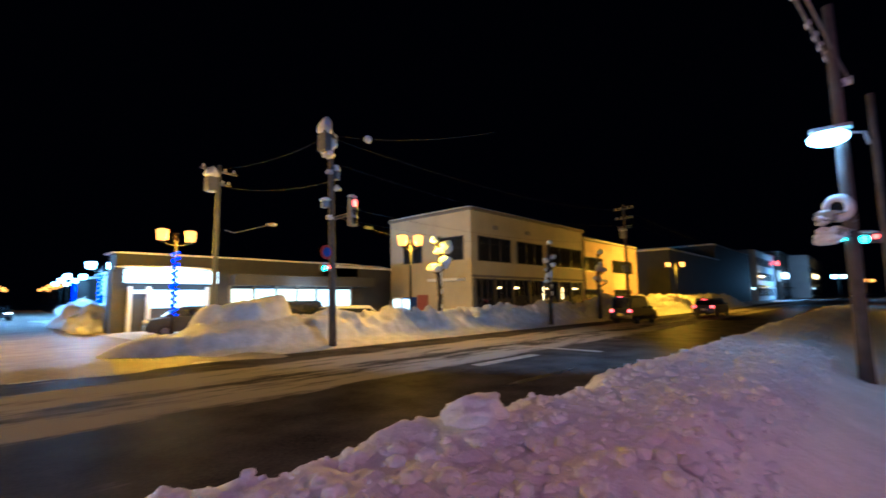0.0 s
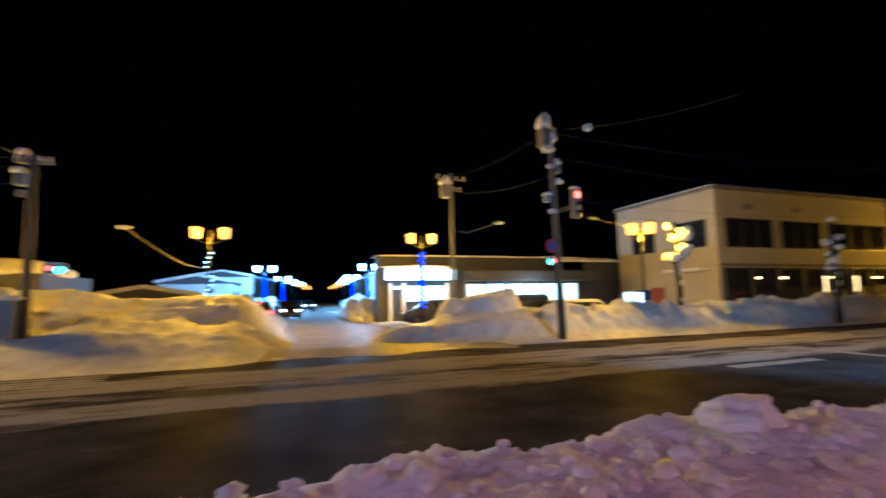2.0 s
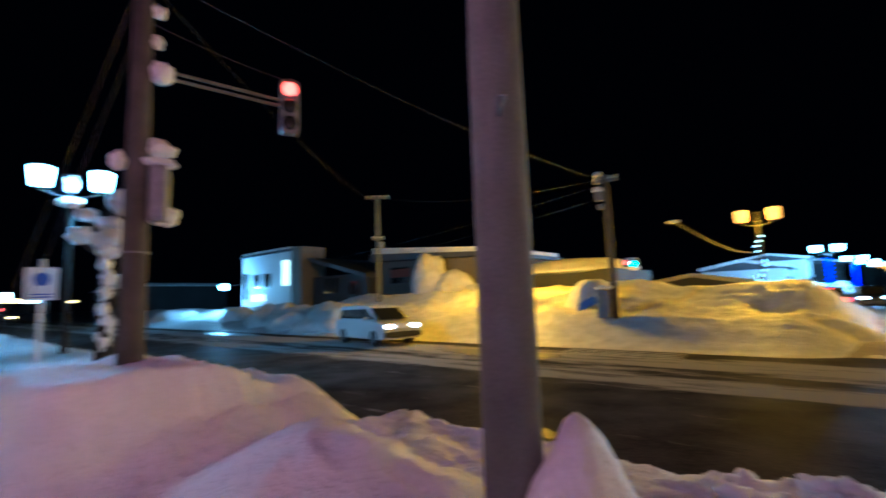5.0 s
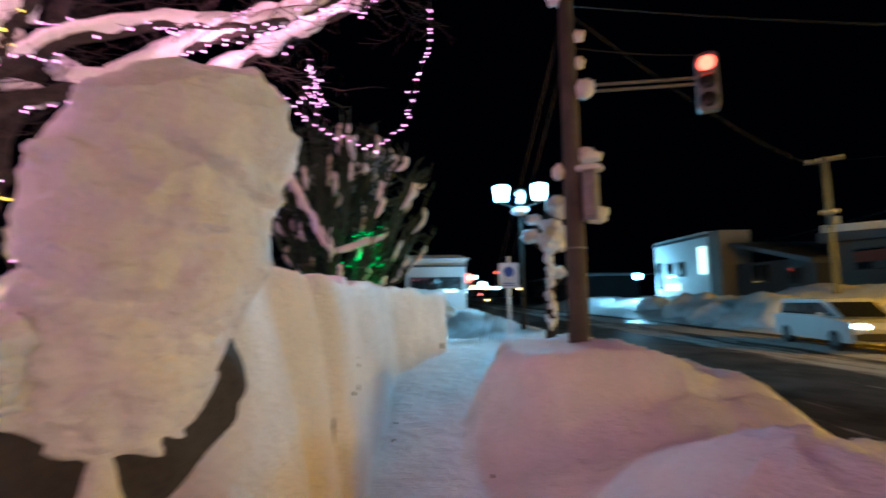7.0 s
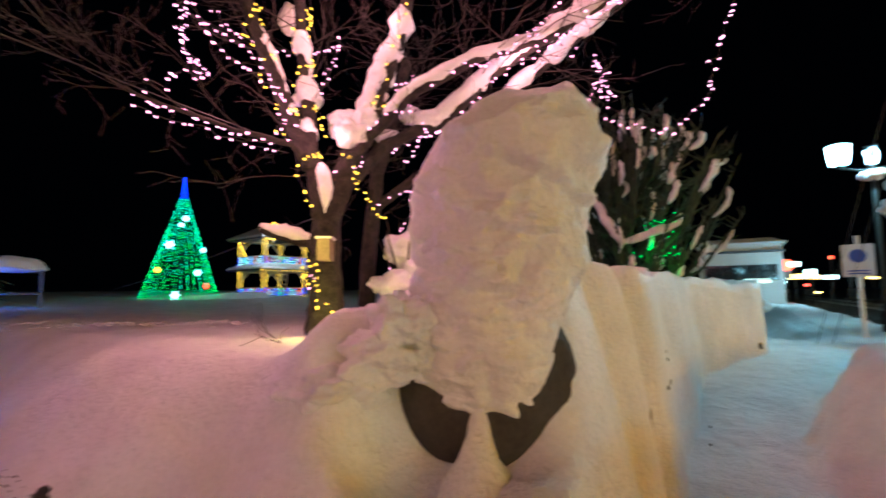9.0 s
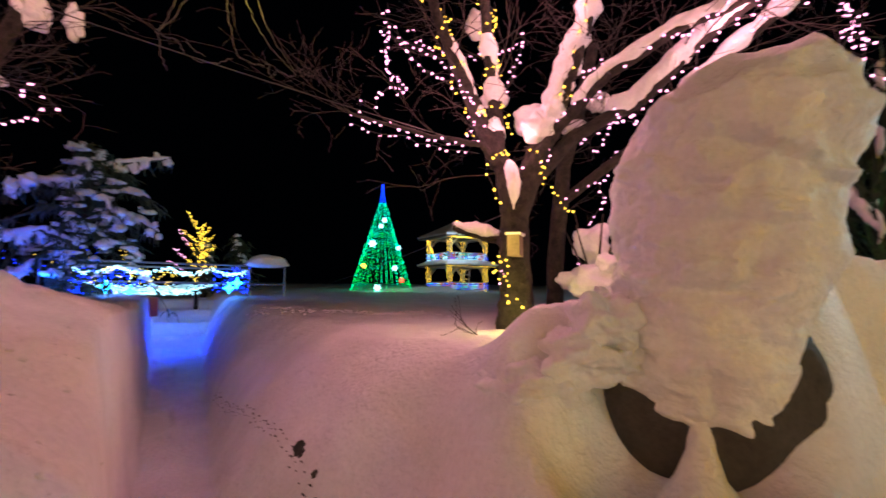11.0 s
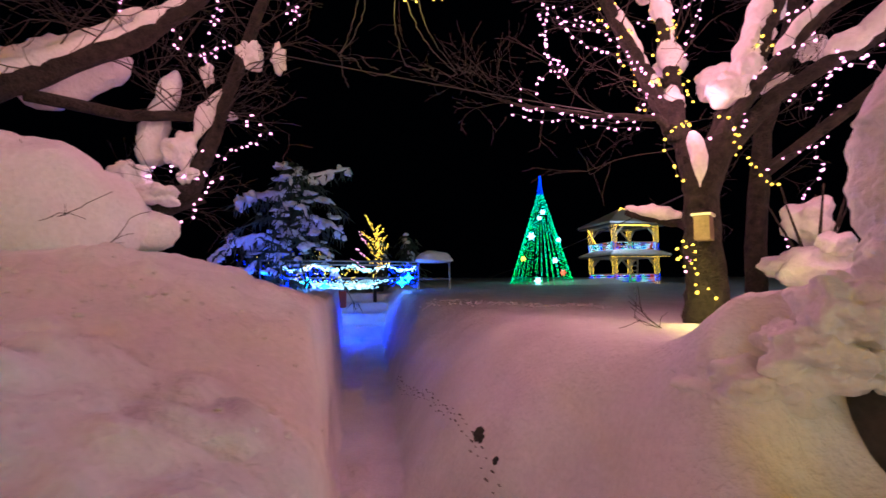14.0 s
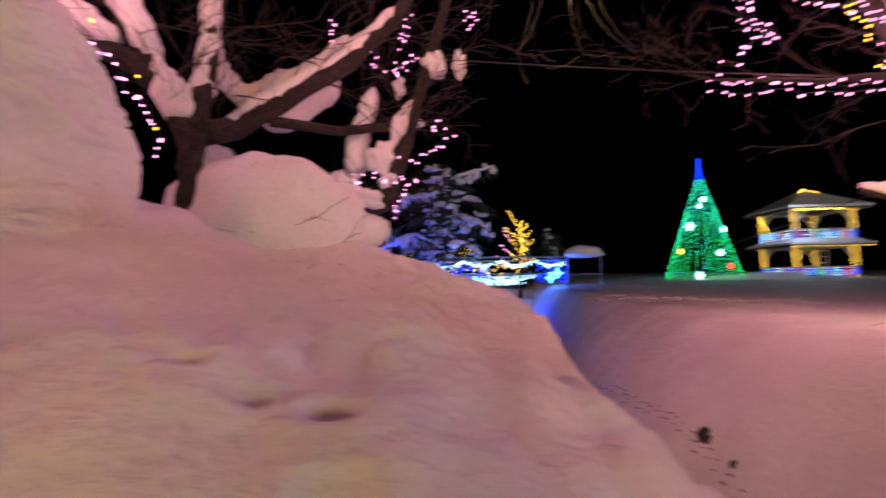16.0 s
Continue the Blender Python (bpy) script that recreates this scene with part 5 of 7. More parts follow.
# ---------------------------------------------------------------- snow-capped monument by the junction
def crusts(u, z):
    """Relief of the monument's cap over its width u and height z: a brow of overhanging snow, pillowy clots below it, one smooth cheek."""
    line = float(np.interp(u, (-0.5, -0.2, 0.0, 0.15, 0.27, 0.45), (2.30, 2.38, 2.34, 2.27, 2.21, 2.15))) + 0.03 * noise.noise((u * 5, 7.1, 0)) + 0.016 * noise.noise((u * 14, 3.3, 0))
    d = z - line
    hold = float(np.interp(u, (-0.5, -0.15, 0.1, 0.4, 0.5), (0.15, 0.55, 1.0, 0.9, 0.4)))
    out = hold * (0.045 * math.exp(-d / 0.14) * min(1.0, d / 0.03) if d > 0 else -0.06 * math.exp(d / 0.09) * min(1.0, -d / 0.02))
    wu, wz = u + 0.06 * noise.noise((u * 4, z * 4, 9.0)), z + 0.05 * noise.noise((u * 4, z * 4, 4.0))
    clots = float(smoothstep(0.34, 0.0, u + 0.12 * noise.noise((u * 3, z * 3, 6.0)))) * float(smoothstep(2.48, 2.25, z))
    out += (0.25 + 0.75 * clots) * (0.10 * (math.hypot(noise.noise((wu * 2.6, wz * 5.2, 2.0)), 0.07) - 0.22) + 0.05 * (math.hypot(noise.noise((wu * 6, wz * 12, 5.0)), 0.08) - 0.2) + 0.010 * noise.noise((wu * 17, wz * 26, 8.0)))
    out += 0.05 * math.exp(-((u - 0.40) / 0.13) ** 2 - ((z - 2.46) / 0.11) ** 2) - 0.05 * math.exp(-((u - 0.45) / 0.12) ** 2 - ((z - 2.27) / 0.06) ** 2)
    return out


def carved(at, stack, seed, label, mat, turn=0.0):
    """A tall lump of snow: stacked radii (height, dx, dy, rx, ry), layered by several snowfalls."""
    n, rows = (230, 240) if seed < 5 else (110, 130)
    hs = [s[0] for s in stack]
    v, f = [], []
    for j in range(rows + 1):
        z = hs[0] + (hs[-1] - hs[0]) * j / rows
        dx, dy, rx, ry = (float(np.interp(z, hs, [s[k] for s in stack])) for k in (1, 2, 3, 4))
        for i in range(n):
            a = math.tau * i / n
            p = Vector((math.cos(a) * 1.3 + seed, math.sin(a) * 1.3, z * 2.0))
            q = Vector((p.x * 1.4, p.y * 1.4, z * 5.5 + 1.5 * noise.noise(p * 0.8)))
            k = 1 + 0.12 * noise.noise(p) + 0.06 * noise.noise(p * 3.1) - (0.075 if seed > 5 else 0.0) * float(smoothstep(0.9, 1.2, z)) * max(0.0, 0.13 - abs(noise.noise(q))) / 0.13 + (0.030 * noise.noise(p * 6) + 0.018 * noise.noise(p * 13)) * (1.0 if seed > 5 else 0.35 + 0.65 * float(smoothstep(1.1, 1.7, z)))
            step = (z * 2.7 + 0.9 * noise.noise(p * 0.7)) % 1.0
            k += (0.19 if seed > 5 else 0.08) * float(smoothstep(1.0, 1.35, z)) * (step ** 2 - 0.33) * max(0.0, noise.noise(p * 0.9 + Vector((4, 1, 7))) + 0.25)
            lay = crusts(dy + ry * math.sin(a), z) * float(smoothstep(-0.2, 0.35, math.cos(a))) if seed < 5 else 0.0
            v.append((dx + (rx * k + lay) * math.cos(a), dy + (ry * k + lay) * math.sin(a), z + 0.06 * noise.noise(p * 1.7)))
    for j in range(rows):
        for i in range(n):
            a, c = j * n + i, j * n + (i + 1) % n
            f.append([a, c, c + n, a + n])
    f += [[i for i in range(n)][::-1], [rows * n + i for i in range(n)]]
    return single("snow_column" if seed < 5 else "snow_mound", Build().add(v, f), mat, at, label, "snow", smooth=True, turn=turn)


# the cap faces the footpath; local x runs away from it, local y along its width
carved((-2.86, -1.45, 0), [(0.83, 0.10, -0.12, 0.05, 0.03), (0.88, 0.10, -0.13, 0.15, 0.16), (1.02, 0.10, -0.16, 0.28, 0.33), (1.22, 0.02, -0.19, 0.41, 0.41), (1.50, 0.02, -0.15, 0.45, 0.45), (1.77, 0.02, -0.06, 0.50, 0.51), (2.05, 0.02, -0.05, 0.50, 0.53), (2.29, 0.02, -0.02, 0.50, 0.55), (2.53, 0.02, 0.04, 0.50, 0.52), (2.71, 0.02, 0.10, 0.44, 0.45), (2.83, 0.02, 0.17, 0.30, 0.29), (2.86, 0.02, 0.17, 0.17, 0.16), (2.90, 0.00, 0.18, 0.03, 0.03)],
       1.0, "tall column of layered snow capping a dark stone", snow, 31.9)
ob = thing("stone_monument", (-2.86, -1.45, 0.0), 31.9, "dark natural stone half buried under a snow cap", "monument stone")
part("stone", Build().lump((0.0, -0.17, 1.10), (0.36, 0.59, 0.72), 5, 0.07, 1.6, seed=8), rock, ob, smooth=True)
part("plinth", Build().box((0.0, -0.05, 0.30), (0.5, 0.8, 0.4), bevel=0.08), rock, ob)
single("snow_tongue", Build().tube([(0.02, 0.0, -0.42), (0.01, 0.01, -0.25), (-0.01, 0.0, -0.12), (-0.02, 0.01, 0.0), (-0.05, 0.01, 0.10), (-0.08, 0.02, 0.2), (-0.12, 0.02, 0.32)], [0.36, 0.22, 0.11, 0.065, 0.05, 0.04, 0.03], 14), snow, (-2.40, -1.44, 0.92), "narrow tongue of snow against a dark stone", "snow", smooth=True, turn=31.9)
for k, (x, y, z, r) in enumerate(((0.26, -0.76, 1.29, (0.25, 0.23, 0.15)), (0.22, -0.63, 1.47, (0.24, 0.18, 0.19)), (0.30, -1.00, 1.13, (0.28, 0.26, 0.15)), (0.24, -0.54, 1.27, (0.14, 0.12, 0.12)))):
    at = pose(-2.86, -1.45, 0.0, 0, 0, 31.9) @ Vector((x, y, z))
    single("snow_lobe", Build().lump((0, 0, 0), r, 5, 0.30, 1.7, seed=60 + k * 1.9, flat=0.15), snow, tuple(at), "rough lobe of snow hanging beside a dark stone", "snow", "lobes round the stone", smooth=True, turn=31.9)
# snow heap at the corner of the park bank
carved((2.75, -2.75, 0), [(1.2, 0, 0, 0.62, 0.6), (1.72, 0, 0, 0.62, 0.58), (1.98, 0.02, 0, 0.80, 0.74), (2.3, 0.05, 0, 0.80, 0.72), (2.8, 0.1, 0, 0.70, 0.6), (3.2, 0.2, 0, 0.5, 0.45), (3.45, 0.25, 0, 0.25, 0.2), (3.5, 0.25, 0, 0.02, 0.02)], 9.0, "tall heap of smooth snow at the path corner", snow)


# ---------------------------------------------------------------- park trees
def limb_points(a, n=4):
    """A polyline with extra points and a little wander."""
    out = []
    for p, q in zip(a, a[1:]):
        for k in range(n):
            j = Vector((random.uniform(-1, 1), random.uniform(-1, 1), random.uniform(-1, 1))) * 0.012
            out.append(Vector(p).lerp(Vector(q), k / n) + (j if k else Vector()))
    return out + [Vector(a[-1])]


def twigs(b, start, way, length, radius, depth, droop=0.1):
    """Thin branching shoots."""
    pts, p, d = [start], start.copy(), way.normalized()
    n = 6
    for k in range(n):
        d = (d + Vector((random.gauss(0, 0.14), random.gauss(0, 0.14), random.gauss(0.02, 0.12) - droop * 0.2))).normalized()
        p = p + d * (length / n)
        pts.append(p.copy())
        if depth and k > 0 and random.random() < 0.75:
            side = (d + Vector((random.gauss(0, 0.7), random.gauss(0, 0.7), random.gauss(0.1, 0.5)))).normalized()
            twigs(b, p.copy(), side, length * random.uniform(0.35, 0.65), radius * 0.55, depth - 1, droop)
    b.tube([tuple(q) for q in pts], [max(0.002, radius * (1 - 0.8 * k / n)) for k in range(n + 1)], 4 if radius < 0.02 else 6)


def bare_tree(base, stems, label, shoots, seed, snow_on):
    """Stems: (points, first radius, last radius). shoots: (how many, longest). snow_on: which stems carry a ridge of snow, and how thick."""
    random.seed(seed)
    o = Vector(base)
    ob = thing("park_tree", base, 0, label, "tree", "lit park trees")
    made = []
    for k, (pts, r0, r1) in enumerate(stems):
        pts = limb_points([Vector(p) - o for p in pts])
        n = len(pts)
        rad = [(r0 + (r1 - r0) * i / (n - 1)) * (1 + 0.10 * noise.noise((i * 0.9, k * 3.1, seed))) for i in range(n)]
        made.append((pts, rad))
        part("trunk" if k == 0 else "limb", Build().tube([tuple(p) for p in pts], rad, 12), bark, ob, smooth=True)
    b = Build()
    for pts, rad in made:
        for q in range(int(shoots[0] * len(pts) / 20)):
            i = random.randrange(len(pts) // 3, len(pts))
            d = pts[min(i + 1, len(pts) - 1)] - pts[max(i - 1, 0)]
            out = (d.normalized() * 0.7 + Vector((random.gauss(0, 1), random.gauss(0, 1), random.gauss(0.15, 0.45)))).normalized()
            twigs(b if (pts[-1] - pts[0]).length > 0.75 else Build(), pts[i].copy(), out, random.uniform(0.45, 1.0) * shoots[1], min(0.0075, rad[i] * 0.25), 2)
    part("brushwood", b, twig_mat, ob, "fine bare twigs", kind="stuff")
    for k, thick, lo, hi in snow_on:
        pts, rad = made[k]
        n = len(pts)
        seq = [i for i in range(n) if lo <= i / (n - 1) <= hi]
        b = Build()
        line, width = [], []
        for i in seq:
            for h in (0, 0.5):
                if i + h > seq[-1]:
                    continue
                a, c = pts[i], pts[min(i + 1, n - 1)]
                p = a.lerp(c, h)
                w = thick * (0.75 + 0.5 * noise.noise((i * 0.8 + h, k * 2.0, seed + 4))) + rad[i] * 0.45
                line.append((p.x, p.y, p.z + rad[i] * 0.75 + w * 0.35))
                width.append(max(0.02, w))
        b.drift(line, width, k * 1.7 + seed)
        part("branch_snow", b, snow, ob, smooth=True)
    return ob, made


def bulb_string(pts, mat, label, gap=0.06, size=0.0125, jitter=0.02, wire=True, group="bulb strings"):
    """A wire with bulbs along points of the world."""
    ob = thing("string_lights", pts[0], 0, label, "string lights", group)
    o = Vector(pts[0])
    wirepts, b = [Vector((0, 0, 0))], Build()
    for p, q in zip(pts, pts[1:]):
        a, c = Vector(p) - o, Vector(q) - o
        n = max(1, int((c - a).length / gap))
        for k in range(n):
            w = a.lerp(c, (k + 1) / n) + Vector((random.gauss(0, jitter), random.gauss(0, jitter), random.gauss(0, jitter)))
            wirepts.append(w)
            b.ball(tuple(w + Vector((0, 0, -0.015))), size * random.uniform(0.8, 1.15), 1)
    if wire:
        part("wire", Build().tube([tuple(w) for w in wirepts], 0.003, 4), cable_mat, ob)
    part("bulb_chain", b, mat, ob, kind="stuff")
    return ob


def spiral(pts, turns, radius, n):
    """Points wound round a polyline."""
    pts = [Vector(p) for p in pts]
    out = []
    for k in range(n + 1):
        s = k / n * (len(pts) - 1)
        i = min(int(s), len(pts) - 2)
        p = pts[i].lerp(pts[i + 1], s - i)
        a = math.tau * turns * k / n
        out.append((p.x + radius * math.cos(a), p.y + radius * math.sin(a), p.z + 0.3 * radius * math.sin(2 * a)))
    return out


main = [(-3.46, -3.62, 0.9), (-3.44, -3.64, 1.32), (-3.47, -3.64, 1.62), (-3.45, -3.65, 1.97), (-3.47, -3.65, 2.37), (-3.57, -3.55, 2.76), (-3.66, -3.45, 3.1), (-3.76, -3.34, 3.48), (-3.84, -3.25, 3.8), (-3.93, -3.12, 4.25), (-4.02, -3.0, 5.0)]
left = [(-3.44, -3.62, 2.25), (-3.40, -3.65, 2.50), (-3.35, -3.71, 2.89), (-3.23, -3.84, 3.24), (-3.13, -3.94, 3.6), (-3.01, -4.06, 4.03), (-2.92, -4.15, 4.35), (-2.78, -4.25, 4.9)]
mid = [(-3.30, -3.72, 2.85), (-3.34, -3.80, 3.56), (-3.30, -3.85, 4.11), (-3.26, -3.88, 4.8)]
trunk2 = [(-4.25, -3.84, 1.0), (-4.29, -3.8, 2.23), (-4.33, -3.73, 3.03), (-4.45, -3.57, 3.74), (-4.53, -3.45, 4.4)]
pinklimb = [(-3.25, -3.76, 2.95), (-3.05, -3.67, 3.03), (-2.67, -3.99, 3.11), (-2.03, -4.39, 3.31), (-1.85, -4.47, 3.40)]
right_a = [(-3.50, -3.55, 2.75), (-3.59, -3.16, 3.2), (-3.86, -2.82, 3.64), (-4.2, -2.23, 3.98), (-4.41, -1.72, 4.07), (-4.6, -1.2, 4.35), (-4.8, -0.6, 4.8)]
right_b = [(-3.50, -3.60, 2.55), (-3.82, -3.21, 3.13), (-4.18, -2.69, 3.43), (-4.48, -2.11, 4.0), (-4.67, -1.57, 4.29), (-4.75, -1.25, 4.64), (-4.85, -0.9, 5.1)]
low_limb = [(-3.48, -3.66, 2.02), (-3.50, -3.95, 2.17), (-3.33, -4.12, 2.22), (-3.18, -4.28, 2.30)]
right_c = [(-4.30, -3.78, 2.6), (-4.75, -2.9, 3.3), (-5.05, -2.0, 4.1), (-5.25, -1.2, 4.7), (-5.3, -0.5, 5.0)]
tree_a, _ = bare_tree((-3.52, -3.57, 0.9), [(main, 0.19, 0.06), (left, 0.11, 0.05), (mid, 0.08, 0.05), (trunk2, 0.10, 0.06), (pinklimb, 0.04, 0.006), (right_a, 0.062, 0.022), (right_b, 0.072, 0.03), (low_limb, 0.06, 0.035), (right_c, 0.06, 0.02)],
                      "bare multi-stemmed park tree with snow on its limbs", (12, 1.15), 3,
                      [(0, 0.10, 0.60, 0.95), (1, 0.035, 0.42, 0.85), (2, 0.06, 0.2, 0.8), (5, 0.05, 0.2, 0.9), (6, 0.08, 0.25, 0.95), (7, 0.045, 0.2, 1.0), (8, 0.08, 0.3, 0.9)])
part("branch_snow", Build().drift([(0.22, 0.07, 1.50), (0.21, 0.08, 1.68), (0.23, 0.06, 1.85), (0.25, 0.04, 1.98)], [0.02, 0.055, 0.075, 0.06], 3.1, rough=0.35), snow, tree_a, smooth=True)
part("branch_snow", Build().lump((0.02, 0.22, 2.30), (0.16, 0.17, 0.13), 4, 0.25, seed=31).lump((-0.05, 0.34, 2.42), (0.11, 0.12, 0.12), 4, 0.25, seed=33).lump((0.20, -0.22, 2.35), (0.12, 0.12, 0.13), 3, 0.3, seed=32), snow, tree_a, smooth=True)
nest = thing("nest_box", (-3.31, -3.49, 2.05), 35, "small pale wooden box fixed to a tree trunk", "nest box")
part("box", Build().box((0, 0, 0), (0.20, 0.12, 0.20)), wood, nest)
part("lid", Build().box((0, 0, 0.11), (0.23, 0.15, 0.02)), plate_white, nest)
random.seed(8)
bulb_string(pinklimb[1:4], bulb_pink, "pink bulbs strung along a drooping limb", 0.06)
bulb_string([(p[0], p[1] - 0.05, p[2] - 0.08) for p in pinklimb[1:4]], bulb_pink, "pink bulbs strung under a limb", 0.09)
bulb_string(spiral(main[5:9], 3, 0.13, 30), bulb_warm, "warm yellow bulbs wound round a tree stem", 0.12)
bulb_string(spiral(left[2:], 4, 0.12, 40), bulb_warm, "warm yellow bulbs wound round a limb", 0.13)
bulb_string(spiral(mid, 4, 0.10, 40), bulb_warm, "warm yellow bulbs wound round an upright limb", 0.10)
bulb_string([(-3.28, -3.66, 1.95), (-3.26, -3.64, 1.75), (-3.28, -3.64, 1.55)], bulb_pink, "pink bulbs bundled on the trunk", 0.06, 0.013, 0.035)
bulb_string([(-3.26, -3.60, 1.98), (-3.22, -3.62, 1.88), (-3.28, -3.58, 1.80)], bulb_warm, "warm bulbs bundled on the trunk", 0.03, 0.013, 0.04)
bulb_string(right_a[1:], bulb_pink, "pink bulbs along a rising limb", 0.07)
bulb_string([(p[0] + 0.05, p[1] + 0.05, p[2] - 0.10) for p in right_b[1:]], bulb_pink, "pink bulbs hanging below a limb", 0.08)
bulb_string([(-5.25, -0.12, 4.9), (-5.25, -0.12, 4.39), (-5.25, -0.26, 3.98), (-5.25, -0.43, 3.43), (-5.22, -0.60, 3.27), (-5.22, -0.83, 3.25), (-5.18, -1.1, 3.33), (-5.13, -1.38, 3.46), (-5.0, -1.6, 3.7)], bulb_pink, "hanging loop of pink bulbs between limbs", 0.07)
bulb_string([(-5.13, -1.41, 4.15), (-5.15, -1.3, 3.95), (-5.12, -1.45, 3.75), (-5.15, -1.25, 3.65), (-5.05, -1.3, 3.6)], bulb_pink, "cluster of pink bulbs in the twigs", 0.05, jitter=0.04)
bulb_string([(-2.34, -4.29, 4.5), (-2.34, -4.29, 4.26), (-2.30, -4.30, 4.0), (-2.37, -4.27, 3.75), (-2.49, -4.2, 3.62), (-2.42, -4.25, 3.6), (-2.1, -4.35, 3.4)], bulb_pink, "pink bulbs hanging from the twigs", 0.05, jitter=0.03)
bulb_string([(-2.4, -4.25, 4.15), (-2.7, -4.1, 4.05), (-3.0, -4.0, 3.85), (-3.1, -3.9, 3.5), (-3.15, -3.85, 3.1)], bulb_pink, "pink bulbs running in to the stems", 0.06)
bulb_string([(-4.0, -2.9, 3.4), (-4.1, -2.6, 3.1), (-4.15, -2.5, 2.75), (-4.0, -2.45, 2.4), (-3.95, -2.5, 2.0), (-3.9, -2.6, 1.6)], bulb_pink, "pink bulbs hanging beside the trunk", 0.06, jitter=0.05)
bulb_string([(-3.20, -3.60, 1.92), (-3.29, -3.52, 1.95), (-3.22, -3.58, 1.86), (-3.25, -3.55, 1.70), (-3.26, -3.54, 1.55), (-3.34, -3.45, 1.55)], bulb_warm, "bundle of warm bulbs at the trunk foot", 0.045, 0.012, 0.03)
bulb_string([(-1.95, -4.75, 5.0), (-1.6, -4.9, 4.62), (-1.2, -4.95, 4.55), (-0.8, -5.0, 4.62), (-0.4, -5.0, 4.8)], bulb_warm, "sagging string of warm bulbs overhead", 0.09)
bulb_string([(-4.0, -4.4, 2.6), (-4.4, -4.4, 2.5), (-4.1, -4.5, 2.3), (-4.4, -4.5, 2.2)], bulb_warm, "warm bulbs behind the trunk", 0.07)

bulb_string(spiral(right_a, 5, 0.09, 60), bulb_pink, "pink bulbs wound round a rising limb", 0.09)
bulb_string(spiral(right_c, 4, 0.10, 50), bulb_pink, "pink bulbs wound round a back limb", 0.10)
bulb_string([(p[0] + 0.10, p[1] + 0.10, p[2] + 0.03) for p in main[6:]], bulb_warm, "warm bulbs running up the main stem", 0.10)
bulb_string([(-3.39, -3.44, 3.02), (-3.48, -3.33, 2.95), (-3.50, -3.32, 2.78), (-3.53, -3.29, 2.68)], bulb_warm, "warm bulbs across the trunk below the fork", 0.07)
bulb_string([(-3.12, -3.70, 2.92), (-3.15, -3.68, 2.78), (-3.17, -3.67, 2.68), (-3.21, -3.64, 2.52), (-3.25, -3.60, 2.48)], bulb_warm, "warm bulbs down the side of the second stem", 0.07)
bulb_string([(-3.2, -3.75, 3.2), (-3.0, -3.85, 3.6), (-2.75, -4.0, 3.75), (-2.5, -4.15, 3.95), (-2.35, -4.25, 4.3)], bulb_pink, "pink bulbs crossing between stems", 0.07)
bulb_string([(-4.2, -2.75, 3.2), (-4.3, -2.5, 3.0), (-4.35, -2.2, 2.6), (-4.3, -2.1, 2.2), (-4.25, -2.2, 1.8)], bulb_pink, "pink bulbs hanging behind the snow column", 0.06, jitter=0.04)
bulb_string([(-2.69, -5.01, 4.69), (-2.73, -4.98, 4.49), (-2.73, -4.99, 4.24), (-2.84, -4.92, 4.07), (-2.94, -4.86, 4.00), (-2.80, -4.95, 4.01), (-2.78, -4.96, 4.13)], bulb_pink, "pink bulbs doubled back on a hanging string", 0.055)
bulb_string([(-2.87, -4.79, 4.68), (-3.01, -4.71, 4.51), (-3.20, -4.59, 4.41), (-3.38, -4.45, 4.32), (-3.66, -4.22, 4.31), (-3.93, -3.97, 4.48)], bulb_pink, "pink bulbs looped between two stems", 0.055)
bulb_string([(-3.07, -4.43, 4.73), (-3.18, -4.35, 4.41), (-3.22, -4.32, 4.17), (-3.28, -4.28, 3.91), (-3.33, -4.24, 3.61)], bulb_warm, "warm bulbs along a slender stem", 0.055)
bulb_string([(-3.53, -4.01, 4.83), (-3.52, -4.02, 4.44), (-3.55, -3.99, 4.13), (-3.59, -3.95, 3.76), (-3.66, -3.89, 3.33)], bulb_warm, "warm bulbs along an upright stem", 0.055)
bulb_string([(-3.76, -3.80, 4.49), (-3.74, -3.81, 4.23), (-3.67, -3.88, 4.02), (-3.59, -3.95, 3.76), (-3.50, -4.03, 3.68)], bulb_pink, "pink bulbs round a snowy fork", 0.055)
bulb_string([(-4.01, -3.29, 3.81), (-4.19, -3.04, 3.95), (-4.39, -2.73, 4.09), (-4.54, -2.46, 4.18), (-4.67, -2.19, 4.33), (-4.80, -1.85, 4.51), (-4.87, -1.62, 4.72)], bulb_pink, "pink bulbs along a snowy limb", 0.055)
bulb_string([(-4.18, -3.23, 2.98), (-4.27, -3.10, 3.29), (-4.37, -2.95, 3.51), (-4.53, -2.68, 3.70), (-4.65, -2.46, 3.98), (-4.71, -2.34, 4.17), (-4.84, -2.03, 4.39)], bulb_pink, "pink bulbs climbing a limb", 0.055)
bulb_string([(-3.96, -3.80, 3.14), (-4.04, -3.71, 2.83), (-4.10, -3.64, 2.64), (-4.20, -3.52, 2.48)], bulb_warm, "warm bulbs behind the trunk fork", 0.055)
bulb_string([(-4.58, -3.36, 3.09), (-4.53, -3.43, 2.88), (-4.58, -3.36, 2.62), (-4.44, -3.55, 2.22), (-4.40, -3.60, 1.96)], bulb_pink, "pink bulbs hanging behind the stone", 0.055)
bulb_string([(-5.49, -1.61, 3.82), (-5.52, -1.48, 4.01), (-5.56, -1.31, 3.88), (-5.53, -1.45, 4.13), (-5.52, -1.50, 4.35), (-5.54, -1.39, 3.99)], bulb_pink, "tangle of pink bulbs in the twigs", 0.055)
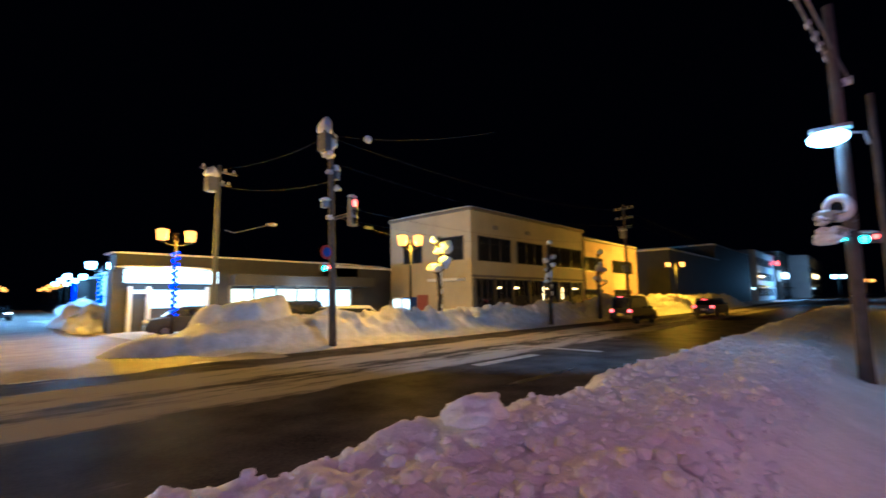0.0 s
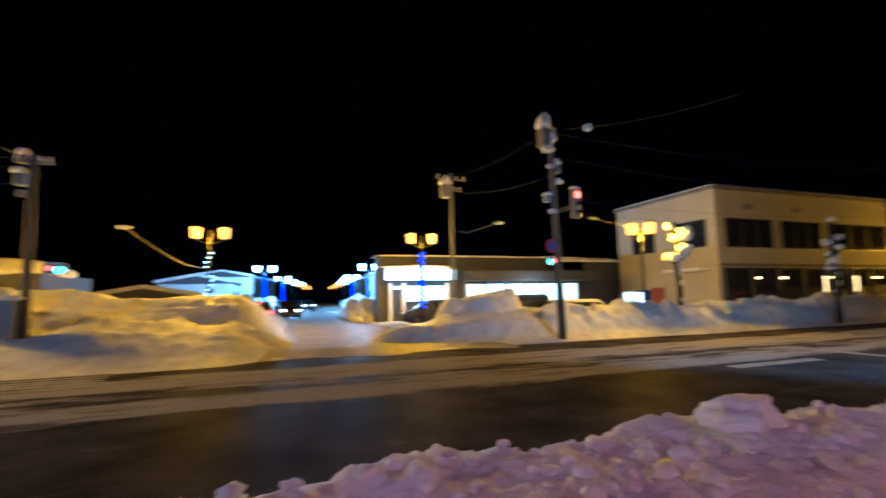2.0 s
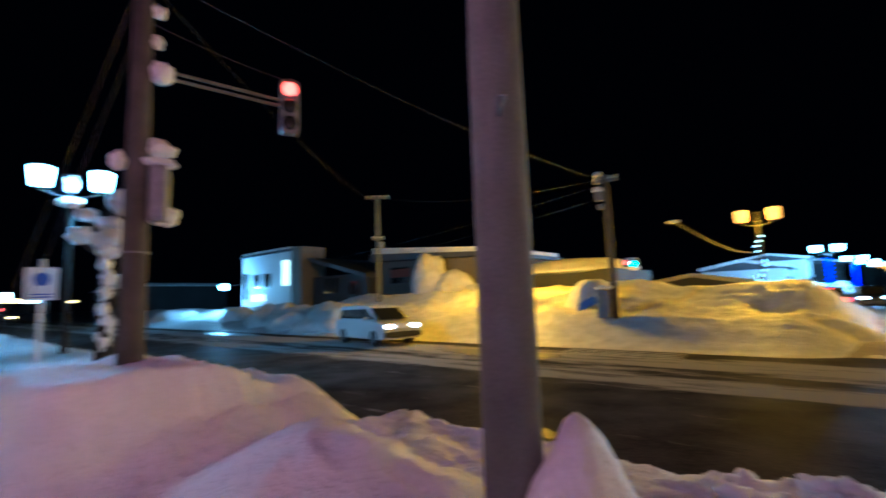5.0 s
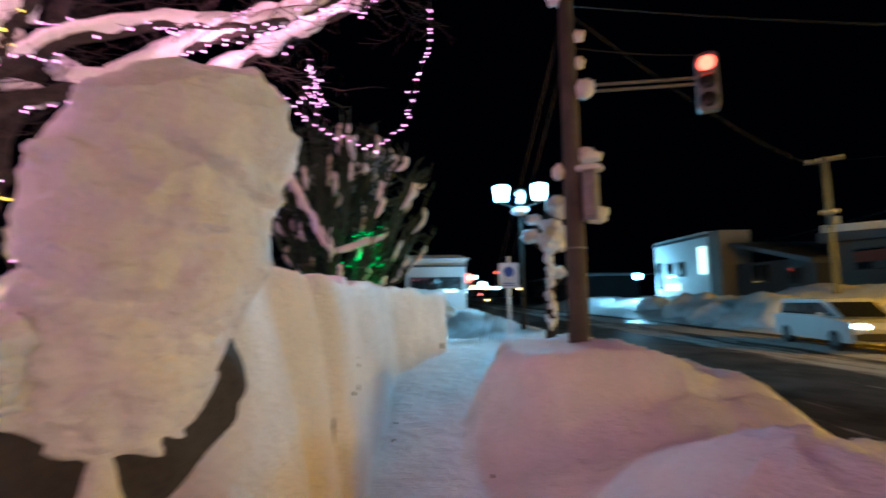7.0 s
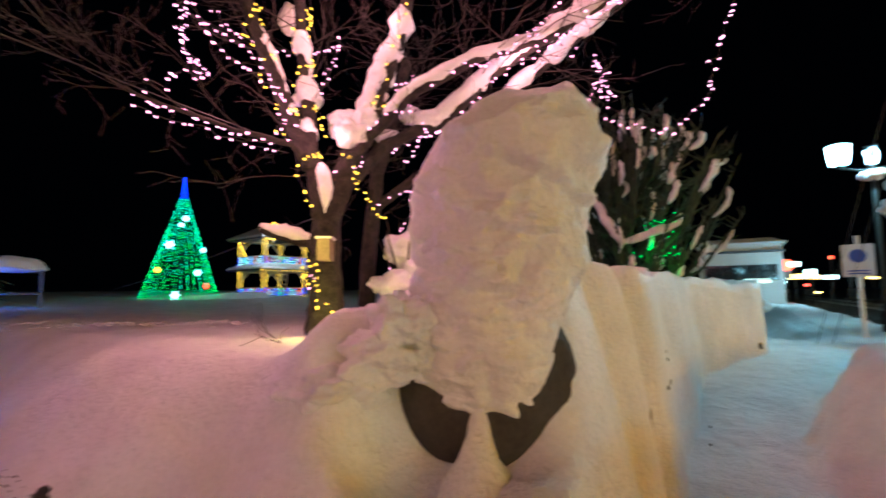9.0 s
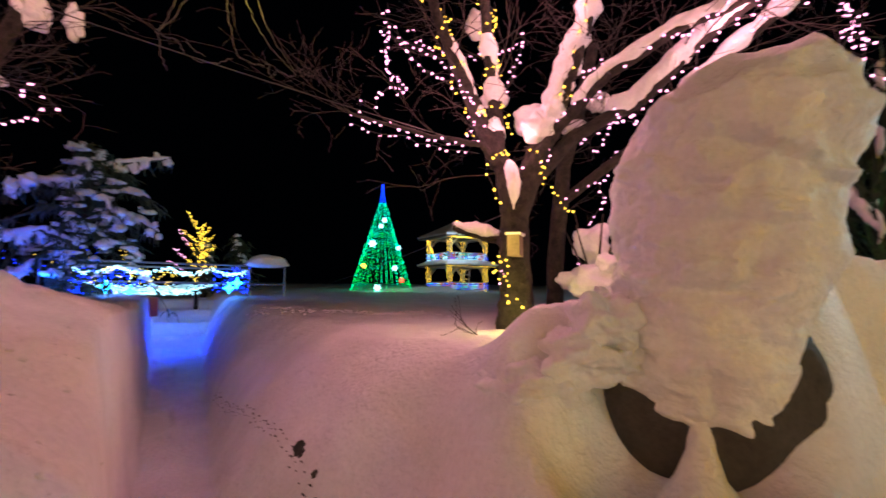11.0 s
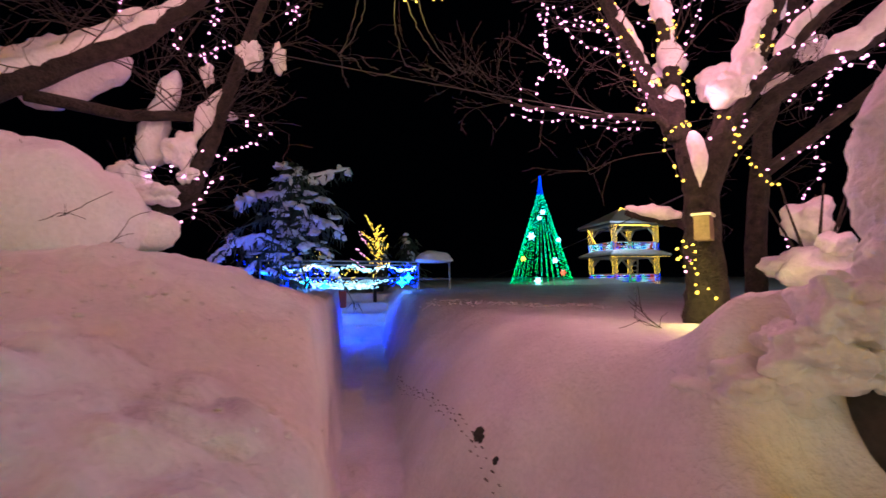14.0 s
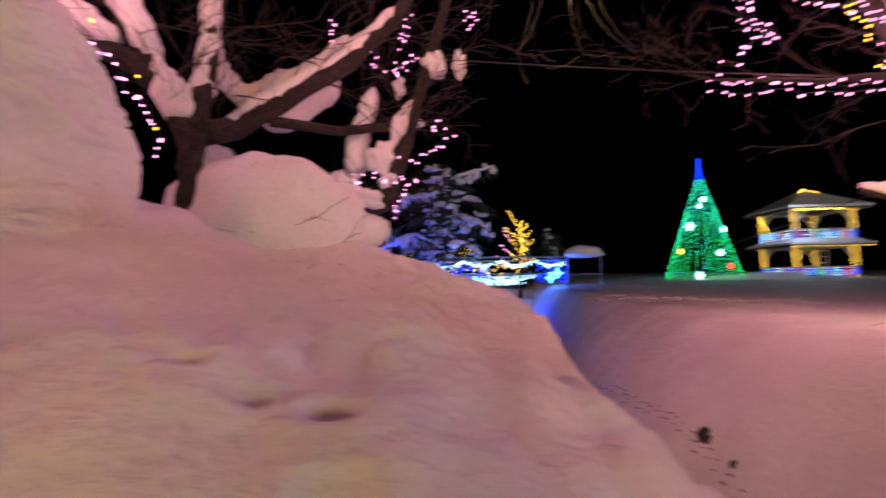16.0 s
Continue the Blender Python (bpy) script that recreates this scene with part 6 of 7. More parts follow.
for x, y, z, r, s in ((-3.78, -3.70, 3.44, (0.22, 0.2, 0.15), 61), (-3.53, -4.01, 3.70, (0.14, 0.13, 0.10), 62), (-4.46, -3.35, 3.69, (0.12, 0.12, 0.11), 63), (-4.40, -3.60, 3.45, (0.2, 0.15, 0.09), 64), (-3.93, -3.54, 3.43, (0.12, 0.12, 0.14), 66), (-3.41, -4.17, 4.60, (0.12, 0.12, 0.16), 67)):
    part("branch_snow", Build().lump((x + 3.52, y + 3.57, z - 0.9), r, 4, 0.22, 1.5, seed=s), snow, tree_a, smooth=True)
part("branch_snow", Build().lump((-0.62, 1.15, 0.95), (0.24, 0.22, 0.30), 4, 0.3, seed=35).lump((-0.60, 1.15, 1.35), (0.15, 0.14, 0.16), 3, 0.3, seed=36), snow, tree_a, smooth=True)

ob = thing("snowy_shrub", (-4.26, -3.29, 1.28), 0, "bare shrub loaded with pink-lit snow behind a stone", "shrub")
random.seed(66)
for k in range(7):
    a = k * 0.9
    part("stem", Build().tube([(0, 0, -0.3), (0.08 * math.cos(a), 0.08 * math.sin(a), 0.5), (0.3 * math.cos(a), 0.3 * math.sin(a), 1.0 + 0.1 * (k % 3))], [0.02, 0.016, 0.006], 6), bark, ob)
for x, y, z, r, s in ((0.02, 0.05, 0.44, (0.25, 0.28, 0.21), 71), (-0.02, -0.03, 0.84, (0.17, 0.18, 0.19), 72), (0.08, 0.22, 0.62, (0.12, 0.12, 0.10), 73), (0.0, -0.28, 0.45, (0.14, 0.16, 0.10), 74)):
    part("branch_snow", Build().lump((x, y, z), r, 4, 0.28, 1.5, seed=s), snow, ob, smooth=True)

# second tree, over the bank on the other side of the park path
t2_main = [(2.30, -4.03, 1.4), (2.29, -4.03, 2.11), (2.26, -4.04, 2.6), (2.44, -3.95, 3.1), (2.62, -3.83, 3.43), (2.8, -3.7, 4.0), (2.95, -3.6, 4.8)]
t2_up = [(2.28, -4.03, 2.45), (2.23, -4.06, 2.92), (2.17, -4.09, 3.48), (2.11, -4.12, 4.06), (2.05, -4.1, 4.9)]
t2_big = [(2.20, -4.05, 2.75), (2.10, -4.42, 2.90), (1.75, -4.59, 3.21), (1.17, -4.74, 3.65), (0.75, -4.79, 4.12), (0.45, -4.81, 4.6), (0.2, -4.85, 5.2)]
t2_right = [(1.07, -5.04, 2.31), (0.84, -5.10, 2.46), (0.71, -5.12, 2.88), (0.62, -5.14, 3.23), (0.51, -5.16, 3.59), (0.38, -5.18, 4.04), (0.27, -5.19, 4.41), (0.19, -5.20, 4.78)]
t2_side = [(1.85, -4.55, 3.02), (1.30, -4.95, 3.05), (0.95, -5.05, 3.12), (0.72, -5.12, 3.20)]
t2_low = [(2.25, -4.05, 2.2), (1.6, -4.75, 2.25), (1.0, -5.06, 2.28), (0.75, -5.10, 2.42)]
t2_left = [(2.44, -3.95, 3.1), (2.95, -3.7, 3.4), (3.4, -3.4, 3.9), (3.7, -3.2, 4.6)]
tree_b, _ = bare_tree((2.30, -4.03, 1.4), [(t2_main, 0.095, 0.06), (t2_up, 0.09, 0.07), (t2_big, 0.105, 0.05), (t2_right, 0.085, 0.045), (t2_side, 0.05, 0.04), (t2_low, 0.06, 0.07), (t2_left, 0.09, 0.05)],
                      "bare park tree bowed under heavy snow", (15, 1.15), 12, [(2, 0.05, 0.1, 0.7), (0, 0.10, 0.35, 0.95), (1, 0.06, 0.2, 0.9), (6, 0.10, 0.1, 0.9)])
for x, y, z, r, s in ((1.78, -4.30, 2.06, (0.80, 0.48, 0.60), 41), (1.26, -4.58, 2.04, (0.44, 0.34, 0.22), 47), (0.39, -5.18, 3.82, (0.12, 0.10, 0.13), 45), (0.12, -5.20, 3.85, (0.065, 0.07, 0.13), 46), (0.74, -5.12, 3.57, (0.055, 0.06, 0.09), 48), (0.93, -5.08, 2.80, (0.12, 0.10, 0.16), 49), (0.85, -5.10, 2.58, (0.09, 0.09, 0.10), 50), (1.06, -4.89, 2.37, (0.16, 0.14, 0.09), 51), (1.28, -4.99, 2.52, (0.15, 0.14, 0.15), 52), (1.27, -4.89, 2.23, (0.16, 0.14, 0.17), 53), (1.43, -4.79, 2.12, (0.11, 0.1, 0.10), 54)):
    part("branch_snow", Build().lump((x - 2.30, y + 4.03, z - 1.4), r, 4, 0.13 if r[0] > 0.2 else 0.36, 1.7, seed=s), snow, tree_b, smooth=True)
for pts, wide in (([(2.94, -4.46, 3.63), (2.79, -4.57, 3.35), (2.62, -4.67, 3.09), (2.50, -4.74, 2.89)], [0.08, 0.13, 0.14, 0.10]), ([(2.52, -4.89, 3.95), (2.47, -4.92, 3.61), (2.29, -5.00, 3.45), (2.04, -5.11, 3.51), (1.71, -5.23, 3.72), (1.44, -5.31, 3.98)], [0.08, 0.13, 0.16, 0.17, 0.14, 0.06]), ([(2.47, -4.64, 2.89), (2.43, -4.66, 2.75), (2.34, -4.71, 2.62), (2.20, -4.77, 2.51)], [0.10, 0.16, 0.20, 0.22]), ([(1.22, -5.16, 2.67), (1.18, -5.17, 2.92), (1.13, -5.18, 3.19), (1.07, -5.20, 3.43), (1.02, -5.21, 3.60)], [0.17, 0.13, 0.11, 0.12, 0.08]), ([(0.81, -5.08, 2.92), (0.75, -5.09, 3.14), (0.67, -5.10, 3.32), (0.60, -5.11, 3.44)], [0.05, 0.08, 0.07, 0.03]), ([(0.74, -5.21, 3.20), (0.60, -5.23, 3.24), (0.49, -5.25, 3.22)], [0.04, 0.08, 0.06]), ([(2.09, -4.84, 3.20), (1.92, -4.92, 3.15), (1.75, -4.99, 3.29), (1.52, -5.07, 3.46), (1.36, -5.12, 3.63)], [0.10, 0.15, 0.18, 0.17, 0.07]), ([(1.78, -4.65, 3.45), (1.51, -4.76, 3.65), (1.21, -4.85, 3.96)], [0.04, 0.08, 0.05])):
    part("branch_snow", Build().drift([Vector(p) - Vector((2.30, -4.03, 1.4)) for p in pts], [0.78 * w for w in wide], wide[0] * 50, rough=0.45), snow, tree_b, smooth=True)
random.seed(9)
bulb_string([(1.27, -4.82, 2.14), (1.18, -4.85, 2.11), (0.96, -4.92, 2.15), (0.81, -4.95, 2.20), (0.74, -4.97, 2.32), (0.68, -4.98, 2.47), (0.59, -4.99, 2.58)], bulb_pink, "pink bulbs along the lowest limb", 0.05)
bulb_string([(1.15, -4.91, 2.46), (1.08, -4.93, 2.61), (0.94, -4.97, 2.63), (0.78, -5.01, 2.56), (0.59, -5.05, 2.61)], bulb_pink, "pink bulbs on a low limb", 0.05, jitter=0.03)
bulb_string([(0.45, -5.12, 3.22), (0.36, -5.13, 3.23), (0.40, -5.12, 3.12), (0.33, -5.13, 3.19), (0.22, -5.14, 3.09), (0.35, -5.13, 2.94), (0.62, -5.09, 2.81), (0.75, -5.07, 2.82)], bulb_pink, "loop of pink bulbs at a branch end", 0.05, jitter=0.02)
bulb_string([(1.06, -5.04, 3.93), (0.92, -5.08, 3.82), (0.79, -5.11, 3.70), (0.65, -5.14, 3.73), (0.72, -5.12, 3.82), (0.56, -5.15, 3.90), (0.66, -5.13, 3.97), (0.71, -5.13, 4.12), (0.64, -5.14, 4.28), (0.63, -5.14, 4.48)], bulb_pink, "tangled pink bulbs among the twigs", 0.045, jitter=0.04)
bulb_string([(0.09, -5.20, 4.46), (0.05, -5.21, 4.35), (-0.02, -5.21, 4.42), (-0.08, -5.21, 4.32), (-0.02, -5.21, 4.22)], bulb_pink, "small cluster of pink bulbs", 0.04, jitter=0.03)
bulb_string([(3.05, -3.5, 3.6), (2.96, -3.52, 3.45), (2.86, -3.6, 3.3), (2.67, -3.7, 3.2), (2.55, -3.8, 2.94), (2.42, -3.86, 2.7), (2.39, -3.85, 2.55)], bulb_pink, "pink bulbs running down a limb", 0.05)
bulb_string([(2.9, -3.6, 3.6), (2.75, -3.65, 3.45), (2.5, -3.78, 3.1), (2.40, -3.85, 2.75)], bulb_warm, "warm bulbs running down a limb", 0.3)
bulb_string([(1.35, -4.9, 4.2), (1.38, -4.9, 3.9), (1.33, -4.9, 3.75)], bulb_pink, "short hanging string of pink bulbs", 0.05)
for x, y, z, n in ((1.45, -3.95, 1.80, 3), (1.2, -4.0, 1.78, 2), (1.6, -3.9, 1.95, 3), (-2.75, -3.3, 1.22, 2)):
    random.seed(int(x * 100))
    b = Build()
    for k in range(n):
        twigs(b, Vector((x, y, z)), Vector((random.gauss(0, 1), random.gauss(0, 0.4), random.uniform(0.15, 0.6))), random.uniform(0.2, 0.45), 0.006, 1)
    single("fallen_twig", b, twig_mat, (0, 0, 0), "forked dry twigs poking out of the snow", "twig", kind="stuff")
for pts, r in (([(1.56, -3.91, 1.83), (1.41, -3.96, 1.86), (1.29, -3.99, 1.82), (1.13, -4.03, 1.80)], 0.006), ([(1.6, -3.9, 1.97), (1.5, -3.93, 1.96), (1.38, -3.97, 1.99)], 0.005)):
    single("fallen_twig", Build().tube(pts, [r, r, r * 0.8, r * 0.4][:len(pts)], 6), twig_mat, (0, 0, 0), "dark bent twig poking out of the snow", "twig", "twigs in snow")

# wire and hanging loops between the trees
cable("festoon_wire", (0.3, -5.1, 3.85), (-2.9, -4.1, 3.2), 0.02, 0.005, "thin wire strung between two trees")
cable("guy_wire", (-3.4, -3.7, 2.4), (-6.2, -15.0, 1.75), 0.05, 0.006, "thin stay wire running to the trunk")
def cord(*pts):
    return single("hanging_vine", Build().tube([tuple(p) for p in limb_points(pts, 5)], 0.004, 5), cord_grey, (0, 0, 0), "limp grey cord looped over a wire", "cord", "hanging cords")


cord((-0.72, -4.95, 4.69), (-0.69, -4.95, 4.33), (-0.60, -4.95, 4.08), (-0.46, -4.95, 3.84), (-0.48, -4.95, 3.67), (-0.54, -4.95, 3.52))
cord((-0.64, -4.95, 4.67), (-0.60, -4.95, 4.26), (-0.49, -4.95, 3.92), (-0.44, -4.95, 3.83))
cord((-0.45, -4.95, 3.83), (-0.60, -4.95, 3.82), (-0.66, -4.95, 3.71), (-0.80, -4.95, 3.67), (-0.95, -4.95, 3.71), (-1.06, -4.95, 3.80))
cord((-0.66, -4.95, 3.85), (-0.73, -4.95, 3.78), (-0.83, -4.95, 3.74))
cord((-1.02, -4.95, 4.76), (-0.99, -4.95, 4.28), (-1.06, -4.95, 3.94), (-1.11, -4.95, 3.82), (-1.24, -4.95, 3.79), (-1.40, -4.95, 3.83))
cord((-1.08, -4.95, 4.78), (-1.15, -4.95, 4.43), (-1.25, -4.95, 4.21), (-1.40, -4.95, 4.01), (-1.59, -4.95, 3.86), (-1.66, -4.95, 3.81), (-1.60, -4.95, 3.76), (-1.46, -4.95, 3.80))
cord((-1.18, -4.95, 4.80), (-1.30, -4.95, 4.34), (-1.46, -4.95, 4.04), (-1.64, -4.95, 3.84))
cord((-1.40, -4.95, 3.83), (-1.38, -4.95, 3.75), (-1.43, -4.95, 3.71), (-1.46, -4.95, 3.78))


# ---------------------------------------------------------------- conifers
def conifer(at, height, spread, label, seed, snowy, n=70, droop=0.5, shape=0.75, load=1.0):
    random.seed(seed)
    ob = thing("conifer", at, 0, label, "conifer", "conifers")
    part("trunk", Build().tube([(0, 0, -0.5), (0, 0, height * 0.5), (0, 0, height)], [0.16, 0.1, 0.02], 8), bark, ob)
    green, white = Build(), Build()
    for k in range(n):
        s = (k + 0.5) / n
        z, reach = height * (0.12 + 0.86 * s), spread * (1 - s) ** shape * random.uniform(0.6, 1.1) + 0.12
        a = k * 2.4 + random.gauss(0, 0.3)
        tip = Vector((math.cos(a) * reach, math.sin(a) * reach, z - droop * reach * random.uniform(0.3, 1.0)))
        root = Vector((0, 0, z))
        pts = [root.lerp(tip, q / 5) + Vector((0, 0, 0.25 * reach * math.sin(math.pi * q / 5))) for q in range(6)]
        green.tube([tuple(p) for p in pts], [0.03, 0.05, 0.06, 0.06, 0.05, 0.01], 5)
        for q in range(10):
            c = pts[2 + q % 4] + Vector((random.gauss(0, 0.12), random.gauss(0, 0.12), random.gauss(-0.08, 0.07)))
            e = c + Vector((random.gauss(0, 0.16), random.gauss(0, 0.16), -0.18)) + (tip - root).normalized() * 0.12
            green.tube([tuple(c), tuple(c.lerp(e, 0.5) + Vector((0, 0, 0.02))), tuple(e)], [0.015, 0.035, 0.004], 4)
        if random.random() < snowy:
            m = random.choice((2, 3, 3, 4))
            white.lump(tuple(pts[m] + Vector((0, 0, 0.07))), ((0.10 + 0.12 * reach) * load, (0.09 + 0.06 * reach) * load, 0.085 * load), 2, 0.35, 1.8, seed=k, flat=0.3)
            white.tube([tuple(p + Vector((0, 0, 0.06))) for p in pts[1:5]], [0.03, 0.06, 0.07, 0.03], 6)
    part("foliage", green, needles, ob, kind="stuff")
    part("branch_snow", white, snow, ob, smooth=True, kind="stuff")
    return ob


def weeping_conifer(at, height, spread, label, seed, heavy=()):
    """An uneven old conifer: arching boughs with hanging ends, snow caught in clumps on them."""
    random.seed(seed)
    ob = thing("conifer", at, 0, label, "conifer", "conifers")
    part("trunk", Build().tube([(0, 0, -0.5), (0.08, 0, height * 0.5), (-0.05, 0, height * 0.8), (0, 0, height)], [0.16, 0.1, 0.05, 0.02], 8), bark, ob)
    green, white = Build(), Build()
    for k in range(54):
        s = (k + 0.5) / 54
        z = height * (0.10 + 0.88 * s)
        reach = (spread * (0.55 + 0.45 * (1 - s)) * random.choice((0.25, 0.45, 0.7, 0.95, 1.05)) if s < 0.88 else 0.25) + 0.1
        a = k * 2.4 + random.gauss(0, 0.5)
        out = Vector((math.cos(a), math.sin(a), 0))
        lift, fall = random.uniform(0.05, 0.4), random.uniform(0.15, 0.6)
        pts = [Vector((0, 0, z)) + out * reach * q / 6 + Vector((random.gauss(0, 0.03), random.gauss(0, 0.03), reach * (lift * math.sin(math.pi * q / 6) - fall * (q / 6) ** 2.5))) for q in range(7)]
        green.tube([tuple(p) for p in pts], [0.035, 0.035, 0.03, 0.03, 0.025, 0.02, 0.006], 5)
        for q in range(int(10 + 20 * reach)):
            c = pts[random.randrange(1, 7)] + Vector((random.gauss(0, 0.07), random.gauss(0, 0.07), random.gauss(0, 0.03)))
            e = c + out * random.uniform(0, 0.15) + Vector((random.gauss(0, 0.12), random.gauss(0, 0.12), -random.uniform(0.1, 0.4)))
            green.tube([tuple(c), tuple(c.lerp(e, 0.5) + Vector((0, 0, 0.03))), tuple(e)], [0.008, 0.018, 0.002], 4)
            if random.random() < 0.10 and c.z > 0.9:
                r = random.uniform(0.05, 0.14)
                white.lump(tuple(c.lerp(e, random.random()) + Vector((0, 0, 0.03))), (r * random.uniform(0.9, 1.6), r * random.uniform(0.9, 1.6), r * random.uniform(0.5, 0.9)), 3, 0.45, 1.6, seed=k * 3 + q, flat=0.4)
        if random.random() < 0.4 and z > 1.0:
            m = random.randrange(2, 5)
            w = random.uniform(0.04, 0.08)
            white.drift([tuple(p + Vector((0, 0, 0.05))) for p in pts[m:m + 3]], [w * 0.5, w * 1.2, w * 0.6], k * 1.3)
    if heavy:
        for run, wide in heavy:
            green.tube(run, [0.05, 0.05, 0.04, 0.02][:len(run)], 6)
            white.drift([(x, y, z + 0.05) for x, y, z in run], [0.5 * w for w in wide], 2.0)
            for q in range(16):
                i = random.randrange(len(run) - 1)
                c = Vector(run[i]).lerp(Vector(run[i + 1]), random.random())
                w = wide[i] * random.uniform(0.5, 1.0)
                white.lump((c.x + random.gauss(0, 0.05), c.y + random.gauss(0, 0.12), c.z + random.gauss(-0.03, 0.10)), (w * 0.9, w * 0.8, w * random.uniform(0.6, 1.1)), 3, 0.45, 1.6, seed=q * 1.3 + wide[0] * 70)
                for h in range(3):
                    e = c + Vector((random.gauss(0, 0.15), random.gauss(0, 0.15), -random.uniform(0.15, 0.5)))
                    green.tube([tuple(c), tuple(c.lerp(e, 0.5) + Vector((0, 0, 0.04))), tuple(e)], [0.015, 0.03, 0.003], 4)
    part("foliage", green, needles, ob, kind="stuff")
    part("branch_snow", white, snow, ob, smooth=True, kind="stuff")
    return ob


weeping_conifer((0.2, -14.6, 0.9), 4.3, 2.0, "uneven snow-flecked conifer lit blue from below", 4,
                heavy=(([(0.1, -0.1, 3.55), (-0.5, -0.12, 3.85), (-1.1, -0.1, 4.0), (-1.7, -0.08, 4.18)], [0.10, 0.15, 0.13, 0.06]), ([(0.0, 0.0, 2.9), (0.5, 0.1, 3.2), (1.0, 0.1, 3.15), (1.5, 0.15, 2.9)], [0.09, 0.16, 0.18, 0.10]), ([(0.0, 0.1, 2.3), (-0.6, 0.25, 2.55), (-1.1, 0.3, 2.4), (-1.5, 0.3, 2.1)], [0.10, 0.17, 0.15, 0.08]), ([(0.1, 0.1, 1.7), (0.8, 0.3, 2.0), (1.5, 0.3, 1.8), (2.0, 0.3, 1.4)], [0.08, 0.15, 0.15, 0.08])))
conifer((-4.6, -20.5, 1.2), 2.5, 0.8, "small dark bare conifer in the park", 6, 0.25, 30)
conifer((-3.3, -20.0, 1.2), 2.3, 0.4, "slim dark conifer in the park", 7, 0.2, 24)


def wrapped_tree(at, height, spread, label, seed):
    """A tree with steep limbs tied up for winter, each streaked with snow."""
    random.seed(seed)
    ob = thing("wrapped_tree", at, 0, label, "tree", "trees along the footpath")
    dark, white, green = Build(), Build(), Build()
    part("trunk", Build().tube([(0, 0, -0.6), (0, 0, 0.6), (0.05, 0, height * 0.5)], [0.2, 0.16, 0.09], 10), bark, ob)
    for k in range(170):
        a, t = k * 2.4, random.random()
        r = spread * (0.2 + 0.8 * t)
        z0 = height * random.uniform(0.02, 0.6)
        z1 = min(height * (1.05 - 0.35 * t), z0 + height * random.uniform(0.2, 0.45))
        out = Vector((math.cos(a), math.sin(a), 0))
        p0, p3 = out * r * 0.3 + Vector((0, 0, z0)), out * r * (1.08 - 0.4 * z1 / height) + Vector((0, 0, z1))
        pts = [p0, p0.lerp(p3, 0.35) + out * 0.16 - Vector((0, 0, 0.12)), p0.lerp(p3, 0.7) + out * 0.10, p3]
        dark.tube([tuple(p) for p in pts], [0.022, 0.03, 0.025, 0.006], 5)
        for q in range(14):
            c = pts[1].lerp(pts[3], random.random())
            dark.tube([tuple(c), tuple(c + Vector((random.gauss(0, 0.13), random.gauss(0, 0.13), random.uniform(0.08, 0.26))))], [0.018, 0.003], 3)
        if random.random() < 0.62:
            s = random.uniform(0.0, 0.6)
            e = min(1.0, s + random.uniform(0.18, 0.5))
            w, bow = random.uniform(0.03, 0.06), random.uniform(0.02, 0.12)
            side = Vector((-out.y, out.x, 0)) * random.uniform(-0.09, 0.09)
            run = [pts[1].lerp(pts[3], s + (e - s) * h) + out * (0.05 + bow * math.sin(math.pi * h)) + Vector((0, 0, 0.03)) + side * math.sin(3.0 * h) for h in (0, 0.2, 0.4, 0.6, 0.8, 1.0)]
            white.tube([tuple(p) for p in run], [w * u * random.uniform(0.75, 1.2) for u in (0.3, 0.9, 1.1, 0.8, 1.0, 0.25)], 7)
    for pts, radii in (([(1.09, 0.22, 1.15), (1.15, -0.06, 1.67), (1.25, -0.42, 2.33), (1.33, -0.69, 2.7)], [0.05, 0.085, 0.075, 0.03]),
                       ([(1.09, 0.22, 1.2), (1.0, 0.68, 1.35), (0.95, 1.11, 1.5)], [0.05, 0.08, 0.04])):
        run = limb_points(pts, 4)
        fat = np.interp(np.linspace(0, 1, len(run)), np.linspace(0, 1, len(radii)), radii)
        dark.tube([tuple(p) for p in run], [0.6 * r for r in fat], 6)
        white.drift([tuple(p + Vector((0.03, random.uniform(-0.03, 0.03), 0.04))) for p in run], [r * random.uniform(0.7, 1.25) for r in fat], 3.0)
    part("foliage", dark, needles, ob, kind="stuff")
    part("limb_snow", white, snow, ob, smooth=True, kind="stuff")
    return ob


wrapped_tree((-9.4, -2.0, 1.2), 4.1, 2.45, "dark evergreen with steep limbs streaked by snow", 14)
lamp("green_string_light", -8.75, -1.35, 2.3, 5, (0.02, 1.0, 0.12), 0.1)
random.seed(15)
bulb_string([(-8.45, -1.6, 2.2), (-8.35, -1.3, 2.3), (-8.4, -1.0, 2.2), (-8.35, -1.1, 2.45), (-8.4, -1.4, 2.6), (-8.35, -1.0, 2.9)], bulb_green, "green bulbs glowing inside an evergreen", 0.06, 0.012, 0.06)


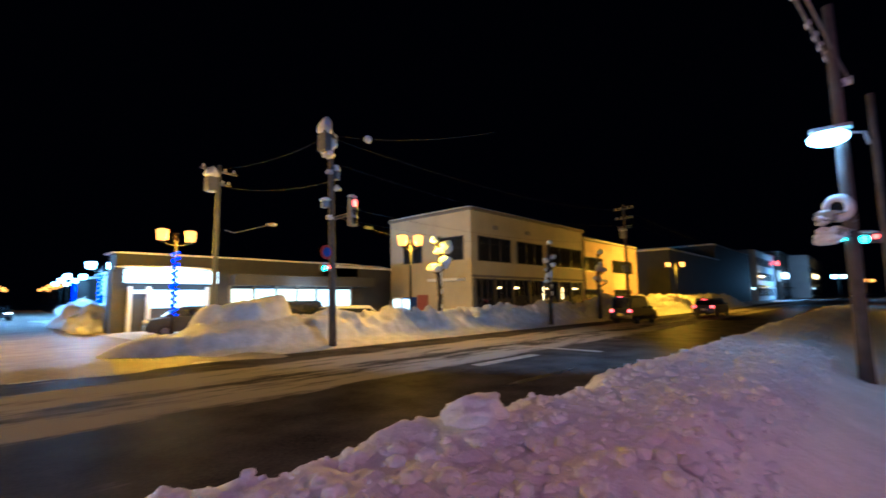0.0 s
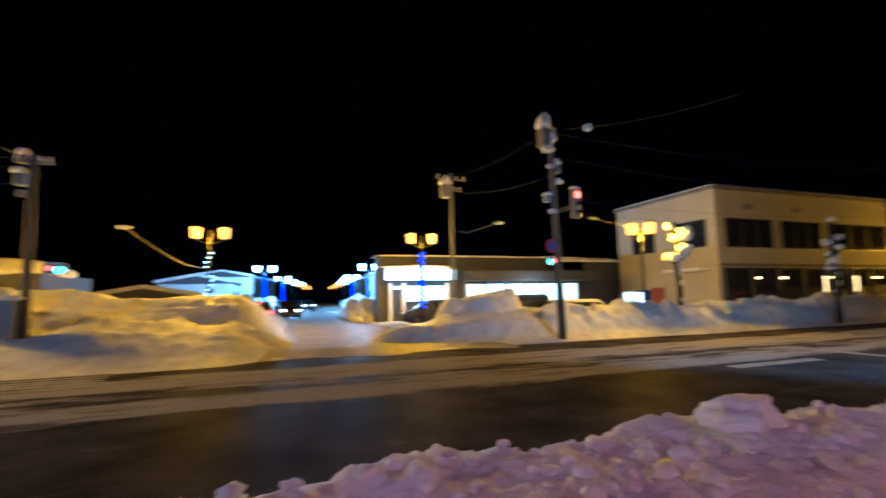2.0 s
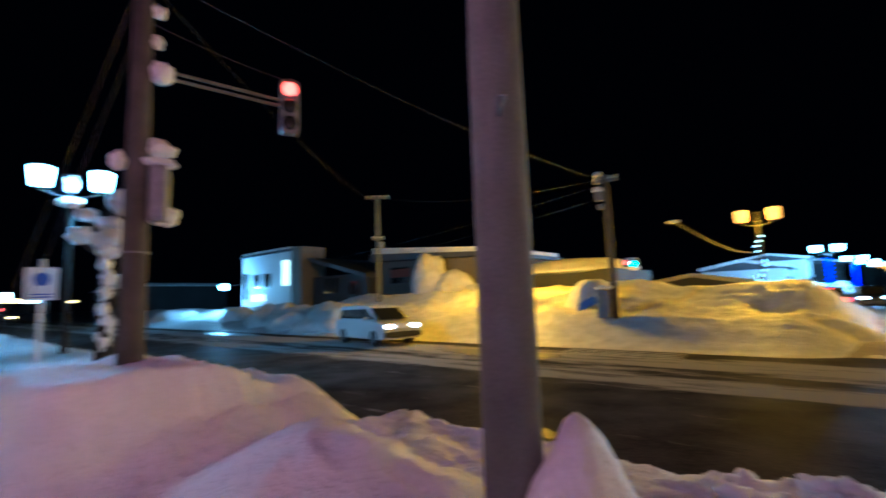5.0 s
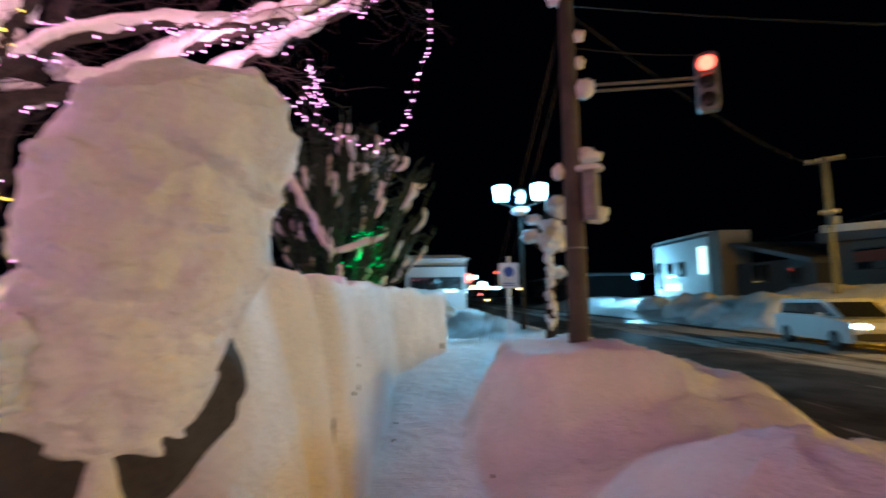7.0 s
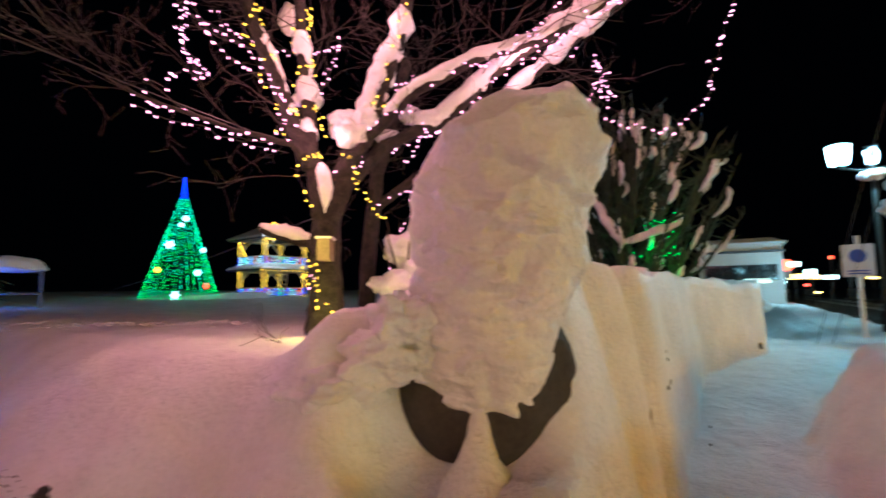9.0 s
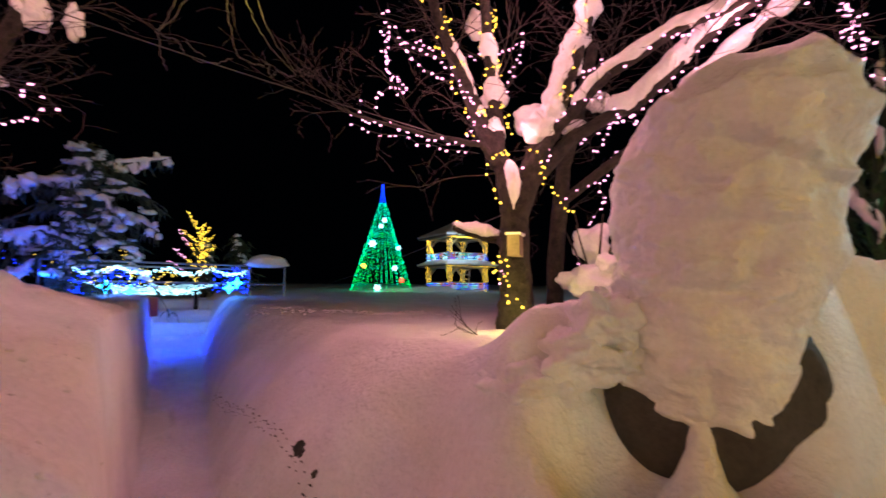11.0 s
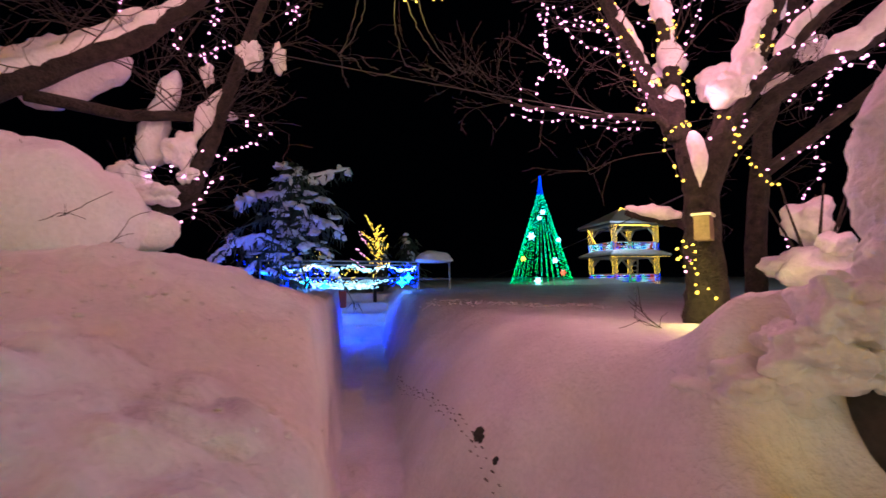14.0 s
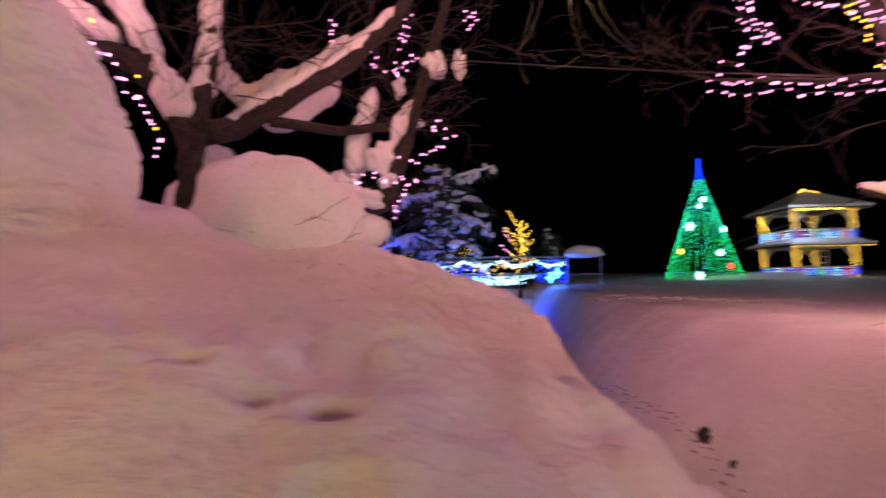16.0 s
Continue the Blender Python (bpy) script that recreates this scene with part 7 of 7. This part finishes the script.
def pruned_tree(at, height, label, seed, heavy=1.0, lean=0.0):
    """A lopped street tree: a crooked stem with knobs, each under a ball of snow."""
    random.seed(seed)
    ob = thing("street_tree", at, 0, label, "street tree", "lopped street trees")
    stem = [(0, 0, -0.5), (0.04, 0, height * 0.25), (-0.05, 0.03, height * 0.5), (0.06 + lean, 0, height * 0.75), (lean, 0, height)]
    part("trunk", Build().tube(stem, [0.15, 0.13, 0.12, 0.10, 0.06], 10), bark, ob, smooth=True)
    for k in range(9):
        z = height * random.uniform(0.42, 1.0)
        a, r = random.uniform(0, math.tau), random.uniform(0.25, 0.75) * (1.15 - 0.6 * z / height)
        tip = (math.cos(a) * r, math.sin(a) * r, z + 0.1)
        part("limb", Build().tube([(0, 0, z - 0.2), (tip[0] * 0.6, tip[1] * 0.6, z - 0.05), tip], [0.07, 0.06, 0.05], 7), bark, ob)
        s = random.uniform(0.16, 0.30) * heavy
        part("snow_clump", Build().lump((tip[0], tip[1], tip[2] + 0.12), (s * 1.2, s * 1.1, s * 0.9), 3, 0.35, 1.5, seed=k + seed), snow, ob, smooth=True)
    for k in range(6):
        z = height * (0.12 + 0.1 * k)
        part("snow_clump", Build().lump((0.07, 0.03 * math.sin(k * 2.1), z), (0.12, 0.13, random.uniform(0.16, 0.28)), 3, 0.35, 1.5, seed=k + 50), snow, ob, smooth=True)
    return ob


pruned_tree((18.26, 17.66, 0.7), 4.4, "lopped street tree heaped with snow before an office", 3)
pruned_tree((26.4, 15.6, 0.5), 4.6, "lopped dark street tree with snow balls", 7, 0.8)
pruned_tree((33.3, 15.4, 0.6), 4.3, "lopped dark street tree beside the road", 11, 0.8)
pruned_tree((-12.55, 2.98, 0.6), 3.3, "lopped street tree caked with snow beside the footpath", 17, 1.0)


# ---------------------------------------------------------------- lights in the park
ob = thing("light_cone", (-10.05, -18.35, 1.0), 0, "tall cone of green light strands with a blue tip", "light tree")
part("mast", Build().tube([(0, 0, -0.3), (0, 0, 4.7)], 0.04, 8), steel_dark, ob)
random.seed(20)
strands = (Build(), Build())
for k in range(30):
    a = math.tau * (k + random.uniform(-0.12, 0.12)) / 30
    for j in range(40):
        s = (j + 0.5 * (k % 2) + random.uniform(-0.3, 0.3)) / 40
        r = 1.27 * (1 - s) + 0.10
        if random.random() < 0.06 or (s > 0.7 and k % 2):
            continue
        strands[random.random() < 0.12 + 0.75 * s].ball((r * math.cos(a), r * math.sin(a), 0.40 + 4.05 * s), 0.019 * random.uniform(0.75, 1.3), 1)
for k in range(30):
    part("strand_wire", Build().tube([(1.37 * math.cos(math.tau * k / 30), 1.37 * math.sin(math.tau * k / 30), 0.4), (0.1 * math.cos(math.tau * k / 30), 0.1 * math.sin(math.tau * k / 30), 4.45)], 0.004, 3), cable_mat, ob)
part("strand_net", strands[0], bulb_green, ob, "green bulbs", kind="stuff")
part("strand_net", strands[1], bulb_teal, ob, "teal bulbs", kind="stuff")
tip = Build()
for k in range(70):
    s, a = k / 70, k * 2.4
    tip.ball(((0.10 * (1 - s) ** 2 + 0.025) * math.cos(a), (0.10 * (1 - s) ** 2 + 0.025) * math.sin(a), 4.38 + 0.85 * s), 0.024, 1)
part("tip", tip, bulb_blue, ob, "glowing blue tip", kind="stuff")


def star(c, r, out, points=6):
    side = Vector((-out.y, out.x, 0)).normalized()
    b = Build()
    rim = [Vector(c) + (side * math.cos(math.pi * k / points) + Vector((0, 0, 1)) * math.sin(math.pi * k / points)) * (r if k % 2 == 0 else r * 0.45) for k in range(points * 2)]
    n = len(rim)
    v = [tuple(p) for p in rim] + [tuple(Vector(c) + out * 0.05), tuple(Vector(c) - out * 0.05)]
    return b.add(v, [[k, (k + 1) % n, n] for k in range(n)] + [[(k + 1) % n, k, n + 1] for k in range(n)])


view = Vector((10.0, 18.0, 0)).normalized()
acr = Vector((-view.y, view.x, 0))
for dx, z, r, m in ((0.10, 3.55, 0.24, bulb_ice), (-0.05, 3.28, 0.20, bulb_ice), (-0.40, 2.50, 0.33, bulb_ice), (0.72, 2.35, 0.22, bulb_ice), (0.55, 1.45, 0.25, bulb_ice), (-0.75, 1.55, 0.22, bulb_warm), (0.85, 0.95, 0.26, bulb_red), (-0.15, 0.62, 0.30, bulb_ice)):
    rad = 1.27 * (1 - (z - 0.4) / 4.05) + 0.16
    dep = math.sqrt(max(0.0, rad * rad - dx * dx))
    part("star_ornament", star(tuple(view * dep + acr * dx + Vector((0, 0, z))), r * 0.62, view), m, ob)

# two-tier pavilion outlined in bulbs
px, py = -16.24, -20.90
ob = thing("pavilion", (px, py, 1.0), 84, "two-tier timber pavilion outlined in coloured bulbs", "pavilion")
W, E = 1.16, 1.62
random.seed(26)
CORNERS = [(-1, -1), (1, -1), (1, 1), (-1, 1)]
for sx, sy in CORNERS:
    post = part("post", Build().box((sx * W, sy * W, 1.7), (0.12, 0.12, 3.4)), wood, ob)
    warm, cold = Build(), Build()
    for k in range(150):
        a, z = k * 1.35, 0.45 + 2.95 * k / 150
        tier = 0.55 < z < 0.95 or 2.15 < z < 2.55
        (cold if tier else warm).ball((sx * W + 0.12 * math.cos(a), sy * W + 0.12 * math.sin(a), z + random.gauss(0, 0.01)), 0.019, 1)
    part("bulb_chain", warm, bulb_warm, post, kind="stuff")
    part("bulb_chain", cold, bulb_blue, post, kind="stuff")
    for z in (1.25, 2.80):
        for dx, dy in ((-sx, 0), (0, -sy)):
            end = (sx * W + dx * 0.5, sy * W + dy * 0.5, z + 0.55)
            part("brace", Build().tube([(sx * W, sy * W, z), end], 0.045, 6), wood_pale, ob)
for z, reach in ((1.80, W), (3.40, W)):
    for (ax, ay), (bx, by) in zip(CORNERS, CORNERS[1:] + CORNERS[:1]):
        part("beam", Build().tube([(ax * reach, ay * reach, z), (bx * reach, by * reach, z)], 0.06, 6), wood_pale, ob)
part("deck", Build().box((0, 0, 1.86), (2.5, 2.5, 0.08)), wood, ob)


def pyramid_slope(low, high, half, top, depth):
    """One sloping quarter of a hipped roof, with thickness."""
    up = [(-half, -half, low), (half, -half, low), (top, -top, high), (-top, -top, high)]
    return up + [(x, y, z - depth) for x, y, z in up]


SLAB = [[0, 1, 2, 3], [7, 6, 5, 4], [0, 4, 5, 1], [1, 5, 6, 2], [2, 6, 7, 3], [3, 7, 4, 0]]
for low, high, top, name, fat in ((1.86, 2.10, W - 0.05, "lower_eave", 0.07), (3.42, 4.25, 0.12, "roof_slope", 0.09)):
    for a in range(4):
        ca, sa = (1, 0, -1, 0)[a], (0, 1, 0, -1)[a]
        turn = lambda v: [(x * ca - y * sa, x * sa + y * ca, z) for x, y, z in v]
        eave = part(name, Build().add(turn(pyramid_slope(low, high, E, top, 0.06)), SLAB), roof_metal, ob)
        part("eave_snow", Build().add(turn(pyramid_slope(low + fat + 0.01, high + fat + 0.01, E + 0.03, top + 0.03, fat)), SLAB), snow, eave)
for z0, tones in ((0.55, (bulb_blue, bulb_ice, bulb_green, bulb_red, bulb_blue)), (2.16, (bulb_ice, bulb_blue, bulb_teal, bulb_red, bulb_ice))):
    for f, ((ax, ay), (bx, by)) in enumerate(zip(CORNERS, CORNERS[1:] + CORNERS[:1])):
        rail = part("railing", Build().tube([(ax * W, ay * W, z0 + 0.38), (bx * W, by * W, z0 + 0.38)], 0.035, 6).tube([(ax * W, ay * W, z0), (bx * W, by * W, z0)], 0.03, 6), wood, ob)
        rows = [Build() for tone in tones]
        ox, oy = (ax + bx) * 0.04, (ay + by) * 0.04
        for k in range(26):
            u = (k + random.uniform(-0.2, 0.2)) / 26
            pick = int((k // 4 * 7 + f * 3) % len(tones))
            for j in range(4):
                q = pick if random.random() < 0.75 else random.randrange(len(tones))
                rows[q].ball(((ax + (bx - ax) * u) * W + ox, (ay + (by - ay) * u) * W + oy, z0 + 0.03 + 0.10 * j + random.gauss(0, 0.008)), 0.018, 1)
        for b, tone in zip(rows, tones):
            part("bulb_chain", b, tone, rail, kind="stuff")
b = Build()
for k in range(70):
    b.ball((W + 0.1, -W + 2 * W * 0.84 * k / 70, 3.38 + random.gauss(0, 0.008)), 0.028, 1)
    b.ball((-W + 2 * W * k / 70 * 0.3, -W - 0.1, 3.3 - 0.75 * k / 70), 0.022, 1)
    b.ball((E - 0.02, -E + 2 * E * k / 70, 1.80), 0.014, 1)
part("bulb_chain", b, bulb_warm, ob, kind="stuff")
for sx, sy in ((1, -1), (1, 1)):
    b = Build()
    for k in range(26):
        d = 0.06 + 0.34 * k / 26
        b.ball((sx * d, sy * d, 4.42 - 0.50 * d + random.gauss(0, 0.01)), 0.020, 1)
    part("ridge_bulbs", b, bulb_warm, ob, kind="stuff")
part("finial", Build().ball((0, 0, 4.42), 0.05, 2), bulb_warm, ob, "glowing yellow knob")
ladder = part("ladder", Build().tube([(0.3, 0.2, 0.5), (0.45, 0.2, 1.85)], 0.03, 6).tube([(0.3, 0.6, 0.5), (0.45, 0.6, 1.85)], 0.03, 6), wood_pale, ob)
for k in range(5):
    part("rung", Build().box((0.31 + 0.03 * k, 0.4, 0.6 + 0.26 * k), (0.04, 0.4, 0.04)), wood_pale, ladder)

lamp("pavilion_string_light", px + 1.6, py + 1.9, 3.9, 40, (0.55, 0.7, 1.0), 0.3)

# light tunnel: rails with curtains of bulbs on both sides of the path
ob = thing("light_fence", (-1.5, -14.2, 1.0), 0, "pipe frame hung with blue and white bulbs", "light fence")
for a, c in (((2.5, -0.25, 1.25), (-2.0, 0.15, 1.22)), ((1.95, -0.25, 1.14), (-2.0, 0.15, 1.12)), ((-2.0, 0.15, 0.70), (-2.9, 0.4, 0.70)), ((-2.0, 0.15, 1.2), (-2.9, 0.4, 1.2)), ((2.0, -0.2, 0.75), (-2.0, 0.15, 0.72))):
    part("rail", Build().tube([a, c], 0.025, 8), steel, ob)
for x, y in ((2.5, -0.25), (1.95, -0.25), (-2.0, 0.15), (-2.9, 0.4)):
    part("upright", Build().tube([(x, y, -0.6), (x, y, 1.25)], 0.025, 8), steel, ob)
random.seed(30)
ice, blue, warm = Build(), Build(), Build()
for k in range(260):
    x = random.uniform(-1.95, 1.9)
    ice.ball((x, random.uniform(-0.1, 0.1), 1.16 - abs(random.gauss(0, 0.05)) - 0.16 * abs(math.sin(x * 3.0))), 0.018, 1)
for row in range(4):
    for k in range(46):
        u = k / 45 * 2 - 1
        ice.ball((0.15 + u * (1.75 - 0.28 * row), -0.3 - 0.3 * row + random.gauss(0, 0.05), 0.74 - 0.07 * row - 0.10 * (1 - u * u) + random.gauss(0, 0.015)), 0.018, 1)
for k in range(130):
    ice.ball((random.uniform(-0.9, 1.1), random.uniform(-1.2, -0.3), random.uniform(0.40, 0.58)), 0.020, 1)
for k in range(300):
    s = random.random()
    if s < 0.5:
        blue.ball((1.95 - random.random() * 1.6, random.uniform(-0.4, 0.8), random.uniform(0.45, 1.05)), 0.019, 1)
    else:
        blue.ball((-2.0 + random.random() * 0.9, random.uniform(-0.2, 0.3), random.uniform(0.45, 1.15)), 0.019, 1)
for k in range(60):
    warm.ball((random.uniform(-0.2, 1.6), 0.2, random.uniform(0.6, 1.1)), 0.016, 1)
part("bulb_curtain", ice, bulb_ice, ob, "ice-white bulbs", kind="stuff")
part("bulb_curtain", blue, bulb_blue, ob, "blue bulbs", kind="stuff")
part("bulb_curtain", warm, bulb_warm, ob, "warm bulbs", kind="stuff")
part("snow_cap", Build().lump((-2.45, 0.28, 1.28), (0.62, 0.4, 0.26), 4, 0.12, seed=3, flat=0.6), snow, ob, smooth=True)
for x, y, z in ((-1.65, 0.30, 0.74), (-1.45, 0.32, 0.60), (1.25, 0.32, 0.62), (0.75, 0.3, 0.50)):
    part("lit_ornament", star((x, y, z), 0.17, Vector((0, 1, 0)), 4), bulb_azure, ob)
part("name_board", Build().box((0.35, 0.9, 0.15), (0.28, 0.04, 0.45)), board_red, ob)
# small bare tree covered in bulbs
random.seed(33)
ob = thing("lit_sapling", (-2.68, -17.3, 1.12), 0, "small leafless tree covered in yellow and pink bulbs", "tree")
part("trunk", Build().tube([(0, 0, -0.3), (0.02, 0, 0.9), (0, 0, 1.6)], [0.07, 0.05, 0.03], 8), bark, ob)
b, c = Build(), Build()
for k in range(13):
    a, z = k * 2.1, 0.7 + 0.13 * k
    reach = 0.85 * (1 - 0.045 * k)
    tip = Vector((math.cos(a) * reach, math.sin(a) * reach, z + random.uniform(0.3, 0.9)))
    part("limb", Build().tube([(0, 0, z), tuple(tip * 0.6 + Vector((0, 0, z * 0.35))), tuple(tip)], [0.025, 0.018, 0.008], 5), bark, ob)
    for q in range(26):
        p = Vector((0, 0, z)).lerp(tip, q / 26) + Vector((random.gauss(0, 0.03), random.gauss(0, 0.03), random.gauss(0, 0.03)))
        (c if k % 3 == 0 and k < 7 and q > 12 else b).ball(tuple(p), 0.017, 1)
part("bulb_chain", b, bulb_warm, ob, kind="stuff")
part("bulb_chain", c, bulb_pink, ob, kind="stuff")
for x, y, s in ((0.6, -15.6, 50), (-0.8, -16.5, 51)):
    random.seed(s)
    bulb_string([(x + random.uniform(-0.6, 0.6), y, 1.9 + 0.1 * k) for k in range(9)], bulb_warm, "yellow bulbs draped over a shrub", 0.12, 0.014, 0.04)
random.seed(54)
bulb_string([(-0.2 + 0.25 * k, -13.6, 2.2 + 0.3 * math.sin(k)) for k in range(8)], bulb_blue, "blue bulbs draped in a conifer", 0.1, 0.014, 0.05)
# small dark marks along the dug path
for x, y, r in ((-1.29, -3.47, 0.036), (-1.285, -3.42, 0.022), (-1.28, -3.17, 0.018), (-4.9, 0.42, 0.015), (-6.58, -0.60, 0.012), (-6.0, -0.58, 0.012)):
    z = float(near_height(np.array([x]), np.array([y]))[0])
    single("dark_clod", Build().lump((0, 0, 0), (r, r * 0.8, r * 1.2), 3, 0.4, seed=x), rock, (x, y, z + r * 0.3), "dark clod stuck in the snow", "clod", "clods in the snow", smooth=True)
b = Build()
for k in range(90):
    y = -2.9 - 4.3 * (k + 0.6 * math.sin(k * 2.9)) / 90
    x = -1.24 - 0.055 * (-y - 3.3) + 0.025 * math.sin(k * 1.7)
    r = 0.003 + 0.004 * abs(math.sin(k * 2.3)) * abs(math.sin(k * 0.37))
    b.lump((x, y, float(near_height(np.array([x]), np.array([y]))[0])), (r, r * 5.0, r * 0.8), 2, 0.5, seed=k)
single("dark_line", b, rock, (0, 0, 0), "broken line of dark flecks along the path edge", "dirt", kind="stuff", smooth=True)

random.seed(71)
b = Build()
for k in range(900):
    x, y = random.uniform(-0.25, 2.2), random.uniform(-3.4, -1.5)
    ridge = abs(y + 2.75 + 0.12 * x + 0.15 * math.sin(5 * x))
    if random.random() > 0.5 * math.exp(-(ridge / 0.22) ** 2) + 0.06:
        continue
    r = random.uniform(0.004, 0.013)
    b.lump((x, y, float(near_height(np.array([x]), np.array([y]))[0])), (r * 1.5, r * 1.3, r), 2, 0.4, seed=k)
for k in range(220):
    s = random.random()
    x, y = -2.2 - 2.2 * s + random.gauss(0, 0.15), -8.6 + 2.4 * s ** 0.5 + random.gauss(0, 0.3)
    r = random.uniform(0.005, 0.02)
    b.lump((x, y, float(near_height(np.array([x]), np.array([y]))[0]) + r * 0.2), (r * 1.5, r * 1.3, r), 2, 0.4, seed=k)
single("snow_crumbs", b, snow, (0, 0, 0), "crumbs of frozen snow strewn over the bank", "snow", kind="stuff", smooth=True)


def wall_face(x, z):
    """Where the snow wall along the footpath reaches the height z."""
    return next(y for y in np.arange(0.6, -1.6, -0.01) if near_height(np.array([x]), np.array([y]))[0] >= z)


# dark lumps put the shade of the wall's gouges into colour
for x, z, r in ((-4.02, 0.66, (0.035, 0.02, 0.10)), (-3.92, 0.36, (0.03, 0.02, 0.035))):
    single("gouge_shade", Build().lump((0, 0, 0), (r[0] * 0.8, r[1] * 0.6, r[2]), 4, 0.5, 1.8, seed=x), slush, (x, float(wall_face(x, z)), z), "dark lump painted as the shade inside a gouge in the snow wall", "soil", "gouges in the snow", smooth=True)
for x, z, r in ((-10.8, 0.58, 0.06), (-4.35, 0.88, 0.018), (-4.82, 0.84, 0.022), (-5.2, 0.98, 0.022), (-5.25, 1.05, 0.016)):
    single("dark_clod", Build().lump((0, 0, 0), (r, r * 0.8, r * 1.1), 3, 0.4, seed=x), rock, (x, float(wall_face(x, z)), z), "dark clod stuck in the snow wall", "clod", "clods in the snow", smooth=True)
